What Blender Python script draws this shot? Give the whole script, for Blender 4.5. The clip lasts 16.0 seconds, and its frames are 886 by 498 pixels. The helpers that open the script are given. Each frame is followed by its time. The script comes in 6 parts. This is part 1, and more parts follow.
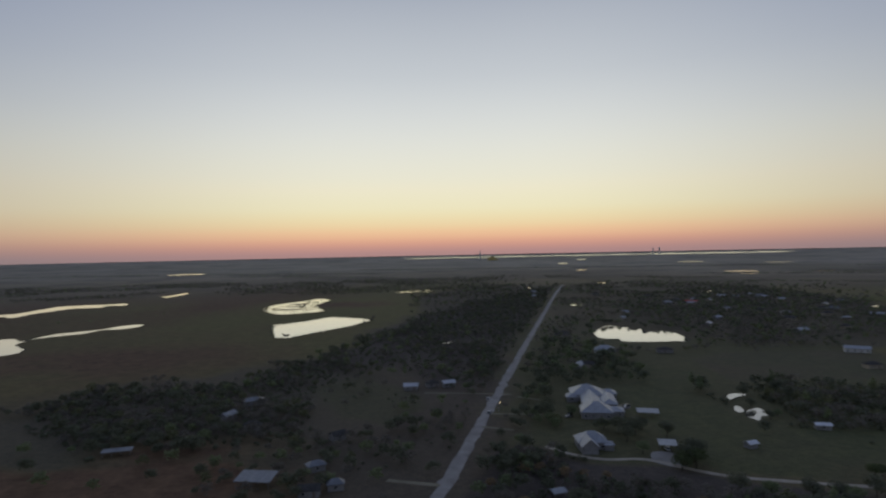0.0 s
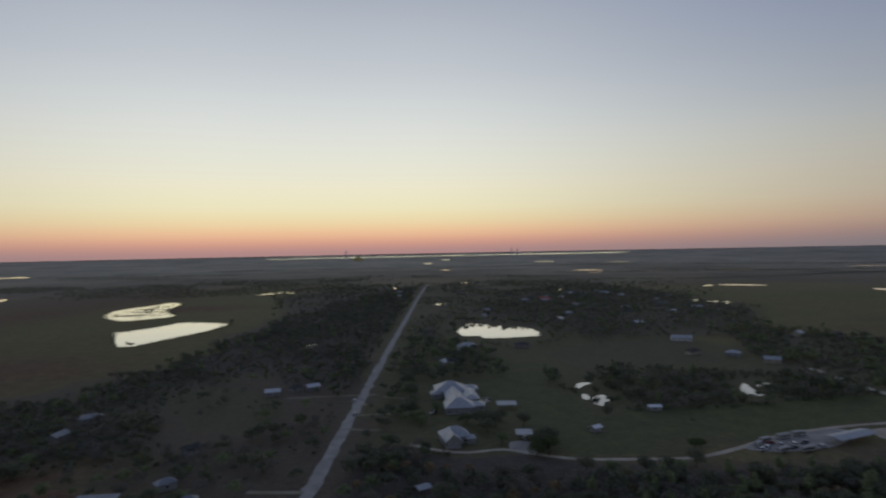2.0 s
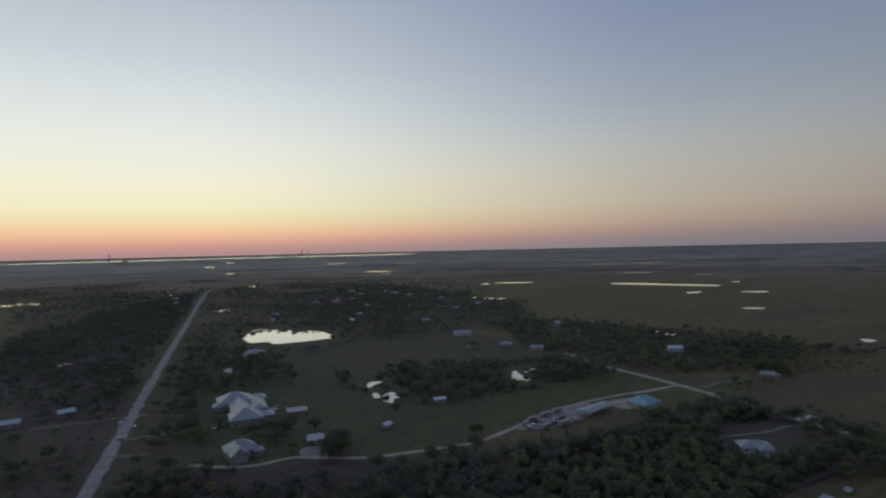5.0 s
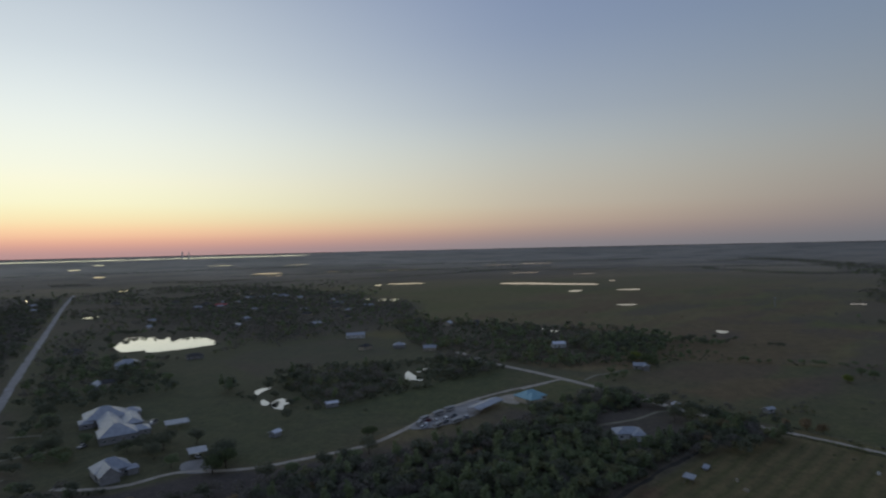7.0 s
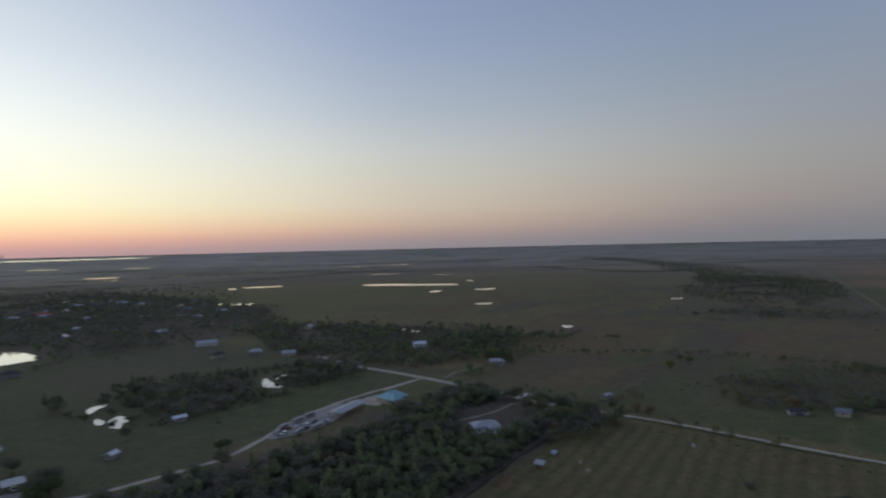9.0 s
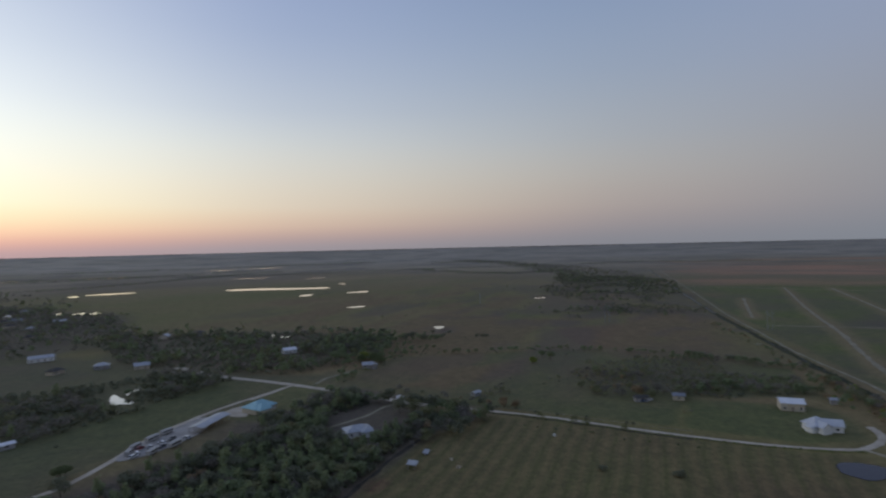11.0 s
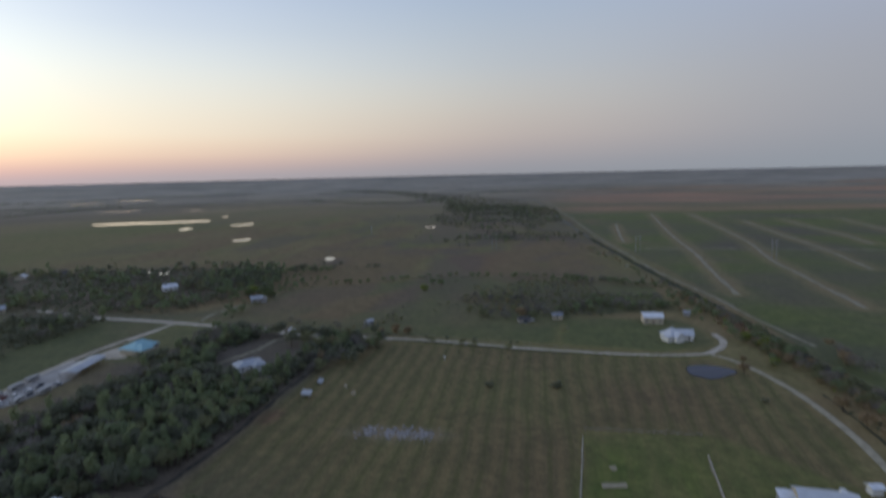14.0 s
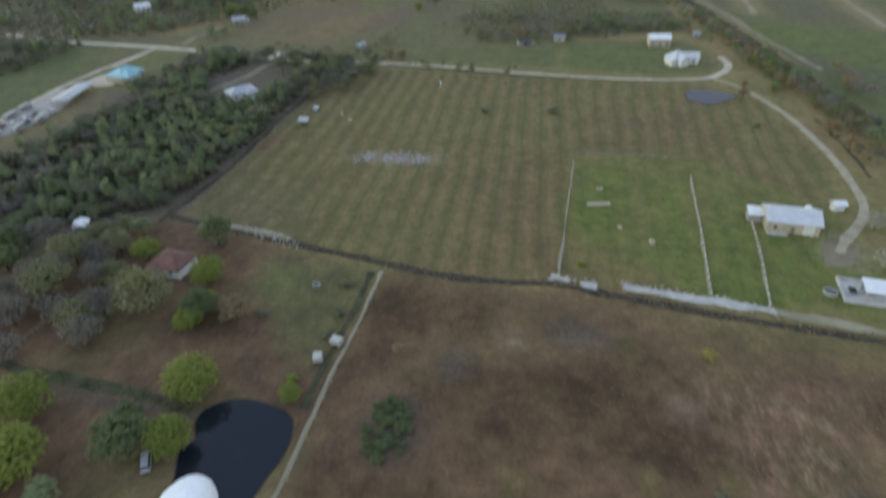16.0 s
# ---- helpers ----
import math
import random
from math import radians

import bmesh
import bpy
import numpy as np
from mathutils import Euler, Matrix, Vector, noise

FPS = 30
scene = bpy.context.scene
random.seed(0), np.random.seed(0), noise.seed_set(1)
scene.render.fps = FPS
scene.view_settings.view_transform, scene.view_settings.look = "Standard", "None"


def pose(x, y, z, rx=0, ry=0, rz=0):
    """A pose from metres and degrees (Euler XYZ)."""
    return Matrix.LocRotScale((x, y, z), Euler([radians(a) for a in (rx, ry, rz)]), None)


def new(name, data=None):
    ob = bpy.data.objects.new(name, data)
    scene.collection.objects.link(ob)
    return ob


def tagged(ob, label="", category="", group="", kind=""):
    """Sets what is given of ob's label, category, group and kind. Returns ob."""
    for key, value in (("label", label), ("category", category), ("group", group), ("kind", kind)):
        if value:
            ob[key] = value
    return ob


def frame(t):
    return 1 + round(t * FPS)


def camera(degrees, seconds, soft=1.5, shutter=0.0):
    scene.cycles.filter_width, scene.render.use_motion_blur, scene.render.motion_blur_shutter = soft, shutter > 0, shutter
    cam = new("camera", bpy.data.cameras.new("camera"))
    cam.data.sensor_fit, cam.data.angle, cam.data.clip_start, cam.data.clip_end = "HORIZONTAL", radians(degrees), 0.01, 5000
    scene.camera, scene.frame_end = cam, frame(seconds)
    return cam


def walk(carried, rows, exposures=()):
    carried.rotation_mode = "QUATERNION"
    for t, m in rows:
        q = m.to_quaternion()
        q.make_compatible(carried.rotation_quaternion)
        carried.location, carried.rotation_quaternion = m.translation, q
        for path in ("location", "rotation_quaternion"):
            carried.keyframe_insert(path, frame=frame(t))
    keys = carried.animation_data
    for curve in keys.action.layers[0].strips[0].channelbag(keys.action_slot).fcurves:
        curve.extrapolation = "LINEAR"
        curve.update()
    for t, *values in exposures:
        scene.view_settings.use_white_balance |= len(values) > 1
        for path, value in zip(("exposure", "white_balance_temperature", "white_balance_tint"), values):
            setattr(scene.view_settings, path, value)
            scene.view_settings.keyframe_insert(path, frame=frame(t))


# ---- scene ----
import itertools

cam = camera(74.98, 16.0, soft=2.25, shutter=0.9)
EYE = 90.0
SUN_AZ = radians(-0.5)


def at(t, yaw, pitch, roll):
    return (t, pose(0, 0, EYE, 90 + pitch, roll, yaw))


walk(cam, [
    at(0.0, 0.000, 0.359, 1.164),
    at(0.5, -2.521, 0.230, 0.982),
    at(1.0, -5.729, 0.193, 0.956),
    at(1.5, -9.382, 0.190, 1.088),
    at(2.0, -13.222, 0.145, 1.116),
    at(2.5, -16.817, 0.120, 1.040),
    at(3.0, -20.415, 0.078, 1.111),
    at(3.5, -23.671, 0.031, 1.198),
    at(4.0, -26.729, 0.010, 1.331),
    at(4.5, -30.330, -0.032, 1.303),
    at(7.0, -44.294, -0.192, 1.270),
    at(7.5, -46.739, -0.207, 1.278),
    at(8.0, -49.850, -0.246, 1.386),
    at(8.5, -53.743, -0.280, 1.338),
    at(9.0, -57.944, -0.340, 1.300),
    at(11.5, -73.194, -0.535, 1.365),
    at(12.0, -75.725, -0.562, 1.410),
    at(12.5, -77.572, -0.528, 1.425),
    at(13.0, -79.292, -3.529, 1.342),
    at(13.5, -80.623, -3.532, 1.341),
    at(14.0, -81.324, -7.515, 1.354),
    at(14.5, -81.604, -13.829, 1.403),
    at(15.0, -81.720, -20.750, 1.507),
    at(15.5, -81.778, -27.512, 1.553),
    at(16.0, -81.771, -34.170, 1.486),
], exposures=[(0.0, -0.26, 6350, 14), (3.0, -0.25, 6300, 13), (4.5, -0.17, 6250, 12), (7.0, -0.02, 6150, 10), (9.0, 0.23, 6200, 12), (11.5, 0.54, 6260, 13), (12.5, 0.70, 6280, 11), (13.0, 0.73, 6290, 12),
    (14.0, 0.85, 6300, 11), (15.0, 1.05, 6550, 3), (15.5, 1.66, 6900, 4), (16.0, 2.03, 7150, 2)])


def srgb(r, g, b, k=1.0):
    out = []
    for c in (r, g, b):
        c /= 255
        out.append(k * (c / 12.92 if c <= 0.04045 else ((c + 0.055) / 1.055) ** 2.4))
    return (*out, 1)


# ---- the dusk sky: afterglow over the place where the sun has set ----
def math_node(nt, op, a, b=None, clamp=False):
    n = nt.nodes.new("ShaderNodeMath")
    n.operation, n.use_clamp = op, clamp
    for i, v in enumerate((a, b)):
        if v is None:
            continue
        if isinstance(v, (int, float)):
            n.inputs[i].default_value = v
        else:
            nt.links.new(v, n.inputs[i])
    return n.outputs[0]


def ramp_node(nt, fac, stops):
    n = nt.nodes.new("ShaderNodeValToRGB")
    n.color_ramp.interpolation = "B_SPLINE"
    e = n.color_ramp.elements
    while len(e) < len(stops):
        e.new(0.5)
    for el, (p, c) in zip(e, stops):
        el.position, el.color = p, c
    nt.links.new(fac, n.inputs[0])
    return n.outputs[0]


def mix_node(nt, fac, a, b, mode="MIX"):
    n = nt.nodes.new("ShaderNodeMix")
    n.data_type, n.blend_type = "RGBA", mode
    for sock, v in ((n.inputs[0], fac), (n.inputs[6], a), (n.inputs[7], b)):
        if isinstance(v, (int, float)):
            sock.default_value = v
        elif isinstance(v, tuple):
            sock.default_value = v
        else:
            nt.links.new(v, sock)
    return n.outputs[2]


def build_sky():
    world = bpy.data.worlds.new("dusk_sky")
    world.use_nodes = True
    scene.world = world
    nt = world.node_tree
    bg = nt.nodes["Background"]
    co = nt.nodes.new("ShaderNodeTexCoord")
    sep = nt.nodes.new("ShaderNodeSeparateXYZ")
    nt.links.new(co.outputs["Generated"], sep.inputs[0])
    x, y, z = sep.outputs
    elev = math_node(nt, "MULTIPLY", math_node(nt, "ARCSINE", z), 180 / math.pi / 50, True)
    flat = math_node(nt, "SQRT", math_node(nt, "ADD", math_node(nt, "MULTIPLY", x, x), math_node(nt, "MULTIPLY", y, y)))
    dot = math_node(nt, "ADD", math_node(nt, "MULTIPLY", x, -math.sin(SUN_AZ)), math_node(nt, "MULTIPLY", y, math.cos(SUN_AZ)))
    away = math_node(nt, "MULTIPLY", math_node(nt, "ARCCOSINE", math_node(nt, "DIVIDE", dot, flat)), 180 / math.pi)

    def stops(k, *rows):
        return [(e / 50, srgb(*c, k)) for e, c in rows]

    glow = ramp_node(nt, elev, stops(1.10, (0.0, (172, 138, 136)), (0.8, (214, 157, 138)), (1.6, (241, 187, 147)), (2.8, (249, 222, 168)), (4.4, (250, 240, 196)),
                                     (7.5, (241, 240, 216)), (12, (228, 232, 224)), (17, (202, 209, 211)), (24, (176, 184, 192)), (50, (112, 128, 160))))
    side = ramp_node(nt, elev, stops(0.82, (0.0, (150, 143, 146)), (1.0, (180, 154, 146)), (2.1, (211, 180, 155)), (4.0, (222, 207, 178)),
                                     (9, (209, 212, 203)), (13, (185, 194, 202)), (20, (154, 168, 193)), (30, (134, 150, 183)), (50, (104, 120, 156))))
    flank = ramp_node(nt, elev, stops(0.535, (0.0, (150, 152, 158)), (1.5, (172, 164, 164)), (3.5, (198, 183, 172)), (6.5, (204, 199, 188)),
                                      (10, (194, 200, 202)), (16, (172, 188, 206)), (24, (152, 174, 206)), (50, (122, 140, 172))))
    back = ramp_node(nt, elev, stops(0.58, (0.0, (140, 147, 154)), (3, (151, 154, 160)), (7, (158, 160, 165)), (11, (158, 163, 174)),
                                     (16, (160, 170, 190)), (24, (156, 171, 200)), (50, (122, 140, 172))))

    def between(a, b):
        m = nt.nodes.new("ShaderNodeMapRange")
        m.interpolation_type = "SMOOTHSTEP"
        nt.links.new(away, m.inputs[0])
        m.inputs[1].default_value, m.inputs[2].default_value = a, b
        return m.outputs[0]

    c = mix_node(nt, between(7, 58), glow, side)
    c = mix_node(nt, between(40, 91), c, flank)
    c = mix_node(nt, between(76, 122), c, back)
    nt.links.new(c, bg.inputs[0])
    bg.inputs[1].default_value = 1.0


build_sky()


# ---- materials ----
class Mat:
    """A node material: its tree, a Principled shader and object coordinates."""

    def __init__(self, name, rough=0.8, spec=0.3, metal=0.0):
        self.m = bpy.data.materials.new(name)
        self.m.use_nodes = True
        self.nt = self.m.node_tree
        self.p = self.nt.nodes["Principled BSDF"]
        self.p.inputs["Roughness"].default_value = rough
        self.p.inputs["Specular IOR Level"].default_value = spec
        self.p.inputs["Metallic"].default_value = metal
        self.co = self.nt.nodes.new("ShaderNodeTexCoord").outputs["Object"]

    def noise(self, scale, detail=4, rough=0.55, vec=None, out="Fac"):
        n = self.nt.nodes.new("ShaderNodeTexNoise")
        n.inputs["Scale"].default_value, n.inputs["Detail"].default_value, n.inputs["Roughness"].default_value = scale, detail, rough
        self.nt.links.new(vec or self.co, n.inputs["Vector"])
        return n.outputs[out]

    def curve(self, fac, a, b, lo=0.0, hi=1.0):
        m = self.nt.nodes.new("ShaderNodeMapRange")
        self.nt.links.new(fac, m.inputs[0])
        for i, v in enumerate((a, b, lo, hi)):
            m.inputs[i + 1].default_value = v
        return m.outputs[0]

    def mix(self, fac, a, b, mode="MIX"):
        return mix_node(self.nt, fac, a, b, mode)

    def colour(self, sock):
        if isinstance(sock, tuple):
            self.p.inputs["Base Color"].default_value = sock
        else:
            self.nt.links.new(sock, self.p.inputs["Base Color"])
        return self

    def bump(self, fac, strength, dist):
        b = self.nt.nodes.new("ShaderNodeBump")
        b.inputs["Strength"].default_value, b.inputs["Distance"].default_value = strength, dist
        self.nt.links.new(fac, b.inputs["Height"])
        self.nt.links.new(b.outputs[0], self.p.inputs["Normal"])
        return self

    def attr(self, name):
        a = self.nt.nodes.new("ShaderNodeAttribute")
        a.attribute_name = name
        s = self.nt.nodes.new("ShaderNodeSeparateColor")
        self.nt.links.new(a.outputs["Color"], s.inputs[0])
        return s.outputs[0], s.outputs[1], s.outputs[2]

    def island(self):
        return self.nt.nodes.new("ShaderNodeNewGeometry").outputs["Random Per Island"]

    def each(self):
        return self.nt.nodes.new("ShaderNodeObjectInfo").outputs["Random"]


def rgb(r, g, b):
    return (r, g, b, 1)


def two_tone(name, a, b, scale, rough=0.8, spec=0.3, metal=0.0, fine=None, bump=0.0):
    m = Mat(name, rough, spec, metal)
    c = m.mix(m.curve(m.noise(scale, 5), 0.35, 0.65), a, b)
    f = m.noise(fine or scale * 9, 3)
    c = m.mix(0.35, c, m.mix(f, rgb(0.35, 0.35, 0.35), rgb(1.5, 1.5, 1.5)), "MULTIPLY")
    m.colour(c)
    if bump:
        m.bump(f, bump, 0.03)
    return m.m


def leaf_material(name, a, b, spread=0.5):
    m = Mat(name, 0.9, 0.05)
    c = m.mix(m.island(), a, b)
    c = m.mix(spread, c, m.mix(m.each(), rgb(0.72, 0.76, 0.74), rgb(1.32, 1.26, 1.16)), "MULTIPLY")
    m.colour(c)
    nt = m.nt
    thin = nt.nodes.new("ShaderNodeBsdfTranslucent")
    blend = nt.nodes.new("ShaderNodeAddShader")
    nt.links.new(m.mix(1.0, c, rgb(0.62, 0.64, 0.54), "MULTIPLY"), thin.inputs[0])
    nt.links.new(m.p.outputs[0], blend.inputs[0])
    nt.links.new(thin.outputs[0], blend.inputs[1])
    nt.links.new(blend.outputs[0], nt.nodes["Material Output"].inputs[0])
    return m.m


def ground_material():
    m = Mat("land", 0.95, 0.12)
    dry, lush, scrub = m.attr("cover")
    rows, bare, ploughed = m.attr("tilth")
    big, mid, fine = m.noise(0.012, 5), m.noise(0.09, 6, 0.65), m.noise(1.1, 5, 0.7)
    c = m.mix(m.curve(mid, 0.35, 0.65), rgb(0.118, 0.110, 0.050), rgb(0.168, 0.145, 0.073))
    c = m.mix(m.curve(big, 0.45, 0.62), c, rgb(0.156, 0.128, 0.066))
    c = m.mix(m.curve(m.noise(0.021, 5, 0.6), 0.50, 0.68, 0.0, 0.34), c, rgb(0.130, 0.090, 0.052))
    c = m.mix(dry, c, m.mix(m.curve(mid, 0.4, 0.62), rgb(0.078, 0.054, 0.035), rgb(0.122, 0.083, 0.051)))
    c = m.mix(lush, c, m.mix(m.curve(mid, 0.35, 0.65), rgb(0.062, 0.090, 0.025), rgb(0.104, 0.128, 0.037)))
    c = m.mix(scrub, c, m.mix(m.curve(fine, 0.3, 0.7), rgb(0.059, 0.056, 0.050), rgb(0.082, 0.077, 0.067)))
    c = m.mix(ploughed, c, m.mix(m.curve(mid, 0.3, 0.7), rgb(0.22, 0.130, 0.080), rgb(0.295, 0.190, 0.125)))
    haze, peat, stubble = m.attr("marsh")
    c = m.mix(peat, c, m.mix(m.curve(mid, 0.35, 0.65), rgb(0.042, 0.031, 0.019), rgb(0.092, 0.067, 0.039)))
    # the far plain: haze painted in as tan, then grey, with dark hammocks
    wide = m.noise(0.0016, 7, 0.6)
    hazy_tan = m.mix(m.curve(wide, 0.38, 0.62), rgb(0.132, 0.124, 0.083), rgb(0.192, 0.176, 0.124))
    hazy_grey = m.mix(m.curve(wide, 0.38, 0.62), rgb(0.136, 0.136, 0.106), rgb(0.194, 0.190, 0.152))
    c = m.mix(m.curve(haze, 0.0, 0.5), c, m.mix(m.curve(haze, 0.3, 0.9), hazy_tan, hazy_grey))
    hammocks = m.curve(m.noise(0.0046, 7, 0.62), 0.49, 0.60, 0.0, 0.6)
    c = m.mix(math_node(m.nt, "MULTIPLY", m.curve(haze, 0.05, 0.4), hammocks), c, rgb(0.074, 0.074, 0.062))
    # flattened stubble in the fallow field
    turn = m.nt.nodes.new("ShaderNodeMapping")
    turn.inputs["Rotation"].default_value = (0, 0, radians(-29.5))
    turn.inputs["Scale"].default_value = (0.4, 1.0, 1.0)
    m.nt.links.new(m.co, turn.inputs["Vector"])
    straw = m.noise(0.42, 6, 0.7, turn.outputs[0])
    straws = m.mix(m.curve(m.noise(0.12, 3), 0.4, 0.6), rgb(0.250, 0.160, 0.122), rgb(0.250, 0.200, 0.136))
    c = m.mix(math_node(m.nt, "MULTIPLY", stubble, m.curve(straw, 0.46, 0.68, 0.0, 0.62)), c, straws)
    # mown rows, seven metres apart, running away from the fence
    sep = m.nt.nodes.new("ShaderNodeSeparateXYZ")
    m.nt.links.new(m.co, sep.inputs[0])
    fan = math_node(m.nt, "MULTIPLY", math_node(m.nt, "SUBTRACT", sep.outputs[0], 190.0), m.curve(sep.outputs[1], -10, -60, 0.0, 0.11))
    wob = m.curve(m.noise(0.03, 3), 0, 1, -2.2, 2.2)
    ph = math_node(m.nt, "SINE", math_node(m.nt, "MULTIPLY", math_node(m.nt, "ADD", math_node(m.nt, "ADD", sep.outputs[1], fan), wob), 2 * math.pi / 7.0))
    stripe = math_node(m.nt, "MULTIPLY", m.curve(ph, 0.55, 0.98), m.curve(mid, 0.3, 0.55))
    c = m.mix(math_node(m.nt, "MULTIPLY", stripe, math_node(m.nt, "MULTIPLY", rows, 0.44)), c, rgb(0.050, 0.066, 0.020))
    c = m.mix(math_node(m.nt, "MULTIPLY", m.curve(ph, -0.2, -0.95), math_node(m.nt, "MULTIPLY", rows, 0.26)), c, rgb(0.170, 0.130, 0.065))
    c = m.mix(bare, c, m.mix(m.curve(fine, 0.3, 0.7), rgb(0.24, 0.20, 0.16), rgb(0.34, 0.30, 0.25)))
    c = m.mix(0.40, c, m.mix(m.curve(fine, 0.3, 0.7), rgb(0.5, 0.5, 0.5), rgb(1.5, 1.5, 1.5)), "MULTIPLY")
    c = m.mix(0.28, c, m.mix(m.curve(m.noise(0.3, 4, 0.65), 0.36, 0.64), rgb(0.45, 0.47, 0.5), rgb(1.55, 1.5, 1.42)), "MULTIPLY")
    c = m.mix(1.0, c, rgb(1.34, 1.18, 1.15), "MULTIPLY")
    m.colour(c)
    m.bump(fine, 0.2, 0.25)
    # gloss rises with the painted haze and lifts the distance
    m.nt.links.new(m.curve(haze, 0.1, 0.8, 0.12, 0.26), m.p.inputs["Specular IOR Level"])
    m.nt.links.new(m.curve(haze, 0.1, 0.8, 0.95, 0.70), m.p.inputs["Roughness"])
    m.p.inputs["Sheen Weight"].default_value = 0.02
    m.p.inputs["Sheen Roughness"].default_value = 0.45
    return m.m


def water_material(name, tint, rough=0.03, mirror_coat=0.0):
    m = Mat(name, rough, 0.5)
    m.p.inputs["IOR"].default_value = 1.33
    # coat added so the ponds mirror the sky more brightly
    m.p.inputs["Coat Weight"].default_value = mirror_coat
    m.colour(m.mix(m.noise(0.2, 3), tint, tuple(0.6 * v for v in tint[:3]) + (1,)))
    m.bump(m.noise(1.5, 3), 0.10, 0.05)
    return m.m


def sheet_metal(name, a, b, rough=0.45, ribs=2.2):
    m = Mat(name, rough, 0.5, 0.25)
    c = m.mix(m.curve(m.noise(0.5, 5), 0.35, 0.7), a, b)
    c = m.mix(0.3, c, m.mix(m.noise(6, 4), rgb(0.6, 0.6, 0.6), rgb(1.3, 1.3, 1.3)), "MULTIPLY")
    m.colour(c)
    w = m.nt.nodes.new("ShaderNodeTexWave")
    w.inputs["Scale"].default_value = ribs
    m.nt.links.new(m.co, w.inputs["Vector"])
    m.bump(w.outputs["Fac"], 0.25, 0.03)
    return m.m


LAND = ground_material()
WATER = water_material("still_water", rgb(0.012, 0.016, 0.022), mirror_coat=1.0)
GARDEN_WATER = water_material("dark_pond_water", rgb(0.012, 0.016, 0.022))
DULL_WATER = water_material("dull_blue_water", rgb(0.020, 0.024, 0.050), 0.12)
DULL_WATER.node_tree.nodes["Principled BSDF"].inputs["Specular IOR Level"].default_value = 0.22
CANAL_WATER = water_material("dark_canal_water", rgb(0.012, 0.014, 0.016), 0.3)
CANAL_WATER.node_tree.nodes["Principled BSDF"].inputs["Specular IOR Level"].default_value = 0.06
SHELL_ROAD = two_tone("worn_shell_road", rgb(0.37, 0.315, 0.245), rgb(0.51, 0.445, 0.36), 0.15, 0.9, 0.2, fine=2.0)
ASPHALT = two_tone("old_grey_road", rgb(0.26, 0.24, 0.22), rgb(0.38, 0.355, 0.33), 0.12, 0.85, 0.3, fine=1.5)
TRACK = two_tone("pale_dirt_track", rgb(0.20, 0.178, 0.120), rgb(0.30, 0.268, 0.190), 0.1, 0.95, 0.2, fine=1.2)
DIRT_LANE = two_tone("worn_dirt_lane", rgb(0.268, 0.233, 0.163), rgb(0.380, 0.333, 0.240), 0.3, 0.95, 0.15, fine=1.6)
TAN_SOIL = two_tone("tan_field_soil", rgb(0.125, 0.098, 0.066), rgb(0.255, 0.208, 0.152), 0.05, 0.95, 0.2, fine=0.7)
CONCRETE = two_tone("weathered_concrete", rgb(0.36, 0.35, 0.33), rgb(0.48, 0.46, 0.43), 0.3, 0.85, 0.3)
MUD = two_tone("muddy_bank", rgb(0.032, 0.028, 0.021), rgb(0.068, 0.056, 0.040), 0.4, 0.9, 0.3)
BANK = two_tone("weedy_bank", rgb(0.042, 0.042, 0.026), rgb(0.084, 0.080, 0.046), 0.3, 0.95, 0.15, fine=1.5)
ROOF_GREY = sheet_metal("grey_metal_roof", rgb(0.30, 0.315, 0.345), rgb(0.41, 0.425, 0.45))
ROOF_WORN = sheet_metal("worn_grey_metal_roof", rgb(0.17, 0.18, 0.20), rgb(0.25, 0.26, 0.285))
ROOF_WHITE = sheet_metal("white_metal_roof", rgb(0.66, 0.67, 0.70), rgb(0.78, 0.78, 0.80))
ROOF_PALE = sheet_metal("pale_metal_roof", rgb(0.47, 0.485, 0.515), rgb(0.57, 0.58, 0.605))
ROOF_TEAL = sheet_metal("teal_metal_roof", rgb(0.22, 0.40, 0.44), rgb(0.30, 0.48, 0.52))
ROOF_DARK = two_tone("dark_shingle_roof", rgb(0.055, 0.052, 0.050), rgb(0.10, 0.094, 0.09), 0.5, 0.9, 0.2, bump=0.4)
ROOF_RED = two_tone("faded_red_shingle_roof", rgb(0.150, 0.080, 0.066), rgb(0.215, 0.120, 0.098), 0.5, 0.9, 0.2, bump=0.4)
WALL_WHITE = two_tone("white_siding", rgb(0.66, 0.66, 0.64), rgb(0.76, 0.75, 0.72), 0.4, 0.7, 0.3)
WALL_BEIGE = two_tone("beige_siding", rgb(0.42, 0.37, 0.28), rgb(0.52, 0.46, 0.36), 0.4, 0.75, 0.3)
WALL_GREY = two_tone("grey_siding", rgb(0.27, 0.265, 0.26), rgb(0.36, 0.35, 0.34), 0.4, 0.75, 0.3)
GLASS = Mat("dark_window_glass", 0.08, 0.6).colour(rgb(0.03, 0.035, 0.04)).m
DOOR = two_tone("door_paint", rgb(0.20, 0.16, 0.13), rgb(0.26, 0.21, 0.17), 2.0, 0.6)
TIMBER = two_tone("weathered_timber", rgb(0.22, 0.19, 0.16), rgb(0.34, 0.31, 0.27), 0.8, 0.85)
WHITE_PAINT = two_tone("white_paint", rgb(0.62, 0.61, 0.58), rgb(0.76, 0.75, 0.72), 0.8, 0.6)
STEEL = two_tone("galvanised_steel", rgb(0.45, 0.45, 0.46), rgb(0.56, 0.56, 0.57), 0.8, 0.5, 0.5, 0.4)
RUBBER = two_tone("tyre_rubber", rgb(0.02, 0.02, 0.02), rgb(0.035, 0.035, 0.035), 3.0, 0.8)
BARK = two_tone("bark", rgb(0.07, 0.055, 0.042), rgb(0.15, 0.125, 0.10), 1.5, 0.95, 0.1, bump=0.5)
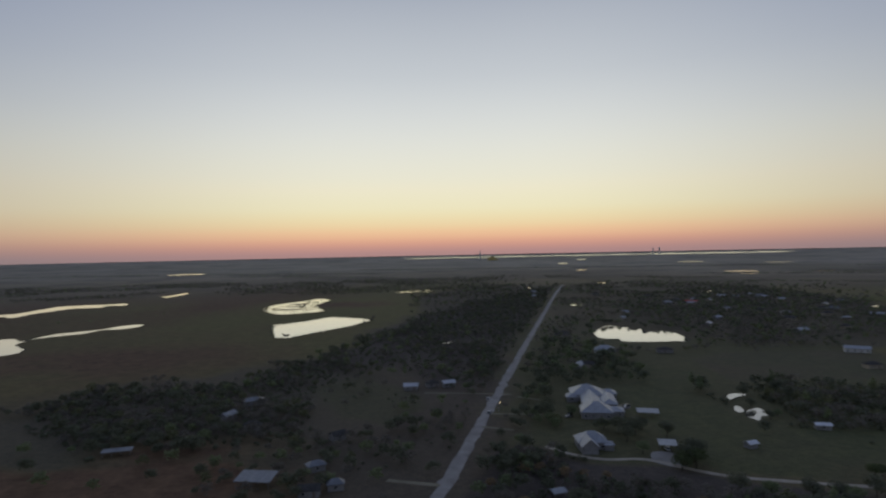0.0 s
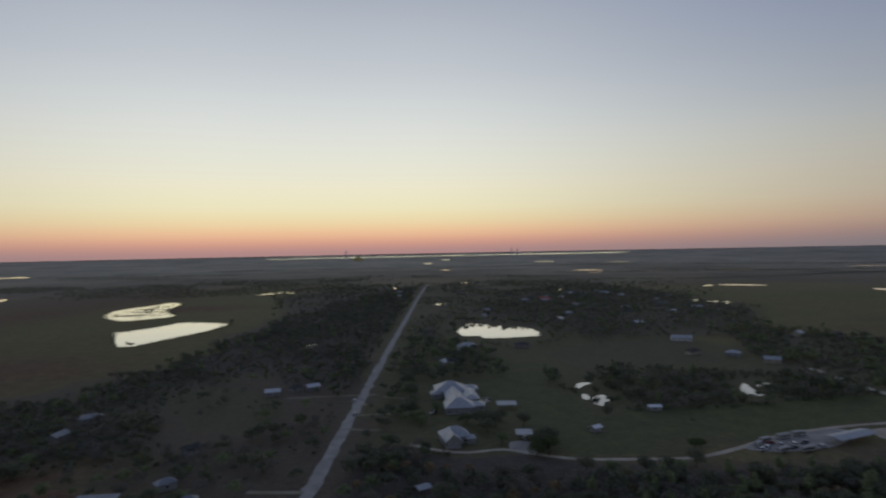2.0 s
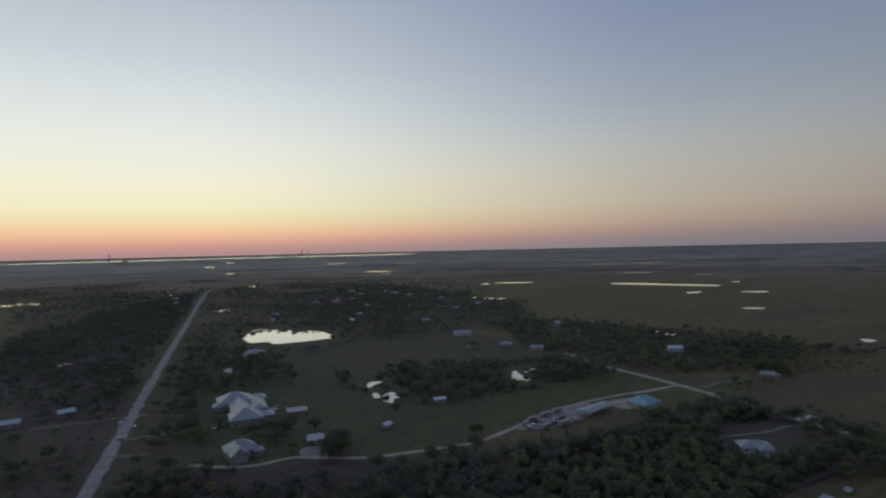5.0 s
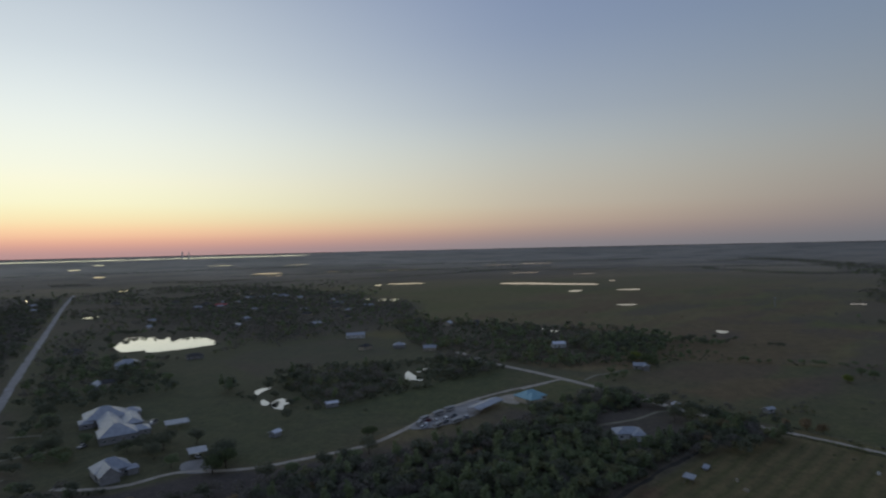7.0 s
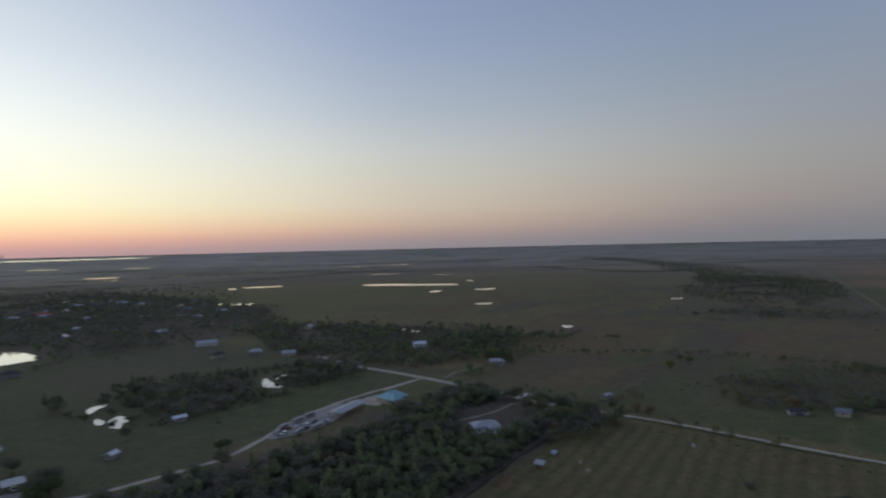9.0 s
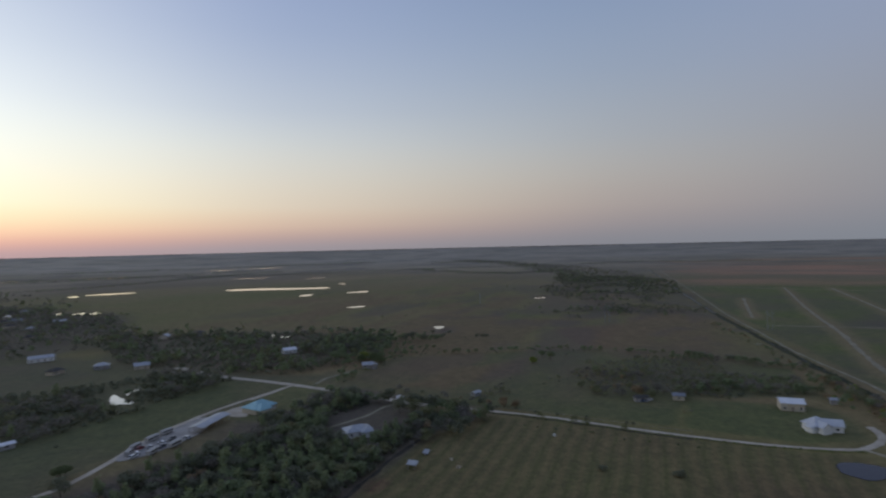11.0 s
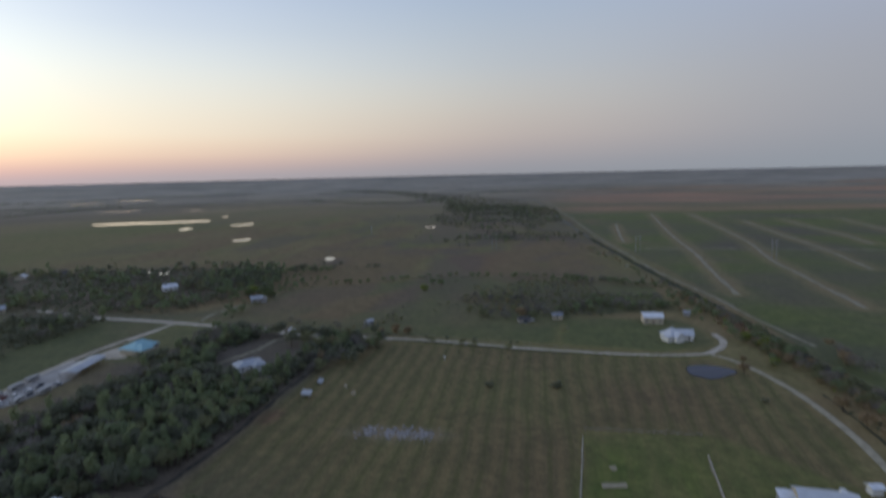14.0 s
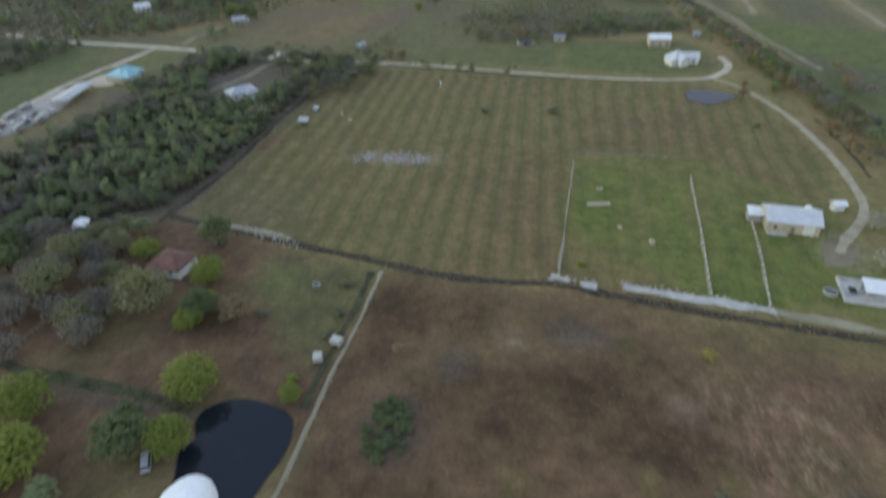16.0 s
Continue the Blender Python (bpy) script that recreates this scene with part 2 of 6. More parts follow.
LEAF_OAK = leaf_material("dark_oak_leaves", rgb(0.098, 0.103, 0.073), rgb(0.122, 0.127, 0.090))
LEAF_DARK = leaf_material("glossy_dark_leaves", rgb(0.068, 0.084, 0.042), rgb(0.100, 0.116, 0.060))
LEAF_PINE = leaf_material("pine_needles", rgb(0.116, 0.138, 0.076), rgb(0.146, 0.170, 0.097))
LEAF_LIME = leaf_material("fresh_green_leaves", rgb(0.100, 0.122, 0.030), rgb(0.168, 0.190, 0.052), 0.25)
LEAF_GREY = leaf_material("grey_green_twigs", rgb(0.106, 0.110, 0.062), rgb(0.148, 0.148, 0.086))
LEAF_BARE = leaf_material("bare_winter_twigs", rgb(0.103, 0.095, 0.086), rgb(0.139, 0.127, 0.114))
LEAF_PALE = leaf_material("pale_blossom_twigs", rgb(0.183, 0.183, 0.146), rgb(0.281, 0.276, 0.232), 0.3)
LEAF_RUST = leaf_material("russet_leaves", rgb(0.142, 0.106, 0.066), rgb(0.200, 0.150, 0.096))
WEED = leaf_material("dry_weeds", rgb(0.098, 0.071, 0.044), rgb(0.207, 0.159, 0.104))
GRASS = leaf_material("grass_tufts", rgb(0.067, 0.091, 0.024), rgb(0.122, 0.146, 0.049))


# ---- small builders ----
def rise(r):
    """The land is level for two kilometres, then bent up to meet the camera's horizon line."""
    return 64 * (max(r - 2000, 0) / 2900) ** 2


def ground_z(x, y):
    return rise(math.hypot(x, y))


def mesh_of(name, verts, faces, material):
    me = bpy.data.meshes.new(name)
    me.from_pydata([tuple(v) for v in verts], [], faces)
    me.materials.append(material)
    me.update()
    return me


def part(name, data, material, parent=None, label="", m=None):
    """One mesh object, from a bmesh or a mesh, under a thing or a part."""
    if isinstance(data, bmesh.types.BMesh):
        me = bpy.data.meshes.new(name)
        data.to_mesh(me)
        data.free()
        me.materials.append(material)
        data = me
    ob = new(name, data)
    if parent:
        ob.parent = parent
    if m:
        ob.matrix_basis = m
    if label:
        tagged(ob, label)
    return ob


def thing(name, label, category, x=0, y=0, z=None, turn=0, group="", kind=""):
    ob = new(name)
    ob.empty_display_size = 0.5
    ob.matrix_basis = pose(x, y, ground_z(x, y) if z is None else z, 0, 0, turn)
    return tagged(ob, label, category, group, kind)


def add_box(bm, x0, y0, z0, x1, y1, z1, bevel=0.0):
    made = bmesh.ops.create_cube(bm, size=1, matrix=Matrix.LocRotScale(((x0 + x1) / 2, (y0 + y1) / 2, (z0 + z1) / 2), None, (x1 - x0, y1 - y0, z1 - z0)))
    if bevel:
        es = list({e for v in made["verts"] for e in v.link_edges})
        bmesh.ops.bevel(bm, geom=es, offset=bevel, segments=1, affect="EDGES", profile=0.5)
    return bm


def box(x0, y0, z0, x1, y1, z1, bevel=0.0):
    return add_box(bmesh.new(), x0, y0, z0, x1, y1, z1, bevel)


def add_limb(bm, p0, p1, r0, r1, sides=6):
    p0, p1 = Vector(p0), Vector(p1)
    q = (p1 - p0).to_track_quat("Z", "Y").to_matrix()
    rings = []
    for p, r in ((p0, r0), (p1, r1)):
        rings.append([bm.verts.new(p + q @ Vector((r * math.cos(2 * math.pi * i / sides), r * math.sin(2 * math.pi * i / sides), 0))) for i in range(sides)])
    for i in range(sides):
        j = (i + 1) % sides
        bm.faces.new((rings[0][i], rings[0][j], rings[1][j], rings[1][i]))
    bm.faces.new(rings[1])
    bm.faces.new(rings[0][::-1])
    return bm


def value_noise(x, y, seed=0):
    """Smooth noise in 0..1 on arrays."""
    x, y = np.asarray(x, float), np.asarray(y, float)
    xi, yi = np.floor(x), np.floor(y)
    fx, fy = x - xi, y - yi
    fx, fy = fx * fx * (3 - 2 * fx), fy * fy * (3 - 2 * fy)

    def h(a, b):
        v = np.sin(a * 127.1 + b * 311.7 + seed * 74.7) * 43758.5453
        return v - np.floor(v)

    return (h(xi, yi) * (1 - fx) + h(xi + 1, yi) * fx) * (1 - fy) + (h(xi, yi + 1) * (1 - fx) + h(xi + 1, yi + 1) * fx) * fy


def fbm(x, y, scale, seed=0, octaves=4):
    total, amp, norm = 0, 1.0, 0.0
    for i in range(octaves):
        total = total + amp * value_noise(np.asarray(x) / scale * 2 ** i, np.asarray(y) / scale * 2 ** i, seed + i)
        norm += amp
        amp *= 0.5
    return total / norm


def inside(poly, x, y):
    """Signed distance to a polygon on arrays: positive inside."""
    x, y = np.asarray(x, float), np.asarray(y, float)
    best = np.full(x.shape, 1e18)
    odd = np.zeros(x.shape, bool)
    n = len(poly)
    for i in range(n):
        ax, ay = poly[i]
        bx, by = poly[(i + 1) % n]
        dx, dy = bx - ax, by - ay
        t = np.clip(((x - ax) * dx + (y - ay) * dy) / (dx * dx + dy * dy + 1e-9), 0, 1)
        best = np.minimum(best, (x - ax - t * dx) ** 2 + (y - ay - t * dy) ** 2)
        cross = ((ay > y) != (by > y)) & (x < (bx - ax) * (y - ay) / ((by - ay) or 1e-9) + ax)
        odd ^= cross
    return np.sqrt(best) * np.where(odd, 1, -1)


def line_distance(pts, x, y):
    x, y = np.asarray(x, float), np.asarray(y, float)
    best = np.full(x.shape, 1e18)
    for (ax, ay), (bx, by) in zip(pts, pts[1:]):
        dx, dy = bx - ax, by - ay
        t = np.clip(((x - ax) * dx + (y - ay) * dy) / (dx * dx + dy * dy + 1e-9), 0, 1)
        best = np.minimum(best, (x - ax - t * dx) ** 2 + (y - ay - t * dy) ** 2)
    return np.sqrt(best)


def smooth_line(pts, step=4.0, closed=False):
    """A Catmull-Rom line through a few plan points."""
    n = len(pts)
    out = []
    for i in range(n if closed else n - 1):
        p = [Vector((*pts[(i + k) % n if closed else min(max(i + k, 0), n - 1)], 0)) for k in (-1, 0, 1, 2)]
        m = max(2, int((p[2] - p[1]).length / step))
        for j in range(m):
            t = j / m
            q = 0.5 * (2 * p[1] + (p[2] - p[0]) * t + (2 * p[0] - 5 * p[1] + 4 * p[2] - p[3]) * t * t + (3 * p[1] - p[0] - 3 * p[2] + p[3]) * t ** 3)
            out.append((q.x, q.y))
    if not closed:
        out.append(tuple(pts[-1]))
    return out


# ---- the plan: roads, water, fields ----
MAIN_ROAD = [(-34, 96), (-17.5, 160), (-1.2, 222), (19, 308), (35.5, 377), (63.5, 497), (113, 703), (232, 1200), (306, 1486)]
SIDE_ROAD = [(-14, 372), (4, 370), (29, 366), (41, 364)]
YARD_DRIVE = [(46, 266), (56, 254), (68, 248), (85, 247), (100, 234), (114, 226), (146, 217), (162, 215), (186, 220), (219, 229), (262, 231), (300, 226), (326, 222)]
EAST_ROAD = [(352, 345), (345, 322), (335, 289), (331, 255), (326, 222), (323, 207), (316, 169), (305, 128), (302, 93)]
FARM_LANE = [(302, 93), (300, 62), (296, 36), (290, 8), (286, -18), (283, -46), (284, -72), (287, -84)]
LANE_SOUTH = [(287, -84), (278, -92), (260, -99), (236, -104), (201, -105.5), (172, -102.5), (158, -97), (148, -89), (140, -84)]
LANE_LOOP = [(287, -84), (297, -93), (310, -98), (322, -97)]
CANAL = [(1900, -5), (1142, -50), (765, -76), (577, -96), (488, -106), (434, -113), (387, -118), (343, -122.6), (313, -125.3), (289, -128), (266, -129), (246, -133), (160, -141), (60, -150), (-80, -165)]
CANAL_TRACK = [(1900, -30), (1140, -71), (797, -86), (607, -101), (520, -108), (416, -125), (369, -128.7), (338, -133.8), (320, -136), (303, -139)]
LANE_DITCH = [(262, -107), (251, -109.2), (242, -111.5), (237, -113), (225, -113.1), (209, -113.2), (186, -111)]
DITCHES = [[(977, -136), (796, -117), (734, -112)], [(1189, -232), (827, -187), (635, -169), (530, -155), (426, -143)], [(1177, -302), (899, -274), (730, -254), (596, -228), (505, -218), (439, -211), (388, -206)],
           [(1018, -345), (855, -326), (756, -317), (643, -304), (534, -286)], [(1033, -411), (890, -398), (783, -389), (701, -375)], [(1030, -500), (850, -470), (760, -455)]]
CROSS_TRACKS = [[(1217, -53), (1162, -211), (1090, -433), (1038, -555)], [(671, -113), (670, -210), (655, -351), (640, -460)]]
HEDGE_LINE = [(140, 108), (133, 81), (128, 59), (122.5, 36), (118.5, 17), (118, -9), (114.5, -26), (111, -44), (108.5, -59), (105.5, -80), (99, -120)]
POND_PATH = [(119, 36), (101, 36.5), (84, 38), (70, 38.5), (56, 39), (38, 40)]

HAY_FIELD = [(145, 103), (131, 78), (121, 34), (119, 12), (120, -12), (196, -17), (198, -60), (150, -66), (150, -88), (200, -103), (258, -97), (276, -76), (280, -40), (288, 20), (292, 80), (270, 84), (242, 98)]
PADDOCK = [(121, -12), (194, -17), (196, -60), (166, -92), (128, -92), (112, -62)]
BROWN_FIELD = [(119, 34), (110, -60), (100, -118), (0, -140), (-70, -60), (-20, 34), (40, 38)]
GARDEN = [(132, 80), (119, 36), (40, 41), (-20, 60), (30, 130), (100, 150), (138, 108)]
NEAR_WOOD = [(84, 190), (112, 204), (140, 196), (176, 190), (206, 184), (236, 184), (262, 186), (290, 188), (306, 176), (300, 152), (286, 154), (268, 162), (236, 146), (228, 124), (262, 114), (296, 112), (292, 92), (278, 92), (262, 103.5), (224, 106), (173, 107), (146, 112), (128, 138), (96, 165)]
LAWN = [(139, 452), (180, 428), (176, 380), (154, 337), (150, 300), (166, 286), (213, 280), (322, 276), (322, 232), (262, 234), (200, 228), (160, 220), (112, 230), (100, 252), (108, 295), (96, 351)]
NORTH_FIELD = [(200, 470), (239, 492), (345, 488), (318, 388), (249, 390), (192, 386)]
MID_WOOD = [(162, 368), (249, 388), (300, 350), (350, 330), (326, 272), (236, 274), (170, 284), (155, 319)]
VILLAGE = [(60, 420), (180, 470), (300, 500), (480, 560), (577, 658), (660, 930), (700, 1330), (450, 1600), (280, 1470), (130, 800), (80, 600)]
ROADSIDE = [(20, 400), (62, 560), (110, 760), (180, 1050), (290, 1460), (110, 1600), (-60, 1200), (-30, 820), (-60, 640), (-40, 480)]
WEST_WOOD = [(-223, 305), (-246, 350), (-245, 393), (-213, 411), (-173, 395), (-143, 409), (-135, 464), (-109, 490), (-71, 462), (-81, 395), (-87, 345), (-65, 290), (-44, 264), (-60, 265), (-82, 270), (-104, 271), (-129, 269), (-154, 277), (-170, 271)]
WEST_BELT = [(-106, 477), (-101, 552), (-83, 623), (-51, 792), (32, 966), (134, 1196), (250, 1387), (143, 868), (95, 679), (47, 473), (26, 377), (4, 404), (-20, 425), (-44, 459), (-65, 450)]
WEST_FRONT = [(-97, 267), (-64, 285), (-26, 297), (3, 315), (25, 363), (18, 314), (2, 247), (-7, 205), (-60, 190), (-110, 200)]
WEST_SOIL = [(-215, 222), (-226, 260), (-177, 247), (-144, 249), (-124, 258), (-93, 256), (-75, 239), (-79, 200), (-150, 180)]
WEST_GREEN = [(-87, 387), (-62, 429), (-26, 382), (-10, 339), (-33, 307), (-59, 319)]
WEST_GROUND = [(-250, 190), (-240, 400), (-120, 500), (-40, 560), (60, 480), (40, 262), (5, 170), (-60, 120)]
EAST_WOOD = [(470, 545), (507, 460), (533, 346), (524, 260), (440, 232), (398, 222), (350, 246), (346, 310), (352, 400), (420, 520)]
MARSH_WOOD = [(1177, 201), (1721, 207), (1547, 80), (1410, -8), (1249, -40), (872, -62), (720, -66), (725, -14), (693, 37), (711, 94), (740, 112), (804, 58), (899, 65), (982, 149)]
MARSH_RED = [(614, 94), (658, 35), (766, -40), (682, -42), (594, 3), (507, 3), (507, 48), (567, 81)]
RUST_PATCH = [(340, 153), (394, 138), (451, 88), (392, 84), (341, 120)]
STUBBLE = [(88.6, -29), (95.5, -46), (95, -61), (91, -74), (73, -68), (52, -56), (60, -42), (70, -36), (74, -36)]
GREEN_FIELDS = [(1250, -60), (735, -98), (528, -120), (410, -128), (330, -131), (230, -135), (150, -142), (180, -420), (500, -700), (1000, -950), (1280, -760)]
RED_FIELDS = [(2700, -60), (1290, -62), (1290, -770), (1030, -960), (1200, -1500), (3200, -2400)]
FARM_LAWN = [(300, -16), (290, -66), (302, -92), (340, -92), (356, -78), (352, -20)]
EAST_SCRUB = [(302, -10), (312, 110), (340, 205), (430, 195), (490, 60), (450, -90), (372, -90), (358, -20)]
ROAD_VERGE = [(-60, 120), (-110, 200), (-97, 267), (-30, 300), (-30, 400), (30, 500), (75, 500), (60, 360), (40, 262), (5, 170), (-10, 110)]
WOOD_GROUND = [(84, 190), (120, 214), (190, 205), (330, 224), (325, 150), (300, 108), (140, 110), (100, 150)]
VILLAGE_DARK = [(227, 806), (425, 1165), (675, 1282), (676, 1006), (621, 713), (501, 565), (363, 500), (326, 530), (279, 512), (269, 565), (250, 640)]
HOME_GROUND = [(26, 226), (345, 222), (362, 340), (350, 520), (90, 640), (40, 420)]
FORE_SCRUB = [(4, 200), (22, 262), (44, 264), (60, 244), (90, 238), (118, 218), (150, 209), (128, 150), (60, 150), (0, 160)]


def build_ground():
    def axis(lo, hi, step, grow):
        mid = list(np.arange(lo, hi + 0.1, step))
        right, s = [mid[-1]], step
        while right[-1] < 4990:
            s *= grow
            right.append(right[-1] + s)
        left, s = [mid[0]], step
        while left[-1] > -4990:
            s *= grow
            left.append(left[-1] - s)
        return np.array(left[:0:-1] + mid + right[1:])

    xs, ys = axis(-200, 330, 3.4, 1.045), axis(-140, 330, 3.4, 1.045)
    X, Y = np.meshgrid(xs, ys)
    R = np.hypot(X, Y)
    nx, ny = len(xs), len(ys)
    rim = np.minimum(1, 4985 / np.maximum(R, 1))
    X, Y, keep = X * rim, Y * rim, (R < 5600).ravel()
    Z = 64 * (np.clip(np.hypot(X, Y) - 2000, 0, None) / 2900) ** 2
    idx = np.full(nx * ny, -1)
    idx[keep] = np.arange(keep.sum())
    a = (np.arange(ny - 1)[:, None] * nx + np.arange(nx - 1)[None, :]).ravel()
    quads = np.stack([a, a + 1, a + nx + 1, a + nx], 1)
    quads = idx[quads[keep[quads].all(1)]]
    V = np.stack([X.ravel()[keep], Y.ravel()[keep], Z.ravel()[keep]], 1)
    me = bpy.data.meshes.new("ground")
    me.from_pydata(V.tolist(), [], quads.tolist())
    x, y = V[:, 0], V[:, 1]
    wob = (fbm(x, y, 30, 11) - 0.5)

    def mask(poly, soft=6.0, ragged=14.0):
        return np.clip((inside(poly, x, y) + ragged * wob * 2) / soft + 0.5, 0, 1)

    r = np.hypot(x, y)
    n1, n2, n3 = fbm(x, y, 140, 21), fbm(x, y, 420, 31), fbm(x, y, 45, 41)
    dry = np.clip((n2 - 0.48) * 5, 0, 1) * 0.4
    lush = np.clip((n1 - 0.5) * 4, 0, 1) * 0.45
    scrub = np.clip((fbm(x, y, 260, 51) - 0.52) * 6, 0, 1) * 0.6
    rows, bare, plough = np.zeros_like(x), np.zeros_like(x), np.zeros_like(x)

    def put(arr, m, v):
        arr += m * (v - arr)

    plain = np.clip((r - 420) / 150, 0, 1) * np.clip((2000 - r) / 600, 0, 1) * (x > -y)
    put(lush, plain, 0.42 + 0.9 * (n1 - 0.5))
    put(scrub, plain, 0.06)
    west = np.clip((-x - 20) / 90, 0, 1) * np.clip((r - 200) / 60, 0, 1) * np.clip((2300 - r) / 900, 0, 1)
    put(dry, west, np.clip(0.55 + 2.6 * (n2 - 0.5), 0, 1))
    put(lush, west, np.clip(0.30 - 1.5 * (n2 - 0.5), 0.05, 0.5))
    far = np.clip((r - 1300) / 700, 0, 1)
    put(scrub, far * np.clip((fbm(x, y, 700, 61) - 0.42) * 6, 0, 1), 0.85)
    for poly, v in ((WEST_GROUND, 0.72), (HOME_GROUND, 0.62), (ROADSIDE, 0.8), (ROAD_VERGE, 0.8), (WEST_WOOD, 0.8), (WEST_BELT, 0.95), (WEST_FRONT, 0.8), (WOOD_GROUND, 0.75), (VILLAGE, 0.6), (VILLAGE_DARK, 0.7), (EAST_WOOD, 0.6), (MARSH_WOOD, 0.7), (MID_WOOD, 0.9), (NEAR_WOOD, 0.9)):
        m = mask(poly, 240, 420) if poly is MARSH_WOOD else mask(poly, 30, 26)
        put(scrub, m, v)
        put(dry, m, 0.1)
    m = mask(HOME_GROUND, 30, 26)
    put(lush, m, 0.75)
    put(dry, m, 0.0)
    put(scrub, m, 0.48)
    for poly, d, l, s in ((HAY_FIELD, 0.60, 0.38, 0.12), (PADDOCK, 0.16, 0.78, 0.04), (BROWN_FIELD, 0.85, 0.05, 0.1), (GARDEN, 0.72, 0.18, 0.12),
                          (LAWN, 0.0, 0.98, 0.40), (NORTH_FIELD, 0.1, 0.55, 0.6), (FARM_LAWN, 0.05, 0.85, 0.3), (FORE_SCRUB, 0.1, 0.1, 1.0), (GREEN_FIELDS, 0.0, 1.0, 0.45), (EAST_SCRUB, 0.16, 0.75, 0.34)):
        m = mask(poly, 4, 3)
        k = 0.35 if poly is HAY_FIELD else 1.0
        put(dry, m, np.clip(d + (n3 - 0.5) * 1.6 * k * (0.25 + d), 0, 1))
        put(lush, m, np.clip(l + (0.5 - n3) * 1.4 * k, 0, 1))
        put(scrub, m, s)
    for poly, d, l, s in (([(250, 222), (335, 226), (330, 190), (300, 186), (262, 188), (250, 196)], 0.0, 0.75, 0.3), ([(122.6, 76), (119, 36), (92, 40), (87, 44), (93, 53), (106, 64)], 0.0, 0.95, 0.36), (WEST_SOIL, 0.95, 0.0, 0.0), (WEST_GREEN, 0.0, 0.8, 0.62), (MARSH_RED, 0.62, 0.05, 0.1), (RUST_PATCH, 0.62, 0.15, 0.1), ([(188, -18), (186, -36), (155, -31), (139, -21), (147, -14)], 0.0, 1.0, 0.0),
                          ([(174, -38), (179, -52), (150, -48), (143, -40)], 0.05, 0.95, 0.0), ([(196, -97), (175, -97), (168, -91), (191, -92)], 0.0, 1.0, 0.0), ([(150, -60), (118, -58), (112, -80), (128, -96), (140, -92), (135, -80)], 0.05, 0.9, 0.0)):
        m = mask(poly, 9, 8)
        put(dry, m, d)
        put(lush, m, l)
        put(scrub, m, s)
    put(plough, mask(MARSH_RED, 60, 80), 0.05)
    put(plough, mask(RUST_PATCH, 24, 30), 0.05)
    put(plough, mask(WEST_SOIL, 20, 20), 0.12)
    stubble = mask(STUBBLE, 12, 16)
    m = mask(BROWN_FIELD, 4, 3)
    put(scrub, m, 0.10)
    edge = m * np.clip(1.2 - line_distance(HEDGE_LINE, x, y) / 9 + wob, 0, 1)
    put(lush, edge, 0.32)
    put(dry, edge, 0.35)
    peat = m * np.clip((fbm(x, y, 26, 91) - 0.34) * 4.0, 0.30, 1.0)
    peat += mask(GARDEN, 4, 3) * 0.35 * np.clip((n3 - 0.4) * 4, 0, 1)
    m = mask(HAY_FIELD, 5, 2) * np.clip((y - 40 + 30 * (n3 - 0.5)) / 50, 0, 1)
    put(lush, m, 0.42)
    put(dry, m, 0.60)
    m = mask(LAWN, 6, 8) * np.clip((225 - x) / 50, 0, 1)
    put(scrub, m, 0.50)
    put(rows, mask(HAY_FIELD, 5, 2), 1.0)
    m = mask(HAY_FIELD, 5, 2) * np.clip((175 - x) / 30, 0, 1) * np.clip((y - 55) / 30, 0, 1)
    put(rows, m, 0.45)
    put(scrub, m, 0.35)
    put(rows, mask(PADDOCK, 3, 2), 0.45)
    m = mask(GREEN_FIELDS, 20, 10)
    put(scrub, m, np.clip(0.34 + 1.6 * (n1 - 0.5) + 0.8 * (n3 - 0.5), 0.1, 0.8))
    put(dry, m, np.clip(2.2 * (n2 - 0.52), 0, 0.5))
    put(plough, mask(RED_FIELDS, 160, 60), np.clip((fbm(x, y / 3, 130, 71) - 0.3) * 3, 0, 1))
    green_ = mask(GREEN_FIELDS, 120, 40)
    # haze put into the land colour, growing with distance
    haze = (1 - 0.8 * green_) * np.clip((r - 1100) / 2500, 0, 1) * (0.78 + 0.22 * np.clip((fbm(x, y, 500, 81) - 0.35) * 4, 0, 1)) * (1 - 0.8 * plough)
    tracks = np.min([line_distance(d, x, y) for d in DITCHES], axis=0)
    margin = np.clip(1.6 - tracks / 9 + 0.8 * wob, 0, 1) * 0.85 * (r > 380)
    put(dry, margin, 0.1)
    put(lush, margin, 0.0)
    put(scrub, margin, 0.0)
    put(plough, margin, 0.0)
    put(bare, margin, 0.06)
    # bands of brown and green across the eastern plain
    band = fbm(x * 0.35 + y * 0.1, y, 70, 101)
    m = np.clip((x - 330) / 50, 0, 1) * np.clip((1500 - r) / 500, 0, 1) * np.clip((y + 60 + 0.1 * (x - 300)) / 40, 0, 1) * np.clip((400 - y + 0.3 * x) / 100, 0, 1)
    put(dry, m * np.clip((band - 0.48) * 8, 0, 1), 0.48)
    put(lush, m * np.clip((band - 0.48) * 8, 0, 1), 0.1)
    put(scrub, m * np.clip((0.47 - band) * 8, 0, 1), 0.55)
    # red-brown grassland and soil patches
    for cx, cy, rx, ry in ((-300, 520, 130, 70), (-190, 1040, 120, 60), (-120, 268, 46, 22), (-110, 215, 60, 25), (70, 80, 14, 10), (84, 66, 9, 7), (116, 74, 8, 8), (98, 112, 16, 9), (60, -5, 60, 40), (196, 98, 7, 4), (110, 110, 14, 10)):
        m = np.clip(1.4 - np.hypot((x - cx) / rx, (y - cy) / ry) + wob, 0, 1)
        put(dry, m, 0.95)
        put(lush, m, 0.0)
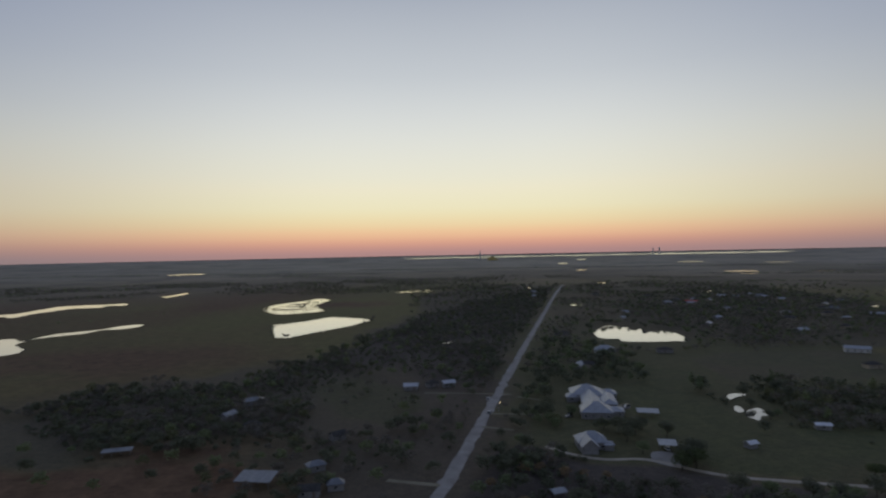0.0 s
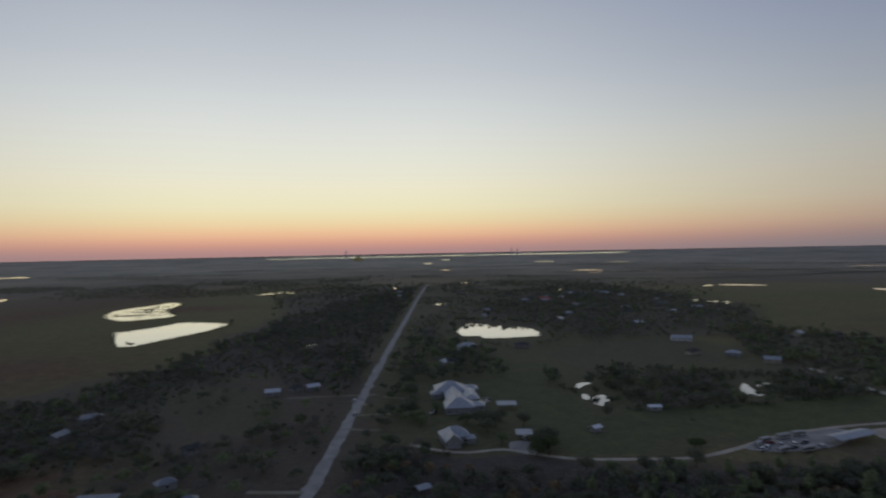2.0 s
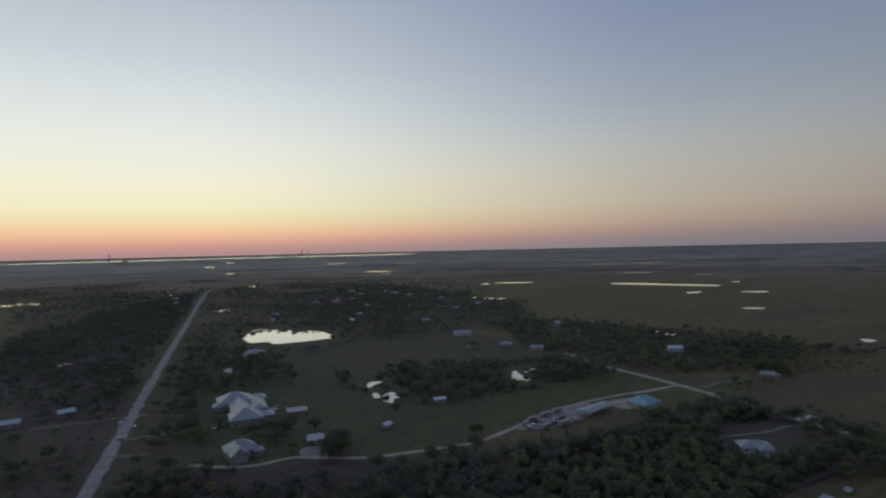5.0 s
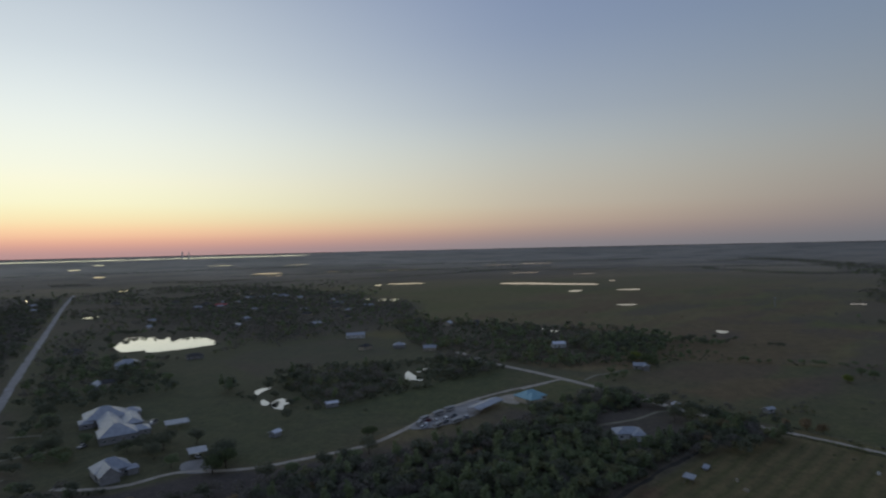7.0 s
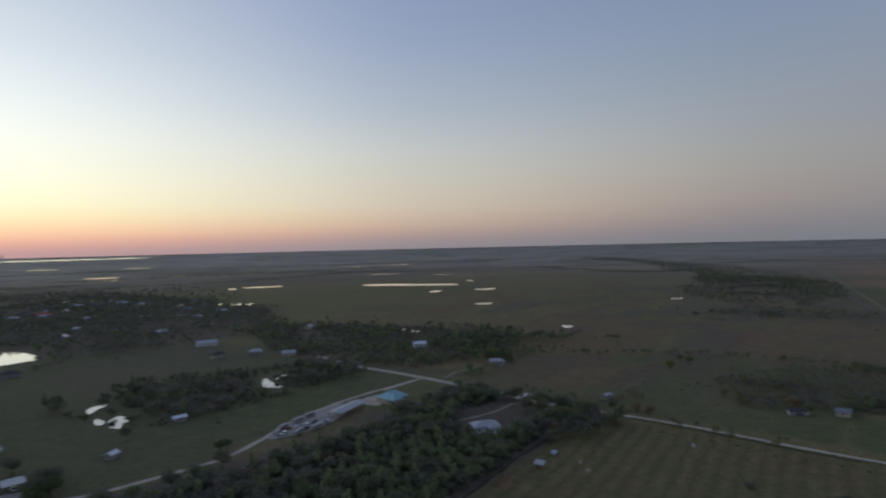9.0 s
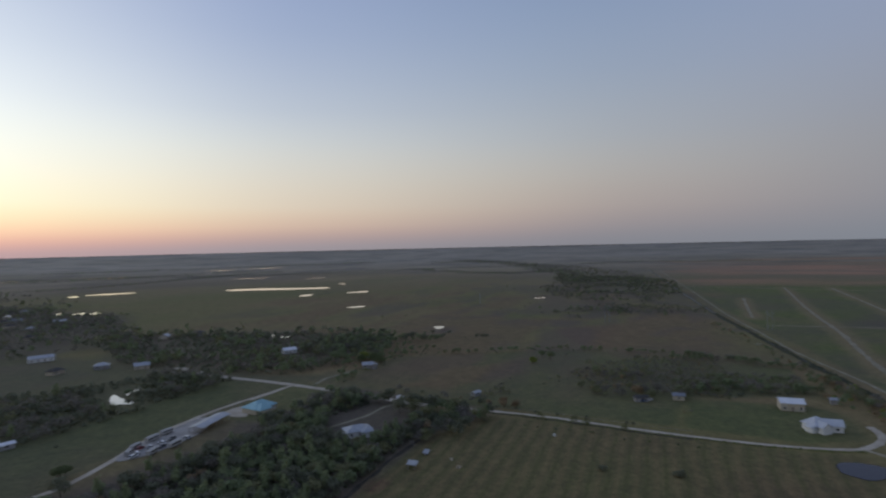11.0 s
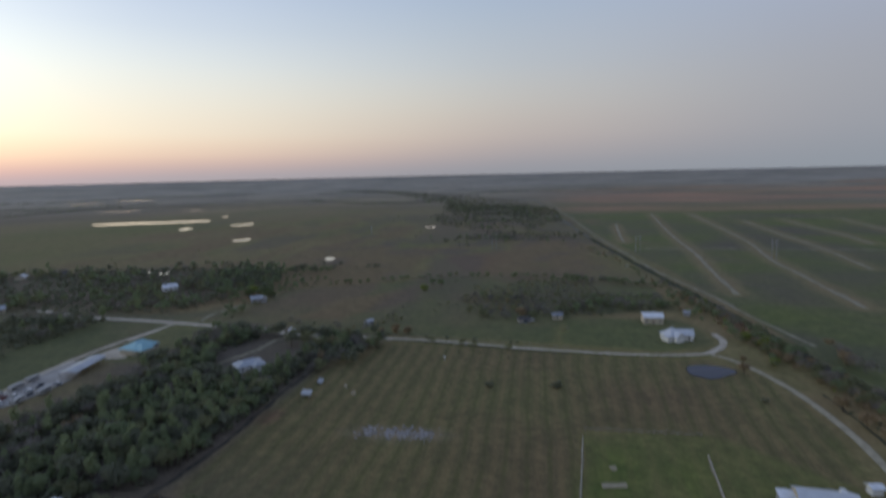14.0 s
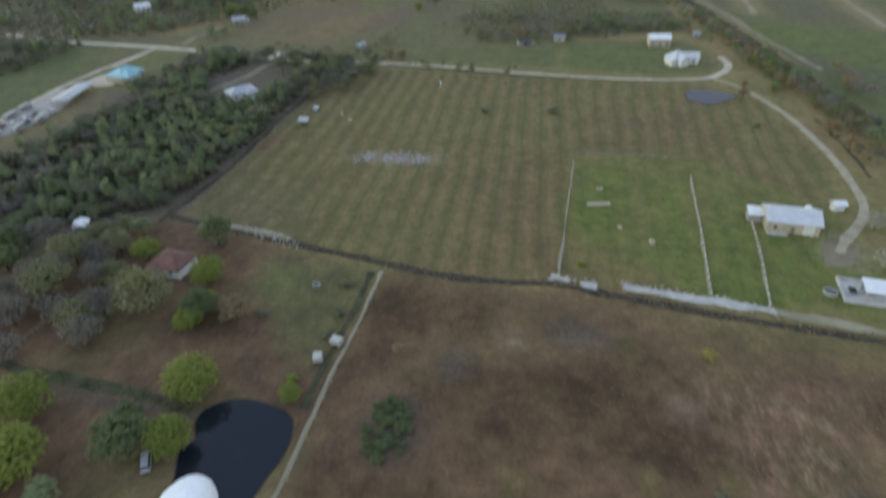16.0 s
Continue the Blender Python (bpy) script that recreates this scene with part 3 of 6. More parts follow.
        put(scrub, m, 0.0)
    for cx, cy, rx, ry in ((330, -118, 30, 9), (78, -64, 6, 5), (80, -51, 5, 4), (92, -34, 5, 4), (88, -60, 5, 7)):
        m = np.clip(1.4 - np.hypot((x - cx) / rx, (y - cy) / ry) + wob, 0, 1)
        put(dry, m, 1.0)
        put(plough, m, 0.30)
        put(scrub, m, 0.15)
    for cx, cy, rx, ry in ((187, 46, 4, 13), (143, -86, 8, 6), (97, 0, 3.4, 3.0), (81, -33, 4, 3)):
        m = np.clip(1.5 - np.hypot((x - cx) / rx, (y - cy) / ry) + wob * 2, 0, 1)
        put(bare, m, 0.28)
    for cx, cy, rx, ry in ((96, 100, 7, 5), (97, -24, 5, 2.5), (81, -6, 3, 2), (64, -25, 4, 3), (65, -38, 4, 3), (66, -52, 4, 5), (61, -1, 5, 3)):
        m = np.clip(1.4 - np.hypot((x - cx) / rx, (y - cy) / ry) + wob, 0, 1)
        put(lush, m, 0.5)
        put(peat, m, 0.35)
    for cx, cy, rx, ry in ((69, 22, 9, 6), (70, 99, 4, 3), (70.7, 92, 3, 5), (70.5, 84, 2.6, 6), (70, 75, 2.4, 6), (69, 66, 2.2, 5), (88, 12, 6, 4), (100, -14, 5, 7), (56, -42, 4, 5), (62, -58, 5, 4)):
        m = np.clip(1.4 - np.hypot((x - cx) / rx, (y - cy) / ry) + wob, 0, 1)
        put(scrub, m, 0.95)
    # the first marsh channel carries the painted haze
    for name, cols in (("cover", (dry, lush, scrub)), ("tilth", (rows, bare, plough)), ("marsh", (haze, peat * (1 - 0.6 * edge), stubble))):
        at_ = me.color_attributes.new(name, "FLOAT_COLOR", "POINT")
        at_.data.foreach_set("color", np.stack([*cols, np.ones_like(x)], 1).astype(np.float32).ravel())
    me.materials.append(LAND)
    me.polygons.foreach_set("use_smooth", np.ones(len(me.polygons), bool))
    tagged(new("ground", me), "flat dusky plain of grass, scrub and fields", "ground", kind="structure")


build_ground()


def strip(name, pts, width, material, label, category, lift=0.06, ragged=0.5, step=5.0, kind="structure"):
    """A road, track or ditch: a slightly crowned band along a plan line, with uneven edges."""
    line = smooth_line(pts, step)
    v, f = [], []
    for i, (x, y) in enumerate(line):
        ax, ay = line[max(i - 1, 0)]
        bx, by = line[min(i + 1, len(line) - 1)]
        d = Vector((by - ay, ax - bx)).normalized()
        for s in (-1, -0.55, 0, 0.55, 1):
            w = s * width / 2
            if abs(s) == 1:
                w += s * ragged * (noise.noise(Vector((x * 0.13, y * 0.13, s))))
            px, py = x + d.x * w, y + d.y * w
            v.append((px, py, ground_z(px, py) + lift + 0.05 * (1 - s * s) - (0.05 if abs(s) == 1 else 0)))
    for i in range(len(line) - 1):
        for k in range(4):
            a = i * 5 + k
            f.append((a, a + 1, a + 6, a + 5))
    return tagged(new(name, mesh_of(name, v, f, material)), label, category, kind=kind)


strip("road", MAIN_ROAD, 6.0, ASPHALT, "straight worn grey country road between trees", "road", 0.08, 1.8)
strip("road", SIDE_ROAD, 2.6, TRACK, "pale side road joining the main road", "road", 0.06)
strip("road", [(22, 322), (53, 318)], 2.6, TRACK, "pale dirt drive beside the lawn", "road", 0.06)
strip("road", [(44, 358), (62, 345)], 2.6, TRACK, "short pale drive to the farmhouse", "road", 0.06)
strip("road", [(16, 299), (34, 291)], 2.6, TRACK, "short dirt spur off the main road", "road", 0.06)
strip("road", [(-24, 230), (-3, 224)], 3.0, TRACK, "short dirt spur off the main road", "road", 0.06)
strip("road", YARD_DRIVE, 3.0, SHELL_ROAD, "curving pale shell drive along the lawn", "road", 0.07)
strip("road", EAST_ROAD, 5.4, SHELL_ROAD, "pale shell road through the scrub", "road", 0.08)
strip("road", FARM_LANE, 2.8, SHELL_ROAD, "pale farm lane beside the hay field", "road", 0.10)
strip("ditch", [(298, 84), (295.5, 60), (291.5, 34), (285.5, 6), (281.5, -18)], 1.5, MUD, "dark weedy ditch beside the farm lane", "ditch", 0.06, 0.8, 3)
strip("road", LANE_SOUTH, 2.8, DIRT_LANE, "curving dirt lane to the metal barn", "road", 0.09)
strip("road", LANE_LOOP, 3.6, SHELL_ROAD, "pale drive beside the white farmhouse", "road", 0.07)
strip("road", [(253, 152), (276, 143), (294, 141), (305, 134)], 2.2, TRACK, "pale drive to the grey-roofed house", "road", 0.06)
strip("road", [(286, 226), (305, 224), (327, 223)], 3.0, SHELL_ROAD, "pale drive to the teal-roofed house", "road", 0.12)
strip("road", [(331, 209), (349, 211), (359, 208), (378, 204)], 2.4, TRACK, "pale dirt drive to the white house", "road", 0.06)
strip("road", CANAL_TRACK, 2.2, TRACK, "long pale track beside the canal", "track", 0.07, 1.8, 8)
strip("bank", CANAL, 5.0, BANK, "dark weedy canal bank", "bank", 0.05, 5.0, 12)
strip("water", CANAL, 2.4, CANAL_WATER, "narrow dark canal", "canal", 0.12, 1.2, 12)
for d in DITCHES:
    strip("field_track", d, 3.8, TRACK, "tan bare strip between dark green fields", "track", 0.07, 1.8, 9)
strip("path", POND_PATH, 0.9, TRACK, "pale worn path along the pond fence", "path", 0.06, 0.7, 2)
strip("ditch", [(76, 112), (73.8, 101), (72.6, 85), (70.4, 70), (69, 63)], 2.8, BANK, "dark wet grassy ditch across the garden", "ditch", 0.05, 1.4, 2)
strip("verge", [(118.4, 38.4), (101, 38.9), (84, 40.5), (72, 41)], 1.7, BANK, "dark overgrown verge beside the pond path", "verge", 0.05, 1.0, 2)
strip("ditch", HEDGE_LINE, 2.4, MUD, "dark weedy ditch along the hay field", "ditch", 0.05, 1.2, 3)
for d in CROSS_TRACKS:
    strip("field_track", d, 3.0, TRACK, "thin pale track across the green fields", "track", 0.09, 2.4, 8)
strip("ditch", LANE_DITCH[3:], 1.2, BANK, "dark wet ditch between lane and canal", "ditch", 0.05, 1.4, 3)
strip("gravel_strip", [(119.2, -26), (116.6, -42), (113.2, -60)], 2.9, CONCRETE, "pale gravel strip beside the fence ditch", "gravel", 0.12, 2.6, 1.5)
strip("gravel_strip", [(113.4, -60), (109, -78), (104, -100)], 2.6, TRACK, "sandy strip beside the fence ditch", "gravel", 0.12, 1.2, 3)
# dark strip laid in for the shadow line along the wood
strip("ditch", [(136, 110), (173, 104.6), (224, 103.6), (262, 100)], 1.8, MUD, "dark strip drawn as the shadow line at the wood's edge", "ditch", 0.05, 1.2, 2)
strip("gravel_strip", [(121.5, -8), (120, -13)], 2.4, CONCRETE, "pale gravel patch at the fence corner", "gravel", 0.12, 1.2, 2)
strip("gravel_strip", [(119, -15.5), (118.4, -19.5)], 2.4, CONCRETE, "pale gravel patch beside the ditch", "gravel", 0.12, 1.2, 2)
strip("gravel_strip", [(137, 96), (134, 76), (131, 66)], 3.0, TRACK, "sandy strip at the field corner", "gravel", 0.10, 1.6, 3)


def pond(pts, label="still pond mirroring the dusk sky", rough=1.5, lift=0.16, bank=1.6, step=4.0, name="pond", water=WATER):
    """Still water inside a smooth, uneven shore, with a dark muddy rim."""
    line = smooth_line(pts, step, True)
    sign = 1 if sum(a[0] * b[1] - b[0] * a[1] for a, b in zip(line, line[1:] + line[:1])) > 0 else -1

    def outline(extra):
        out = []
        n = len(line)
        for i, (x, y) in enumerate(line):
            ax, ay = line[i - 1]
            bx, by = line[(i + 1) % n]
            d = Vector((by - ay, ax - bx)).normalized() * sign
            k = rough * noise.fractal(Vector((x / 9, y / 9, 0.3)), 0.8, 2.0, 3) + extra
            out.append((x + d.x * k, y + d.y * k))
        return out

    def sheet(pname, extra, z, mat):
        bm = bmesh.new()
        vs = [bm.verts.new((x, y, ground_z(x, y) + z)) for x, y in outline(extra)]
        es = [bm.edges.new((vs[i], vs[(i + 1) % len(vs)])) for i in range(len(vs))]
        bmesh.ops.triangle_fill(bm, edges=es, use_beauty=True, normal=(0, 0, 1))
        return part(pname, bm, mat)

    w = sheet(name, 0, lift, water)
    tagged(w, label, "pond", kind="structure")
    if bank:
        b = sheet("bank", bank, lift - 0.07, MUD)
        tagged(b, "dark muddy rim round the pond", "bank", kind="structure")
    return w


def ellipse(cx, cy, rx, ry, turn=0, n=10, wob=0.18, seed=1):
    rng = random.Random(seed)
    out = []
    for i in range(n):
        a = 2 * math.pi * i / n
        k = 1 + rng.uniform(-wob, wob)
        x, y = rx * k * math.cos(a), ry * k * math.sin(a)
        c, s = math.cos(radians(turn)), math.sin(radians(turn))
        out.append((cx + x * c - y * s, cy + x * s + y * c))
    return out


BIG_POND = [(-222, 746), (-213, 762), (-190, 789), (-171, 827), (-151, 831), (-116, 810), (-100, 787), (-108, 751), (-121, 719), (-142, 685), (-156, 659), (-167, 639), (-177, 632), (-191, 646)]
REED_POND = [(-297, 957), (-313, 1031), (-303, 1085), (-274, 1142), (-257, 1193), (-227, 1157), (-225, 1091), (-228, 1034), (-198, 946), (-194, 918), (-213, 905), (-232, 892), (-253, 888), (-279, 918)]
LAKE = [(161, 622), (181, 666), (188, 680), (201, 678), (203, 662), (211, 666), (206, 638), (221, 650), (213, 618), (230, 630), (240, 624), (243, 602), (240, 578), (235, 557), (225, 558), (208, 557), (187, 559), (173, 565), (174, 580), (163, 581), (157, 590)]
pond(BIG_POND, "wide marshy pond mirroring the sunset", 3)
pond(REED_POND, "reedy pond mirroring the sunset", 5)
pond([(-531, 634), (-511, 664), (-494, 666), (-475, 647), (-475, 668), (-473, 705), (-452, 727), (-439, 746), (-432, 779), (-410, 788), (-404, 763), (-415, 742), (-436, 735), (-439, 705), (-455, 688), (-471, 663), (-466, 634), (-458, 617), (-429, 588), (-418, 561), (-423, 549), (-441, 526)], "long bright inlet of still water", 2)
pond([(-748, 973), (-730, 987), (-742, 1068), (-743, 1124), (-709, 1141), (-679, 1146), (-641, 1163), (-618, 1120), (-650, 1116), (-642, 1080), (-668, 1074), (-690, 1068), (-692, 1017), (-696, 981), (-684, 919), (-717, 933), (-723, 873), (-751, 908)], "long bright pond in the marsh", 4)
pond([(-663, 1346), (-653, 1361), (-656, 1416), (-657, 1476), (-635, 1430), (-631, 1373), (-629, 1320)], "thin far pond mirroring the sky", 4)
pond([(-1311, 2783), (-1202, 2860), (-1164, 2771), (-1271, 2698)], "thin far pond mirroring the sky", 8, 0.5, 0, 12)
pond([(-108, 1335), (-87, 1368), (-55, 1399), (-31, 1371), (-30, 1331), (-53, 1348), (-82, 1328)], "far reedy pond mirroring the sky", 6)
pond(LAKE, "tree-fringed lake mirroring the sunset", 2)
pond([(69, 60.5), (72.5, 54), (70.5, 43.5), (64, 40.8), (56, 42), (46, 45), (44, 55), (54, 58), (60, 60), (62.5, 58.5), (65, 60.5)], "dark round garden pond", 0.5, 0.14, 0.35, 1.5, water=GARDEN_WATER)
pond([(266, -69), (269, -79), (263, -89), (256, -84), (251, -75), (257, -68)], "small blue farm pond beside the lane", 1.0, 0.16, 0.3, 1.5, water=DULL_WATER)
def thinned(outline, k):
    """The outline drawn in by k along the line of its distance."""
    cx, cy = sum(p[0] for p in outline) / len(outline), sum(p[1] for p in outline) / len(outline)
    d = math.hypot(cx, cy)
    ux, uy = cx / d, cy / d
    return [(x - (1 - k) * ((x - cx) * ux + (y - cy) * uy) * ux, y - (1 - k) * ((x - cx) * ux + (y - cy) * uy) * uy) for x, y in outline]


POOLS = [
    [(-61, 628), (-59, 641), (-57, 636), (-55, 619), (-58, 615)],
    [(-11, 571), (-4, 588), (2, 580), (9, 587), (7, 565), (-1, 560), (-7, 557)],
    [(169.8, 349.3), (176.1, 354.4), (182, 351.1), (174.7, 346.2), (166.7, 340.2)],
    [(162.3, 325.6), (165.3, 326.5), (163.1, 317.4), (159.1, 313.2), (158.4, 316.6)],
    [(165.5, 317.2), (172.7, 321.3), (173.8, 316.6), (170.6, 312.4), (172, 310.1), (169.7, 306), (166.9, 306.2), (161.4, 298.3), (159.6, 301.5), (159.4, 306.7)],
    [(269, 317), (274, 319), (271, 312), (267, 303), (264.5, 294.3), (259.8, 290.2), (258.3, 296.5), (254.9, 296.8), (253.7, 299.1)],
    [(277, 313), (288, 318), (298, 319), (293, 315), (284, 314), (276, 311)],
    [(201, 938), (217, 970), (227, 961), (220, 932), (208, 921)],
    [(519, 1178), (558, 1198), (560, 1158), (592, 1173), (571, 1133), (544, 1139), (514, 1148)],
    [(627, 809), (651, 818), (623, 782), (614, 791)],
    [(627, 778), (650, 801), (659, 793), (624, 751), (618, 758)],
    [(610, 826), (634, 851), (632, 836), (610, 810)],
    [(860, 1125), (894, 1151), (886, 1127), (857, 1095)],
    [(907, 1136), (952, 1133), (987, 1089), (964, 1064), (915, 1090)],
    [(772, 429), (799, 415), (780, 404), (760, 412)],
    [(1028, 570), (1073, 548), (1025, 528), (1010, 554)],
    [(941, 624), (980, 635), (984, 621), (940, 602), (925, 607)],
    [(506, 377), (515, 370), (508, 361), (501, 366)],
    [(497, 355), (510, 357), (509, 348), (498, 344), (493, 349)],
    [(605, 228), (609, 222), (605, 215), (588, 210), (577, 212), (588, 219)],
    [(954, 178), (968, 165), (940, 159), (930, 172)],
    [(407, 1533), (455, 1620), (441, 1562), (409, 1499)],
    [(1267, 728), (1291, 724), (1251, 700)],
]
for outline in POOLS:
    far_off = math.hypot(*outline[0]) > 560
    outline = thinned(outline, 0.62 if far_off else 1.0)
    pond(outline, "small bright pool of still water", 1.2 if far_off else 0.5, 0.16, 0.0 if far_off else 0.6, 3.0 if far_off else 1.2)
pond(thinned([(1080, 908), (1122, 857), (1130, 780), (1151, 691), (1110, 669), (1081, 746), (1065, 814), (1051, 870)], 0.8), "long narrow marsh channel mirroring the sky", 1.5, bank=0, step=8)
FAR_PONDS = [(1085, 2100, 60, 45), (1500, 1760, 60, 24), (2010, 1720, 60, 22), (2190, 1630, 85, 28), (1500, 1170, 55, 17), (1520, 950, 36, 14), (908, 3780, 30, 60), (690, 3315, 30, 60), (595, 2495, 22, 50), (1336, 3113, 60, 40), (1010, 1910, 26, 20), (1622, 2793, 60, 30), (1310, 1978, 30, 16)]
for i, (x, y, a, b) in enumerate(FAR_PONDS):
    pond(thinned(ellipse(x, y, a, b, math.degrees(math.atan2(y, x)) - 90 if b > a else -40, seed=60 + i), 0.6), "far pool of still water", 4, 0.5, 0, 12)
# the bay on the horizon
pond([(-250, 4440), (300, 4450), (950, 4370), (1550, 4200), (2260, 3900), (2330, 3960), (1620, 4270), (960, 4430), (300, 4530), (-250, 4500)], "bright far bay below the horizon", 25, 1.5, 0, 60, "water")


# ---- trees ----
def leaf_quads(rng, lobes, n, size):
    """n small clumps of leaves on the surfaces of a few lobes: an array of n quads."""
    lobes = np.array(lobes, float)
    w = lobes[:, 3] ** 2
    pick = rng.choice(len(lobes), n, p=w / w.sum())
    d = rng.normal(size=(n, 3))
    d[:, 2] = d[:, 2] * 0.9 + 0.25
    d /= np.linalg.norm(d, axis=1)[:, None]
    c = lobes[pick, :3] + d * (lobes[pick, 3] * rng.uniform(0.72, 1.08, n))[:, None] * np.array([1, 1, 0.85])
    nrm = d * 0.75 + rng.normal(size=(n, 3)) * 0.35 + np.array([0, 0, 0.62])
    nrm /= np.linalg.norm(nrm, axis=1)[:, None]
    u = np.cross(nrm, rng.normal(size=(n, 3)))
    u /= np.linalg.norm(u, axis=1)[:, None]
    v = np.cross(nrm, u)
    s = size * rng.uniform(0.55, 1.25, n)[:, None]
    k = rng.uniform(0.55, 1.1, (4, n, 1))
    q = np.stack([c + u * s * k[0], c + v * s * k[1] - nrm * s * 0.25, c - u * s * k[2], c - v * s * k[3] - nrm * s * 0.25], 1)
    return q


def lobes_of(kind, rng, h, r):
    """The masses of a crown of height h and radius r."""
    if kind == "pine":
        return [(rng.uniform(-0.25, 0.25) * r, rng.uniform(-0.25, 0.25) * r, h * (0.52 + 0.42 * i / 6), r * (0.62 - 0.36 * i / 6)) for i in range(7)]
    if kind == "round":
        return [(0, 0, h * 0.58, r * 0.82)] + [(0.42 * r * math.cos(a), 0.42 * r * math.sin(a), h * rng.uniform(0.45, 0.72), r * 0.6) for a in np.linspace(0.3, 6.0, 6)]
    if kind == "bush":
        return [(rng.uniform(-0.6, 0.6) * r, rng.uniform(-0.6, 0.6) * r, h * rng.uniform(0.35, 0.6), r * rng.uniform(0.4, 0.65)) for i in range(5)]
    return [(0.62 * r * math.cos(a) * rng.uniform(0.5, 1.1), 0.62 * r * math.sin(a) * rng.uniform(0.5, 1.1), h * rng.uniform(0.48, 0.8), r * rng.uniform(0.34, 0.55)) for a in np.linspace(0, 5.6, 9)] + [(0, 0, h * 0.78, r * 0.45)]


def quads_mesh(name, q, material):
    n = len(q)
    me = bpy.data.meshes.new(name)
    me.from_pydata(q.reshape(-1, 3).tolist(), [], np.arange(4 * n).reshape(n, 4).tolist())
    me.materials.append(material)
    return me


def trunk_mesh(rng, kind, h, r):
    bm = bmesh.new()
    if kind == "bush":
        for i in range(4):
            a = i * 1.6
            add_limb(bm, (0.15 * math.cos(a), 0.15 * math.sin(a), 0), (0.5 * r * math.cos(a), 0.5 * r * math.sin(a), 0.5 * h), 0.07, 0.02, 4)
    else:
        th = 0.035 * h * 0.6 + 0.06
        lean = (rng.uniform(-0.3, 0.3), rng.uniform(-0.3, 0.3))
        fork = (lean[0], lean[1], h * (0.42 if kind != "pine" else 0.7))
        add_limb(bm, (0, 0, 0), (lean[0] * 0.5, lean[1] * 0.5, fork[2] * 0.5), th * 1.25, th * 0.95)
        add_limb(bm, (lean[0] * 0.5, lean[1] * 0.5, fork[2] * 0.5), fork, th * 0.95, th * 0.7)
        add_limb(bm, fork, (lean[0], lean[1], h * 0.88), th * 0.65, 0.03, 5)
        for i in range(6):
            a = i * 1.05 + rng.uniform(-0.3, 0.3)
            z0 = h * rng.uniform(0.34, 0.6)
            add_limb(bm, (lean[0] * z0 / h * 2, lean[1] * z0 / h * 2, z0), (0.75 * r * math.cos(a), 0.75 * r * math.sin(a), z0 + h * rng.uniform(0.12, 0.25)), th * 0.45, 0.03, 5)
    me = bpy.data.meshes.new("trunk")
    bm.to_mesh(me)
    bm.free()
    me.materials.append(BARK)
    return me


KINDS = {
    "oak": ("oak", 9.5, 5.0, LEAF_OAK, "dark broad-crowned oak tree", 820, 0.50),
    "oak_b": ("oak", 8.0, 4.4, LEAF_PINE, "dull green broadleaf tree with an open crown", 760, 0.46),
    "dark": ("oak", 9.0, 4.8, LEAF_DARK, "dark green dense broad-crowned tree", 1100, 0.46),
    "pine": ("pine", 12.0, 3.2, LEAF_PINE, "tall slender dark pine tree", 720, 0.40),
    "lime": ("round", 9.0, 5.6, LEAF_LIME, "round-crowned tree in fresh green leaf", 1500, 0.46),
    "grey": ("oak", 8.0, 4.6, LEAF_GREY, "half-bare grey-green tree with thin twigs", 1000, 0.38),
    "blossom": ("oak", 6.0, 3.6, LEAF_PALE, "small tree with pale blossoming twigs", 700, 0.30),
    "bare": ("oak", 8.0, 4.4, LEAF_BARE, "bare grey winter tree with fine twigs", 720, 0.36),
    "rust": ("oak", 6.0, 3.4, LEAF_RUST, "small tree with russet leaves", 380, 0.46),
    "bush": ("bush", 2.6, 1.9, LEAF_OAK, "low rounded dark green bush", 150, 0.42),
    "dark_bush": ("bush", 2.2, 2.0, LEAF_DARK, "low dense dark green bush", 220, 0.36),
    "lime_bush": ("bush", 2.4, 1.6, LEAF_LIME, "low rounded yellow-green leafy bush", 160, 0.38),
}
VARIANTS = 3
TREE_MESH, TREE_LOD = {}, {}
for ki, (k, (form, h, r, mat, label, n, size)) in enumerate(KINDS.items()):
    for v in range(VARIANTS):
        rng = np.random.default_rng(100 + ki * 10 + v)
        lb = lobes_of(form, rng, h, r)
        TREE_MESH[k, v] = (trunk_mesh(rng, form, h, r), quads_mesh("crown", leaf_quads(rng, lb, int(1.25 * n), 0.84 * size), mat))
        few, big = min(1.1, n / 820), size / 0.5
        TREE_LOD[k, v] = [leaf_quads(rng, lb, max(8, int(m * few)), s * big) for m, s in ((240, 0.74), (86, 1.12), (26, 1.8), (10, 2.9))]


def tree(kind, x, y, scale=1.0, turn=0.0, v=0, label="", group=""):
    form, h, r, mat, text, n, size = KINDS[kind]
    name = "bush" if "bush" in kind else "tree"
    t = thing(name, label or text, name, x, y, turn=turn, group=group)
    t.scale = (scale, scale, scale)
    trunk, crown = TREE_MESH[kind, v % VARIANTS]
    part("trunk", trunk, BARK, t)
    part("crown", crown, mat, t)
    return t


CLEAR_LINES = [(MAIN_ROAD, 7.5), (SIDE_ROAD, 4), (YARD_DRIVE, 5), (EAST_ROAD, 5.5), (FARM_LANE, 5), (LANE_SOUTH, 5), (LANE_LOOP, 5), (CANAL_TRACK, 6), (POND_PATH, 3.5), ([(0.94 * x, 0.94 * y) for x, y in YARD_DRIVE[1:8]], 8)]
CLEAR_SPOTS = []          # (x, y, radius) kept free for buildings, yards and ponds


def free(x, y, margin=0.0):
    ok = np.ones(np.shape(x), bool)
    for pts, w in CLEAR_LINES:
        ok &= line_distance(pts, x, y) > w + margin
    for cx, cy, rad in CLEAR_SPOTS:
        ok &= np.hypot(x - cx, y - cy) > rad + margin
    return ok


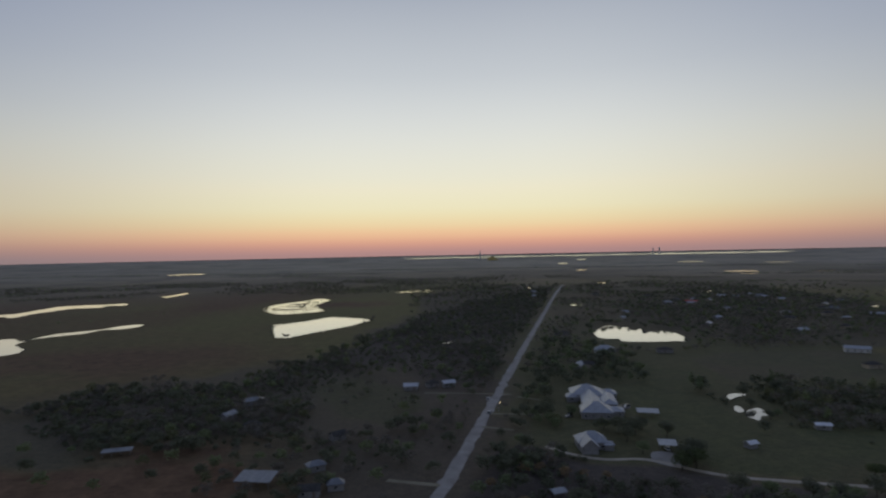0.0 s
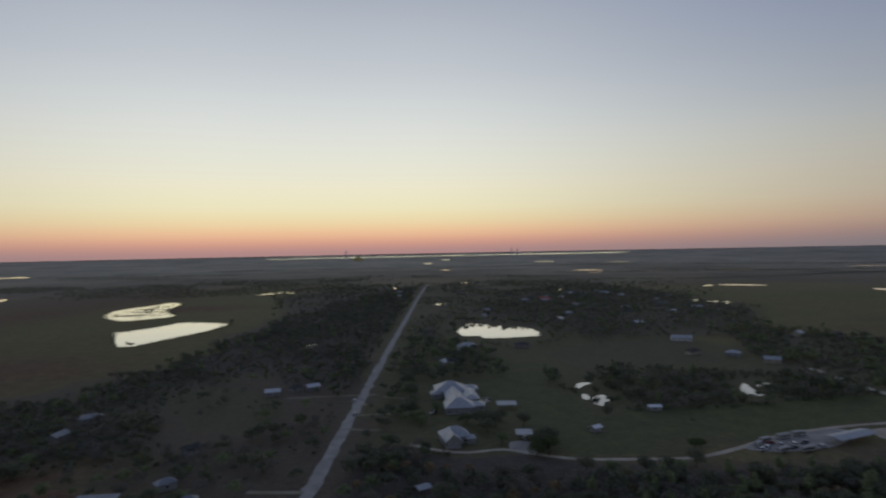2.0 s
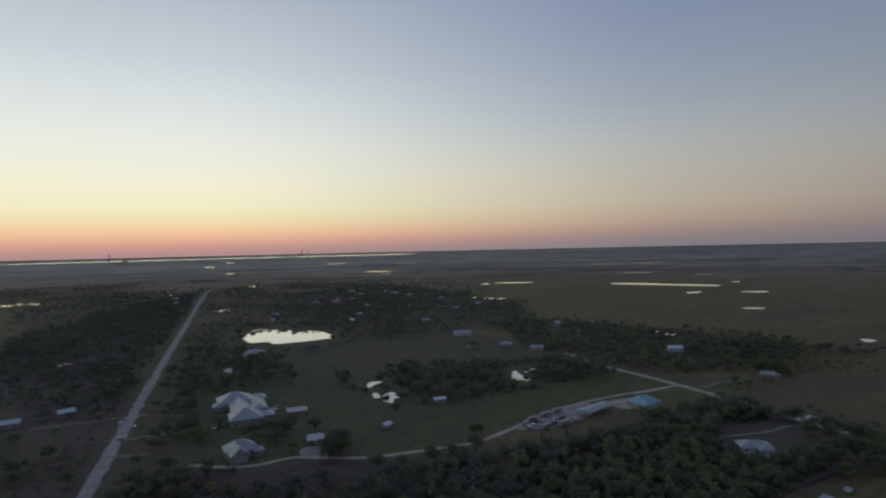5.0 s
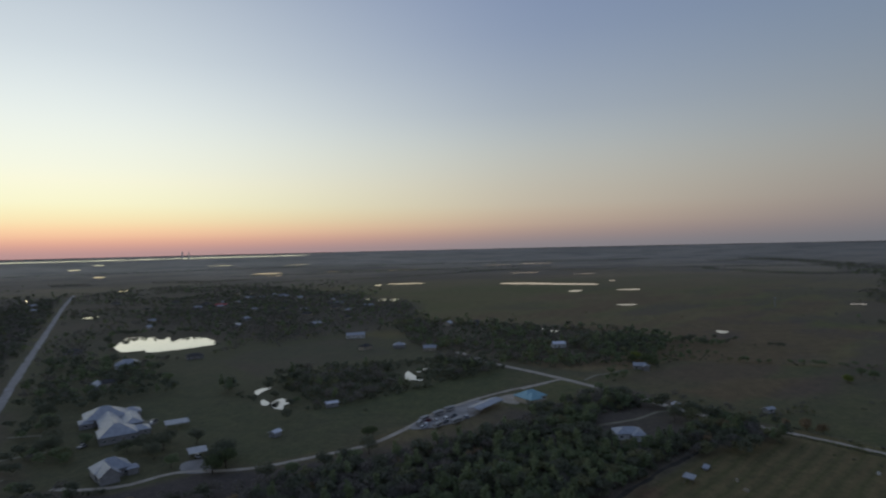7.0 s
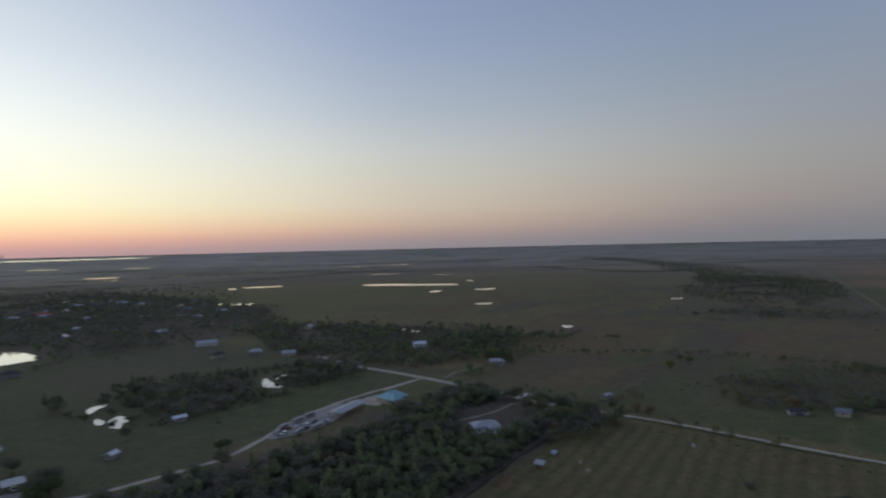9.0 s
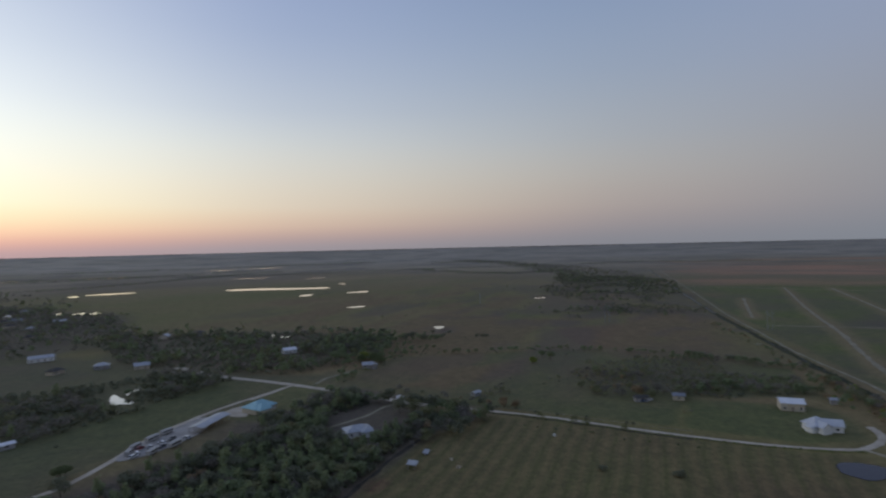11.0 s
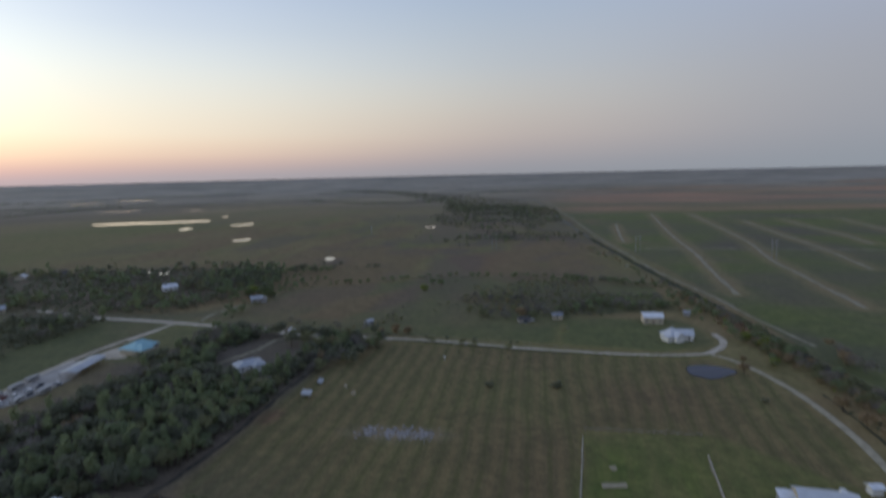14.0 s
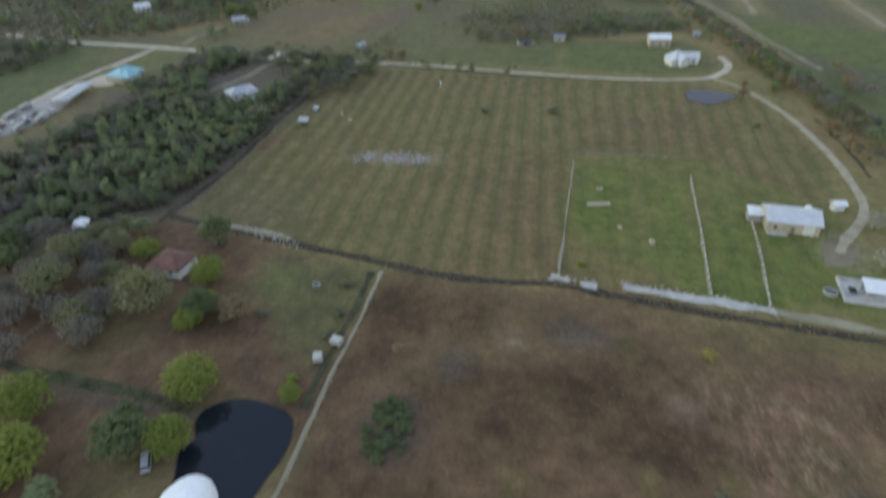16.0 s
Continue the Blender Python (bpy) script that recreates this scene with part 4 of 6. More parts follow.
def scatter(poly, spacing, seed, patch=0.0, scale=60.0, margin=0.0, ragged=0.0):
    """Jittered points inside a polygon, kept free of roads and yards; patch drops those where a noise is low."""
    rng = np.random.default_rng(seed)
    p = np.array(poly, float)
    lo, hi = p.min(0), p.max(0)
    gx, gy = np.meshgrid(np.arange(lo[0], hi[0], spacing), np.arange(lo[1], hi[1], spacing))
    x = gx.ravel() + rng.uniform(-0.48, 0.48, gx.size) * spacing
    y = gy.ravel() + rng.uniform(-0.48, 0.48, gx.size) * spacing
    ok = (inside(poly, x, y) > ragged * (fbm(x, y, 28, seed + 5) - 0.5)) & free(x, y, margin)
    if patch:
        ok &= fbm(x, y, scale, seed) > patch
    return x[ok], y[ok], rng


STUFF = {}
UNDERGROWTH = []
NEAR_TREES = []


def plant(xs, ys, rng, mix_, lo=0.7, hi=1.15, low=False):
    """Trees at these places: kinds drawn by weight, sizes between lo and hi."""
    kinds, weights = zip(*mix_.items())
    weights = np.array(weights) / sum(weights)
    for x, y in zip(xs, ys):
        k = kinds[rng.choice(len(kinds), p=weights)]
        s, turn, v = rng.uniform(lo, hi), rng.uniform(0, 360), int(rng.integers(VARIANTS))
        d = math.hypot(x, y)
        (UNDERGROWTH if low else NEAR_TREES).append((d, k, x, y, s, turn, v))


def finish_woods(things=285):
    """The nearest trees are things of their own; the rest is joined woodland."""
    for i, (d, k, x, y, s, turn, v) in enumerate(sorted(NEAR_TREES) + UNDERGROWTH):
        if i < things:
            tree(k, x, y, s, turn, v)
        else:
            lod = 0 if d < 340 else 1 if d < 560 else 2 if d < 1100 else 3
            q = TREE_LOD[k, v][lod]
            a = radians(turn)
            R = np.array([[math.cos(a), -math.sin(a), 0], [math.sin(a), math.cos(a), 0], [0, 0, 1]])
            key = (k, int(math.degrees(math.atan2(x, y)) // 30))
            STUFF.setdefault(key, []).append((q @ R.T) * s + np.array([x, y, ground_z(x, y)]))
    for (k, sector), parts in STUFF.items():
        ob = new("woodland", quads_mesh("woodland", np.concatenate(parts), KINDS[k][3]))
        tagged(ob, {"oak": "dark broadleaf woodland canopy", "dark": "dark green woodland canopy", "oak_b": "dull green woodland canopy", "pine": "dark pine woodland canopy", "grey": "grey half-bare woodland canopy",
                    "bare": "bare grey winter woodland", "blossom": "pale blossoming scrub", "rust": "russet scrub woodland", "bush": "low dark scrub", "dark_bush": "low dense scrub", "lime": "fresh green woodland canopy", "lime_bush": "low yellow-green scrub"}[k], "woodland", kind="stuff")


# ---- buildings ----
def roof_mesh(w, d, z, h, kind, over=0.5, thick=0.18):
    """A pitched roof with thickness, its ridge along x; kind: gable, hip or shed."""
    bm = bmesh.new()
    a, b = w / 2 + over, d / 2 + over
    drop = over * h / (d / 2 + 0.01) * 0.6

    def shell(dz):
        e = [(-a, -b, z - drop + dz), (a, -b, z - drop + dz), (a, b, z - drop + dz), (-a, b, z - drop + dz)]
        if kind == "shed":
            e[2], e[3] = (a, b, z + h + dz), (-a, b, z + h + dz)
            return [bm.verts.new(p) for p in e], []
        run = max(a - b, 0.15 * a) if kind == "hip" else a
        return [bm.verts.new(p) for p in e], [bm.verts.new((-run, 0, z + h + dz)), bm.verts.new((run, 0, z + h + dz))]

    (e0, r0), (e1, r1) = shell(0), shell(thick)

    def faces(e, r, flip):
        fs = [e] if not r else [[e[0], e[1], r[1], r[0]], [e[2], e[3], r[0], r[1]]]
        if r and kind == "hip":
            fs += [[e[1], e[2], r[1]], [e[3], e[0], r[0]]]
        for f in fs:
            bm.faces.new(f[::-1] if flip else f)

    faces(e1, r1, False)
    faces(e0, r0, True)
    loop = [(0, 1), (1, 2), (2, 3), (3, 0)]
    for i, j in loop:
        if kind == "gable" and (i, j) in ((1, 2), (3, 0)):
            k = 1 if i == 1 else 0
            bm.faces.new((e0[i], r0[k], r1[k], e1[i]))
            bm.faces.new((r0[k], e0[j], e1[j], r1[k]))
        else:
            bm.faces.new((e0[i], e0[j], e1[j], e1[i]))
    return bm


def wall_mesh(w, d, z, h, kind):
    bm = bmesh.new()
    a, b = w / 2, d / 2
    lo = [bm.verts.new(p) for p in ((-a, -b, 0), (a, -b, 0), (a, b, 0), (-a, b, 0))]
    hz = [z, z, z + (h if kind == "shed" else 0), z + (h if kind == "shed" else 0)]
    hi = [bm.verts.new((p.co.x, p.co.y, q)) for p, q in zip(lo, hz)]
    tops = {}
    if kind == "gable":
        tops = {1: bm.verts.new((a, 0, z + h)), 3: bm.verts.new((-a, 0, z + h))}
    for i in range(4):
        j = (i + 1) % 4
        bm.faces.new([lo[i], lo[j], hi[j]] + ([tops[i]] if i in tops else []) + [hi[i]])
    bm.faces.new(lo[::-1])
    return bm


def wing(parent, x, y, turn, w, d, z, h, kind, roof, wall, windows=True, over=0.5, door=False):
    """One wing of a building: walls, roof, windows with frames, a door."""
    m = pose(x, y, 0, 0, 0, turn)
    part("wall", wall_mesh(w, d, z, h, kind), wall, parent, m=m)
    part("roof", roof_mesh(w, d, z, h, kind, over), roof, parent, m=m)
    if windows:
        n = max(1, int(w // 3.6))
        for side in (-1, 1):
            for i in range(n):
                wx = -w / 2 + w * (i + 0.5) / n
                if door and side == -1 and i == n // 2:
                    part("door", box(wx - 0.5, side * (d / 2 + 0.05) - 0.05, 0.1, wx + 0.5, side * (d / 2 + 0.05) + 0.05, 2.15), DOOR, parent, m=m)
                    continue
                f = part("window", box(wx - 0.65, side * d / 2 - 0.04, 0.95, wx + 0.65, side * d / 2 + 0.04, 2.15), WHITE_PAINT, parent, m=m)
                part("pane", box(wx - 0.55, side * d / 2 - 0.055, 1.05, wx + 0.55, side * d / 2 + 0.055, 2.05), GLASS, f)


def house(label, x, y, turn, wings, roof, wall, category="house", name="house", clear=None, group=""):
    t = thing(name, label, category, x, y, turn=turn, group=group)
    reach = 0
    for i, (dx, dy, dt, w, d, z, h, kind) in enumerate(wings):
        wing(t, dx, dy, dt, w, d, z, h, kind, roof, wall, windows=w > 5, door=i == 0 and w > 7)
        reach = max(reach, math.hypot(dx, dy) + max(w, d) / 2)
    CLEAR_SPOTS.append((x, y, clear if clear is not None else reach + 2.5))
    return t


def open_shed(label, x, y, turn, w, d, z, h, kind, roof, category="shed", name="pole_barn", clear=None):
    """A roof on posts."""
    t = thing(name, label, category, x, y, turn=turn)
    part("roof", roof_mesh(w, d, z, h, kind, 0.4), roof, t)
    n = max(2, int(w // 4) + 1)
    for i in range(n):
        for s in (-1, 1):
            px, py = -w / 2 + 0.2 + (w - 0.4) * i / (n - 1), s * (d / 2 - 0.2)
            part("post", add_limb(bmesh.new(), (px, py, 0), (px, py, z + (h if kind == "shed" and s > 0 else 0)), 0.1, 0.1, 6), TIMBER, t)
    CLEAR_SPOTS.append((x, y, clear if clear is not None else max(w, d) / 2 + 2))
    return t


# farmhouse with several grey roofs beside the main road
# grey walls: the backlit shade of white walls put into their colour
house("large farmhouse with many pale grey metal roofs", 86, 331, -9, [
    (-2, -18, 0, 16, 14, 3.6, 4.0, "hip"), (-4, 20, 0, 19, 17, 3.8, 4.6, "hip"), (-3, 0, 90, 28, 10, 3.4, 3.2, "gable"), (7, 7, 90, 24, 8, 3.0, 2.0, "hip"),
    (8, -15, 0, 9, 9, 2.8, 1.6, "hip"), (9, 23, 0, 9, 9, 3.0, 2.0, "hip"), (-13, 14, 0, 6, 8, 2.8, 1.4, "hip")], ROOF_GREY, WALL_GREY, clear=30)
open_shed("long low pale metal-roofed shed on the lawn", 108, 310, -14, 10.5, 5.5, 2.8, 0.7, "shed", ROOF_GREY)
house("pale-roofed house with a cross gable", 66, 265, -2, [(0, 0, 0, 13, 10, 3.4, 3.6, "hip"), (-2.5, -6, 90, 10, 7, 3.4, 3.0, "gable"), (6.8, -4, 0, 4, 5, 2.6, 1.0, "hip")], ROOF_GREY, WALL_GREY)
open_shed("carport with a flat grey roof", 98.5, 258.5, -14, 7, 6, 2.9, 0.6, "shed", ROOF_GREY, "carport", "carport", clear=9)
house("small white hut on the lawn", 136, 259, 20, [(0, 0, 0, 4.6, 3.6, 2.2, 0.9, "gable")], ROOF_WHITE, WALL_GREY, "hut", "hut")
house("small pale-roofed shed at the edge of the trees", 184, 283, -15, [(0, 0, 0, 6.5, 4, 2.3, 0.8, "gable")], ROOF_WHITE, WALL_GREY, "shed", "shed")
open_shed("long pole barn with a pale grey roof", 238, 213, 9, 24, 7.5, 3.0, 0.9, "gable", ROOF_GREY, clear=15)
house("house with a bright teal metal roof", 269, 206, -12, [(0, 0, 0, 15, 11, 3.0, 3.0, "hip"), (-3, -5, 90, 8, 8, 2.9, 2.4, "hip")], ROOF_TEAL, WALL_BEIGE, clear=14)
house("white-roofed house in the woods clearing", 247, 133, -44, [(0, 0, 0, 12.5, 8.5, 2.9, 1.9, "hip"), (3, -4, 90, 5.5, 5.5, 2.7, 1.4, "hip")], ROOF_GREY, WALL_WHITE, clear=12)
open_shed("small open field shed with a pale metal roof", 215.5, 91.5, 10, 4.4, 3.2, 2.0, 0.35, "shed", ROOF_GREY, name="field_shelter")
house("low pale shed at the hay field's edge", 232.5, 92, 8, [(0, 0, 0, 4.0, 1.2, 0.7, 0.3, "shed")], ROOF_GREY, WALL_GREY, "shed", "shed")
house("small hut among bushes beside the road", 330, 98, -20, [(0, 0, 0, 5.2, 3.4, 2.2, 0.7, "gable")], ROOF_GREY, WALL_GREY, "hut", "hut")
house("small dark hut beside the wooded road", 307, 137, 25, [(0, 0, 0, 5.0, 3.6, 2.2, 0.8, "gable")], ROOF_GREY, WALL_GREY, "hut", "hut")
house("white farmhouse with bright pale roofs", 311, -75, -62, [(-2.2, 1, 0, 8, 8, 3.2, 3.0, "hip"), (-2.4, -3, 90, 6, 4.6, 3.0, 2.0, "gable"), (3.6, -1, -30, 9, 6.4, 3.0, 2.2, "gable"), (1.0, 4, -30, 6, 5, 2.8, 1.6, "hip"), (-6.6, -1, 0, 2.6, 4.4, 2.5, 0.7, "hip")], ROOF_PALE, WALL_WHITE, clear=15)
house("white metal barn with beige walls", 346, -69.5, -90, [(0, 0, 0, 11, 10, 4.0, 1.6, "gable")], ROOF_WHITE, WALL_BEIGE, "barn", "barn", clear=11)
house("small pale outbuilding beside bare trees", 350.5, -15, -90, [(0, 0, 0, 6, 5, 2.6, 1.2, "gable")], ROOF_WORN, WALL_BEIGE, "shed", "shed")
house("small shed behind the farmhouse", 362, -93, -90, [(0, 0, 0, 3.4, 3.4, 2.4, 0.8, "gable")], ROOF_GREY, WALL_GREY, "shed", "shed")
house("low brown shed among bare trees", 342, 5, -70, [(0, 0, 0, 7, 4, 2.4, 1.0, "gable")], ROOF_DARK, WALL_GREY, "shed", "shed")

# metal barn with a lean-to and annexe
barn = house("large grey-roofed metal barn with beige walls", 153.5, -75.5, -97, [(0, 0, 0, 13.5, 9.6, 3.4, 2.0, "gable")], ROOF_PALE, WALL_BEIGE, "barn", "barn", clear=14)
part("annexe", wall_mesh(3.6, 4.0, 2.4, 0.5, "shed"), WALL_GREY, barn, m=pose(-8.9, 1.6, 0))
part("annexe_roof", roof_mesh(3.6, 4.0, 2.4, 0.5, "shed", 0.3), ROOF_WHITE, barn, m=pose(-8.9, 1.6, 0))
part("porch", box(-6.6, -6.6, 0, -1.2, -4.85, 0.12), CONCRETE, barn)
for px in (-6.4, -4.0, -1.4):
    part("post", add_limb(bmesh.new(), (px, -6.4, 0.1), (px, -6.4, 2.6), 0.08, 0.08), TIMBER, barn)
part("vent_box", box(3.8, 2.0, 4.0, 5.4, 3.5, 5.2, 0.1), WHITE_PAINT, barn)
part("barn_door", box(2.6, -4.88, 0.1, 5.4, -4.78, 3.0), WALL_WHITE, barn)

house("red-roofed cottage among garden trees", 114, 92, -10, [(0, 0, 90, 9.5, 7.5, 2.9, 2.6, "hip"), (-4.0, 2, 0, 5, 4, 2.6, 1.2, "gable")], ROOF_RED, WALL_WHITE, clear=7)
house("white-roofed shed at the wood's edge", 129, 130, 30, [(0, 0, 0, 5, 3.5, 2.3, 0.8, "gable")], ROOF_WHITE, WALL_GREY, "shed", "shed")
house("white house among dark trees", 386, 198, -60, [(0, 0, 0, 8, 5.5, 3.0, 1.6, "gable"), (4.5, -3, 90, 4.5, 4, 2.8, 1.2, "gable")], ROOF_GREY, WALL_GREY, clear=7)
house("white-roofed house beside the woods", 426, 294, -40, [(0, 0, 0, 11, 7, 3, 1.8, "gable")], ROOF_WHITE, WALL_WHITE)
house("long white hall behind the field", 345, 484, -30, [(0, 0, 0, 18, 10, 3.2, 1.8, "gable")], ROOF_GREY, WALL_WHITE, "hall", "hall")
house("blue-grey roofed house by the lake", 139, 503, -16, [(0, 0, 0, 17, 12, 3.4, 3.4, "hip")], ROOF_GREY, WALL_WHITE)
house("low lakeside house with a dark roof", 190, 500, -16, [(0, 0, 0, 13, 8, 3.0, 1.6, "hip")], ROOF_DARK, WALL_GREY)
LEFT_HOUSES = [(-117, 352, 11, 20, 0), (-121, 321, 9, 70, 0), (-101, 302, 8, -20, 2), (-53, 282, 7, 40, 2), (-55, 242, 7, 30, 0), (-52, 217, 8, 5, 2), (-43, 222, 6, 12, 0), (-23, 382, 9, 0, 1), (-9, 390, 8, 25, 2), (2, 389, 8, 15, 1)]
for i, (x, y, w, turn, k) in enumerate(LEFT_HOUSES):
    house(("grey-roofed", "pale-roofed", "dark-roofed")[k] + " low house among dark trees", x, y, turn, [(0, 0, 0, w, w * 0.62, 2.8, 1.5, "gable" if i % 2 else "hip")], (ROOF_WORN, ROOF_PALE, ROOF_DARK)[k], WALL_GREY, group="houses among the western trees", clear=0.45 * w)
open_shed("long low grey shed beside the bare soil", -151, 265, 15, 12.0, 3.6, 2.4, 0.5, "shed", ROOF_WORN, clear=6)
open_shed("wide grey single-slope shed among dark trees", -75, 227, -8, 14.0, 8.0, 3.2, 1.2, "shed", ROOF_WORN, clear=9)
open_shed("small pale shed beside the road", 40, 211, 20, 5.0, 4.0, 2.4, 0.8, "gable", ROOF_GREY, clear=4)
VILLAGE_HOUSES = [(124, 611), (226, 735), (302, 664), (310, 420), (334, 402), (466, 472), (494, 452), (342, 370), (101, 440), (112, 442), (190, 1230), (174, 1120), (301, 1150), (250, 800), (340, 720), (420, 700),
                  (450, 760), (480, 690), (520, 800), (400, 820), (370, 600), (430, 620), (540, 720), (560, 850), (500, 900), (440, 960), (360, 930), (300, 980), (560, 1010), (620, 900)]
for i, (x, y) in enumerate(VILLAGE_HOUSES):
    rng = random.Random(i)
    w = rng.uniform(9, 14)
    house(("pale" if i % 3 else "dark") + "-roofed village house among trees", x, y, rng.uniform(-60, 60), [(0, 0, 0, w, w * 0.65, 3.0, 1.9, rng.choice(("gable", "hip")))], (ROOF_DARK, ROOF_GREY, ROOF_GREY)[i % 3], WALL_BEIGE if i % 2 else WALL_GREY, group="village houses")
for i in range(22):
    rng = random.Random(900 + i)
    x, y = rng.uniform(380, 640), rng.uniform(600, 1080)
    if x > 0.55 * y + 120 or line_distance(MAIN_ROAD, x, y) < 60:
        continue
    w = rng.uniform(9, 15)
    house("pale-roofed village house among dark trees", x, y, rng.uniform(-60, 60), [(0, 0, 0, w, w * 0.65, 3.0, 1.9, rng.choice(("gable", "hip")))], (ROOF_WORN, ROOF_DARK, ROOF_DARK, ROOF_GREY)[i % 4], WALL_BEIGE if i % 2 else WALL_GREY, group="village houses", clear=w)
for x, y, r in ((200, 610, 62), (190, 556, 46), (-160, 730, 115), (60, 50, 16), (262, -79, 12), (92, 244, 9), (205, 216, 17), (232, 212, 15), (262, 124, 9), (166, 306, 17), (178, 360, 16), (173, 345, 12), (163, 318, 12), (172, 322, 14), (262, 302, 15), (256, 290, 13), (276, 318, 14), (292, 322, 12), (88, 40, 8), (125, -83, 12)):
    CLEAR_SPOTS.append((x, y, r))


# ---- planting ----
def along(pts, spacing, width, seed):
    """Jittered points along a line."""
    rng = np.random.default_rng(seed)
    line = smooth_line(pts, spacing)
    x = np.array([p[0] for p in line]) + rng.uniform(-width, width, len(line))
    y = np.array([p[1] for p in line]) + rng.uniform(-width, width, len(line))
    ok = free(x, y)
    return x[ok], y[ok], rng


MIXED = {"oak": 4, "oak_b": 4, "pine": 2, "grey": 1}
# mostly bare trees; their grey also carries haze painted onto the far woods
HAZY_WINTER = {"bare": 7, "grey": 1.5, "oak_b": 1, "oak": 2, "pine": 0.5}
nx_, ny_, rng_n = scatter(NEAR_WOOD, 4.3, 1)
north = ny_ > 152 + 0.10 * (nx_ - 80) + 20 * (fbm(nx_, ny_, 24, 12) - 0.5)
plant(nx_[~north], ny_[~north], rng_n, {"oak": 2.4, "pine": 5, "oak_b": 3.5, "grey": 1.8, "bare": 0.7}, 0.40, 0.90)
plant(nx_[north], ny_[north], rng_n, {"bare": 6, "oak": 3, "pine": 1.5, "grey": 1.5, "rust": 0.7}, 0.40, 0.90)
plant(*scatter([(256, 104), (297, 93), (296, 78), (276, 80), (250, 92), (238, 101)], 4.4, 73, 0.40, 14, ragged=8), {"bare": 5, "oak": 2, "grey": 2, "rust": 1}, 0.35, 0.8)
plant(*scatter(WEST_GREEN, 15.0, 65, 0.4, 40), {"oak": 3, "bare": 3, "bush": 3}, 0.35, 0.8)
plant(*scatter(ROAD_VERGE, 13.0, 66, 0.44, 40), {"oak": 3, "bare": 3, "bush": 3, "oak_b": 2}, 0.35, 0.8)
plant(*scatter(WEST_BELT, 7.4, 61, 0.40, 60, ragged=60), {"oak": 3, "bare": 6, "grey": 1}, 0.4, 0.8)
plant(*scatter(WEST_FRONT, 9.0, 62, 0.45, 35), {"oak": 3, "oak_b": 2, "bare": 3, "bush": 3, "grey": 2}, 0.4, 0.85)
plant(*scatter(VILLAGE_DARK, 8.6, 63, 0.40, 60, ragged=80), HAZY_WINTER, 0.4, 0.8)
plant(*scatter([(470, 299), (517, 281), (503, 225), (421, 204), (422, 230)], 7.0, 64, 0.3, 40), MIXED, 0.5, 0.9)
plant(*scatter(WEST_WOOD, 6.6, 2, 0.44, 45, ragged=50), {"oak": 3, "bare": 6, "bush": 1, "grey": 1}, 0.45, 0.85)
plant(*scatter(MID_WOOD, 8.0, 3, 0.36, 40, ragged=50), {"oak": 3.5, "pine": 1, "bare": 5, "grey": 1}, 0.6, 1.05)
plant(*scatter(EAST_WOOD, 9.0, 4, 0.47, 45, ragged=80), {"oak": 2, "oak_b": 4, "pine": 1, "bare": 2.5, "grey": 2.5}, 0.6, 1.05)
plant(*scatter(VILLAGE, 10.5, 5, 0.44, 60, ragged=120), HAZY_WINTER, 0.4, 0.85)
plant(*scatter(ROADSIDE, 17.0, 6, 0.42, 60, ragged=120), HAZY_WINTER, 0.55, 1.0)
plant(*scatter([(1336, -49), (978, -32), (972, 32), (735, -13), (701, 41), (842, 106), (1146, 123), (1714, 257)], 8.5, 67, 0.46, 70, ragged=240), {"bare": 3, "oak": 4, "oak_b": 2, "grey": 1}, 0.3, 0.75)
plant(*scatter([(410, 40), (414, 4), (346, 2), (342, 34)], 5.4, 68, 0.44, 24, ragged=34), {"bare": 5, "rust": 1.4, "grey": 3, "oak_b": 1}, 0.25, 0.7)
plant(*scatter([(398, -19), (414, -48), (418, -91), (385, -83), (372, -43), (369, -17)], 5.2, 69, 0.42, 22, ragged=24), {"bare": 5, "oak_b": 2, "grey": 2}, 0.3, 0.55)
plant(*scatter(MARSH_WOOD, 7.0, 7, 0.47, 80, ragged=260), {"bare": 5, "grey": 2, "oak": 3}, 0.2, 0.55)
# looser trees and scrub between the woods
plant(*scatter([(-250, 220), (60, 210), (96, 300), (130, 460), (-40, 700), (-80, 560), (-120, 400)], 19, 8, 0.50, 70), MIXED, 0.45, 0.9)
plant(*scatter([(320, 100), (480, 60), (470, -60), (380, -60), (310, -10), (306, 60)], 3.6, 9, 0.53, 34), {"bush": 1, "grey": 4, "bare": 6, "rust": 2}, 0.12, 0.34)
plant(*scatter([(330, 190), (400, 240), (520, 260), (470, 170), (430, 190)], 7, 10, 0.40, 40), {"bush": 4, "oak_b": 3, "grey": 1}, 0.3, 0.7)
plant(*scatter([(-900, 400), (-300, 300), (-260, 620), (-330, 1100), (-900, 1300)], 30, 11, 0.66, 150), {"bush": 4, "oak_b": 1}, 0.3, 0.6)
plant(*scatter([(500, 250), (1100, 60), (1300, 400), (1000, 1000), (620, 700), (540, 480)], 50, 12, 0.60, 120), {"bush": 4, "grey": 1}, 0.3, 0.5)
plant(*scatter([(34, 290), (60, 290), (66, 345), (64, 372), (42, 368)], 9, 13, 0.42, 30), {"oak": 5, "oak_b": 2}, 0.5, 0.95)
plant(*scatter([(60, 380), (138, 380), (160, 520), (95, 570), (68, 470)], 10, 14, 0.40, 40), {"oak": 5, "oak_b": 2, "pine": 1}, 0.5, 1.0)
plant(*scatter([(118, 265), (150, 262), (320, 240), (320, 250), (190, 262), (140, 300)], 24, 15, 0.45, 40), {"oak": 3, "bush": 3, "oak_b": 1}, 0.4, 0.8)
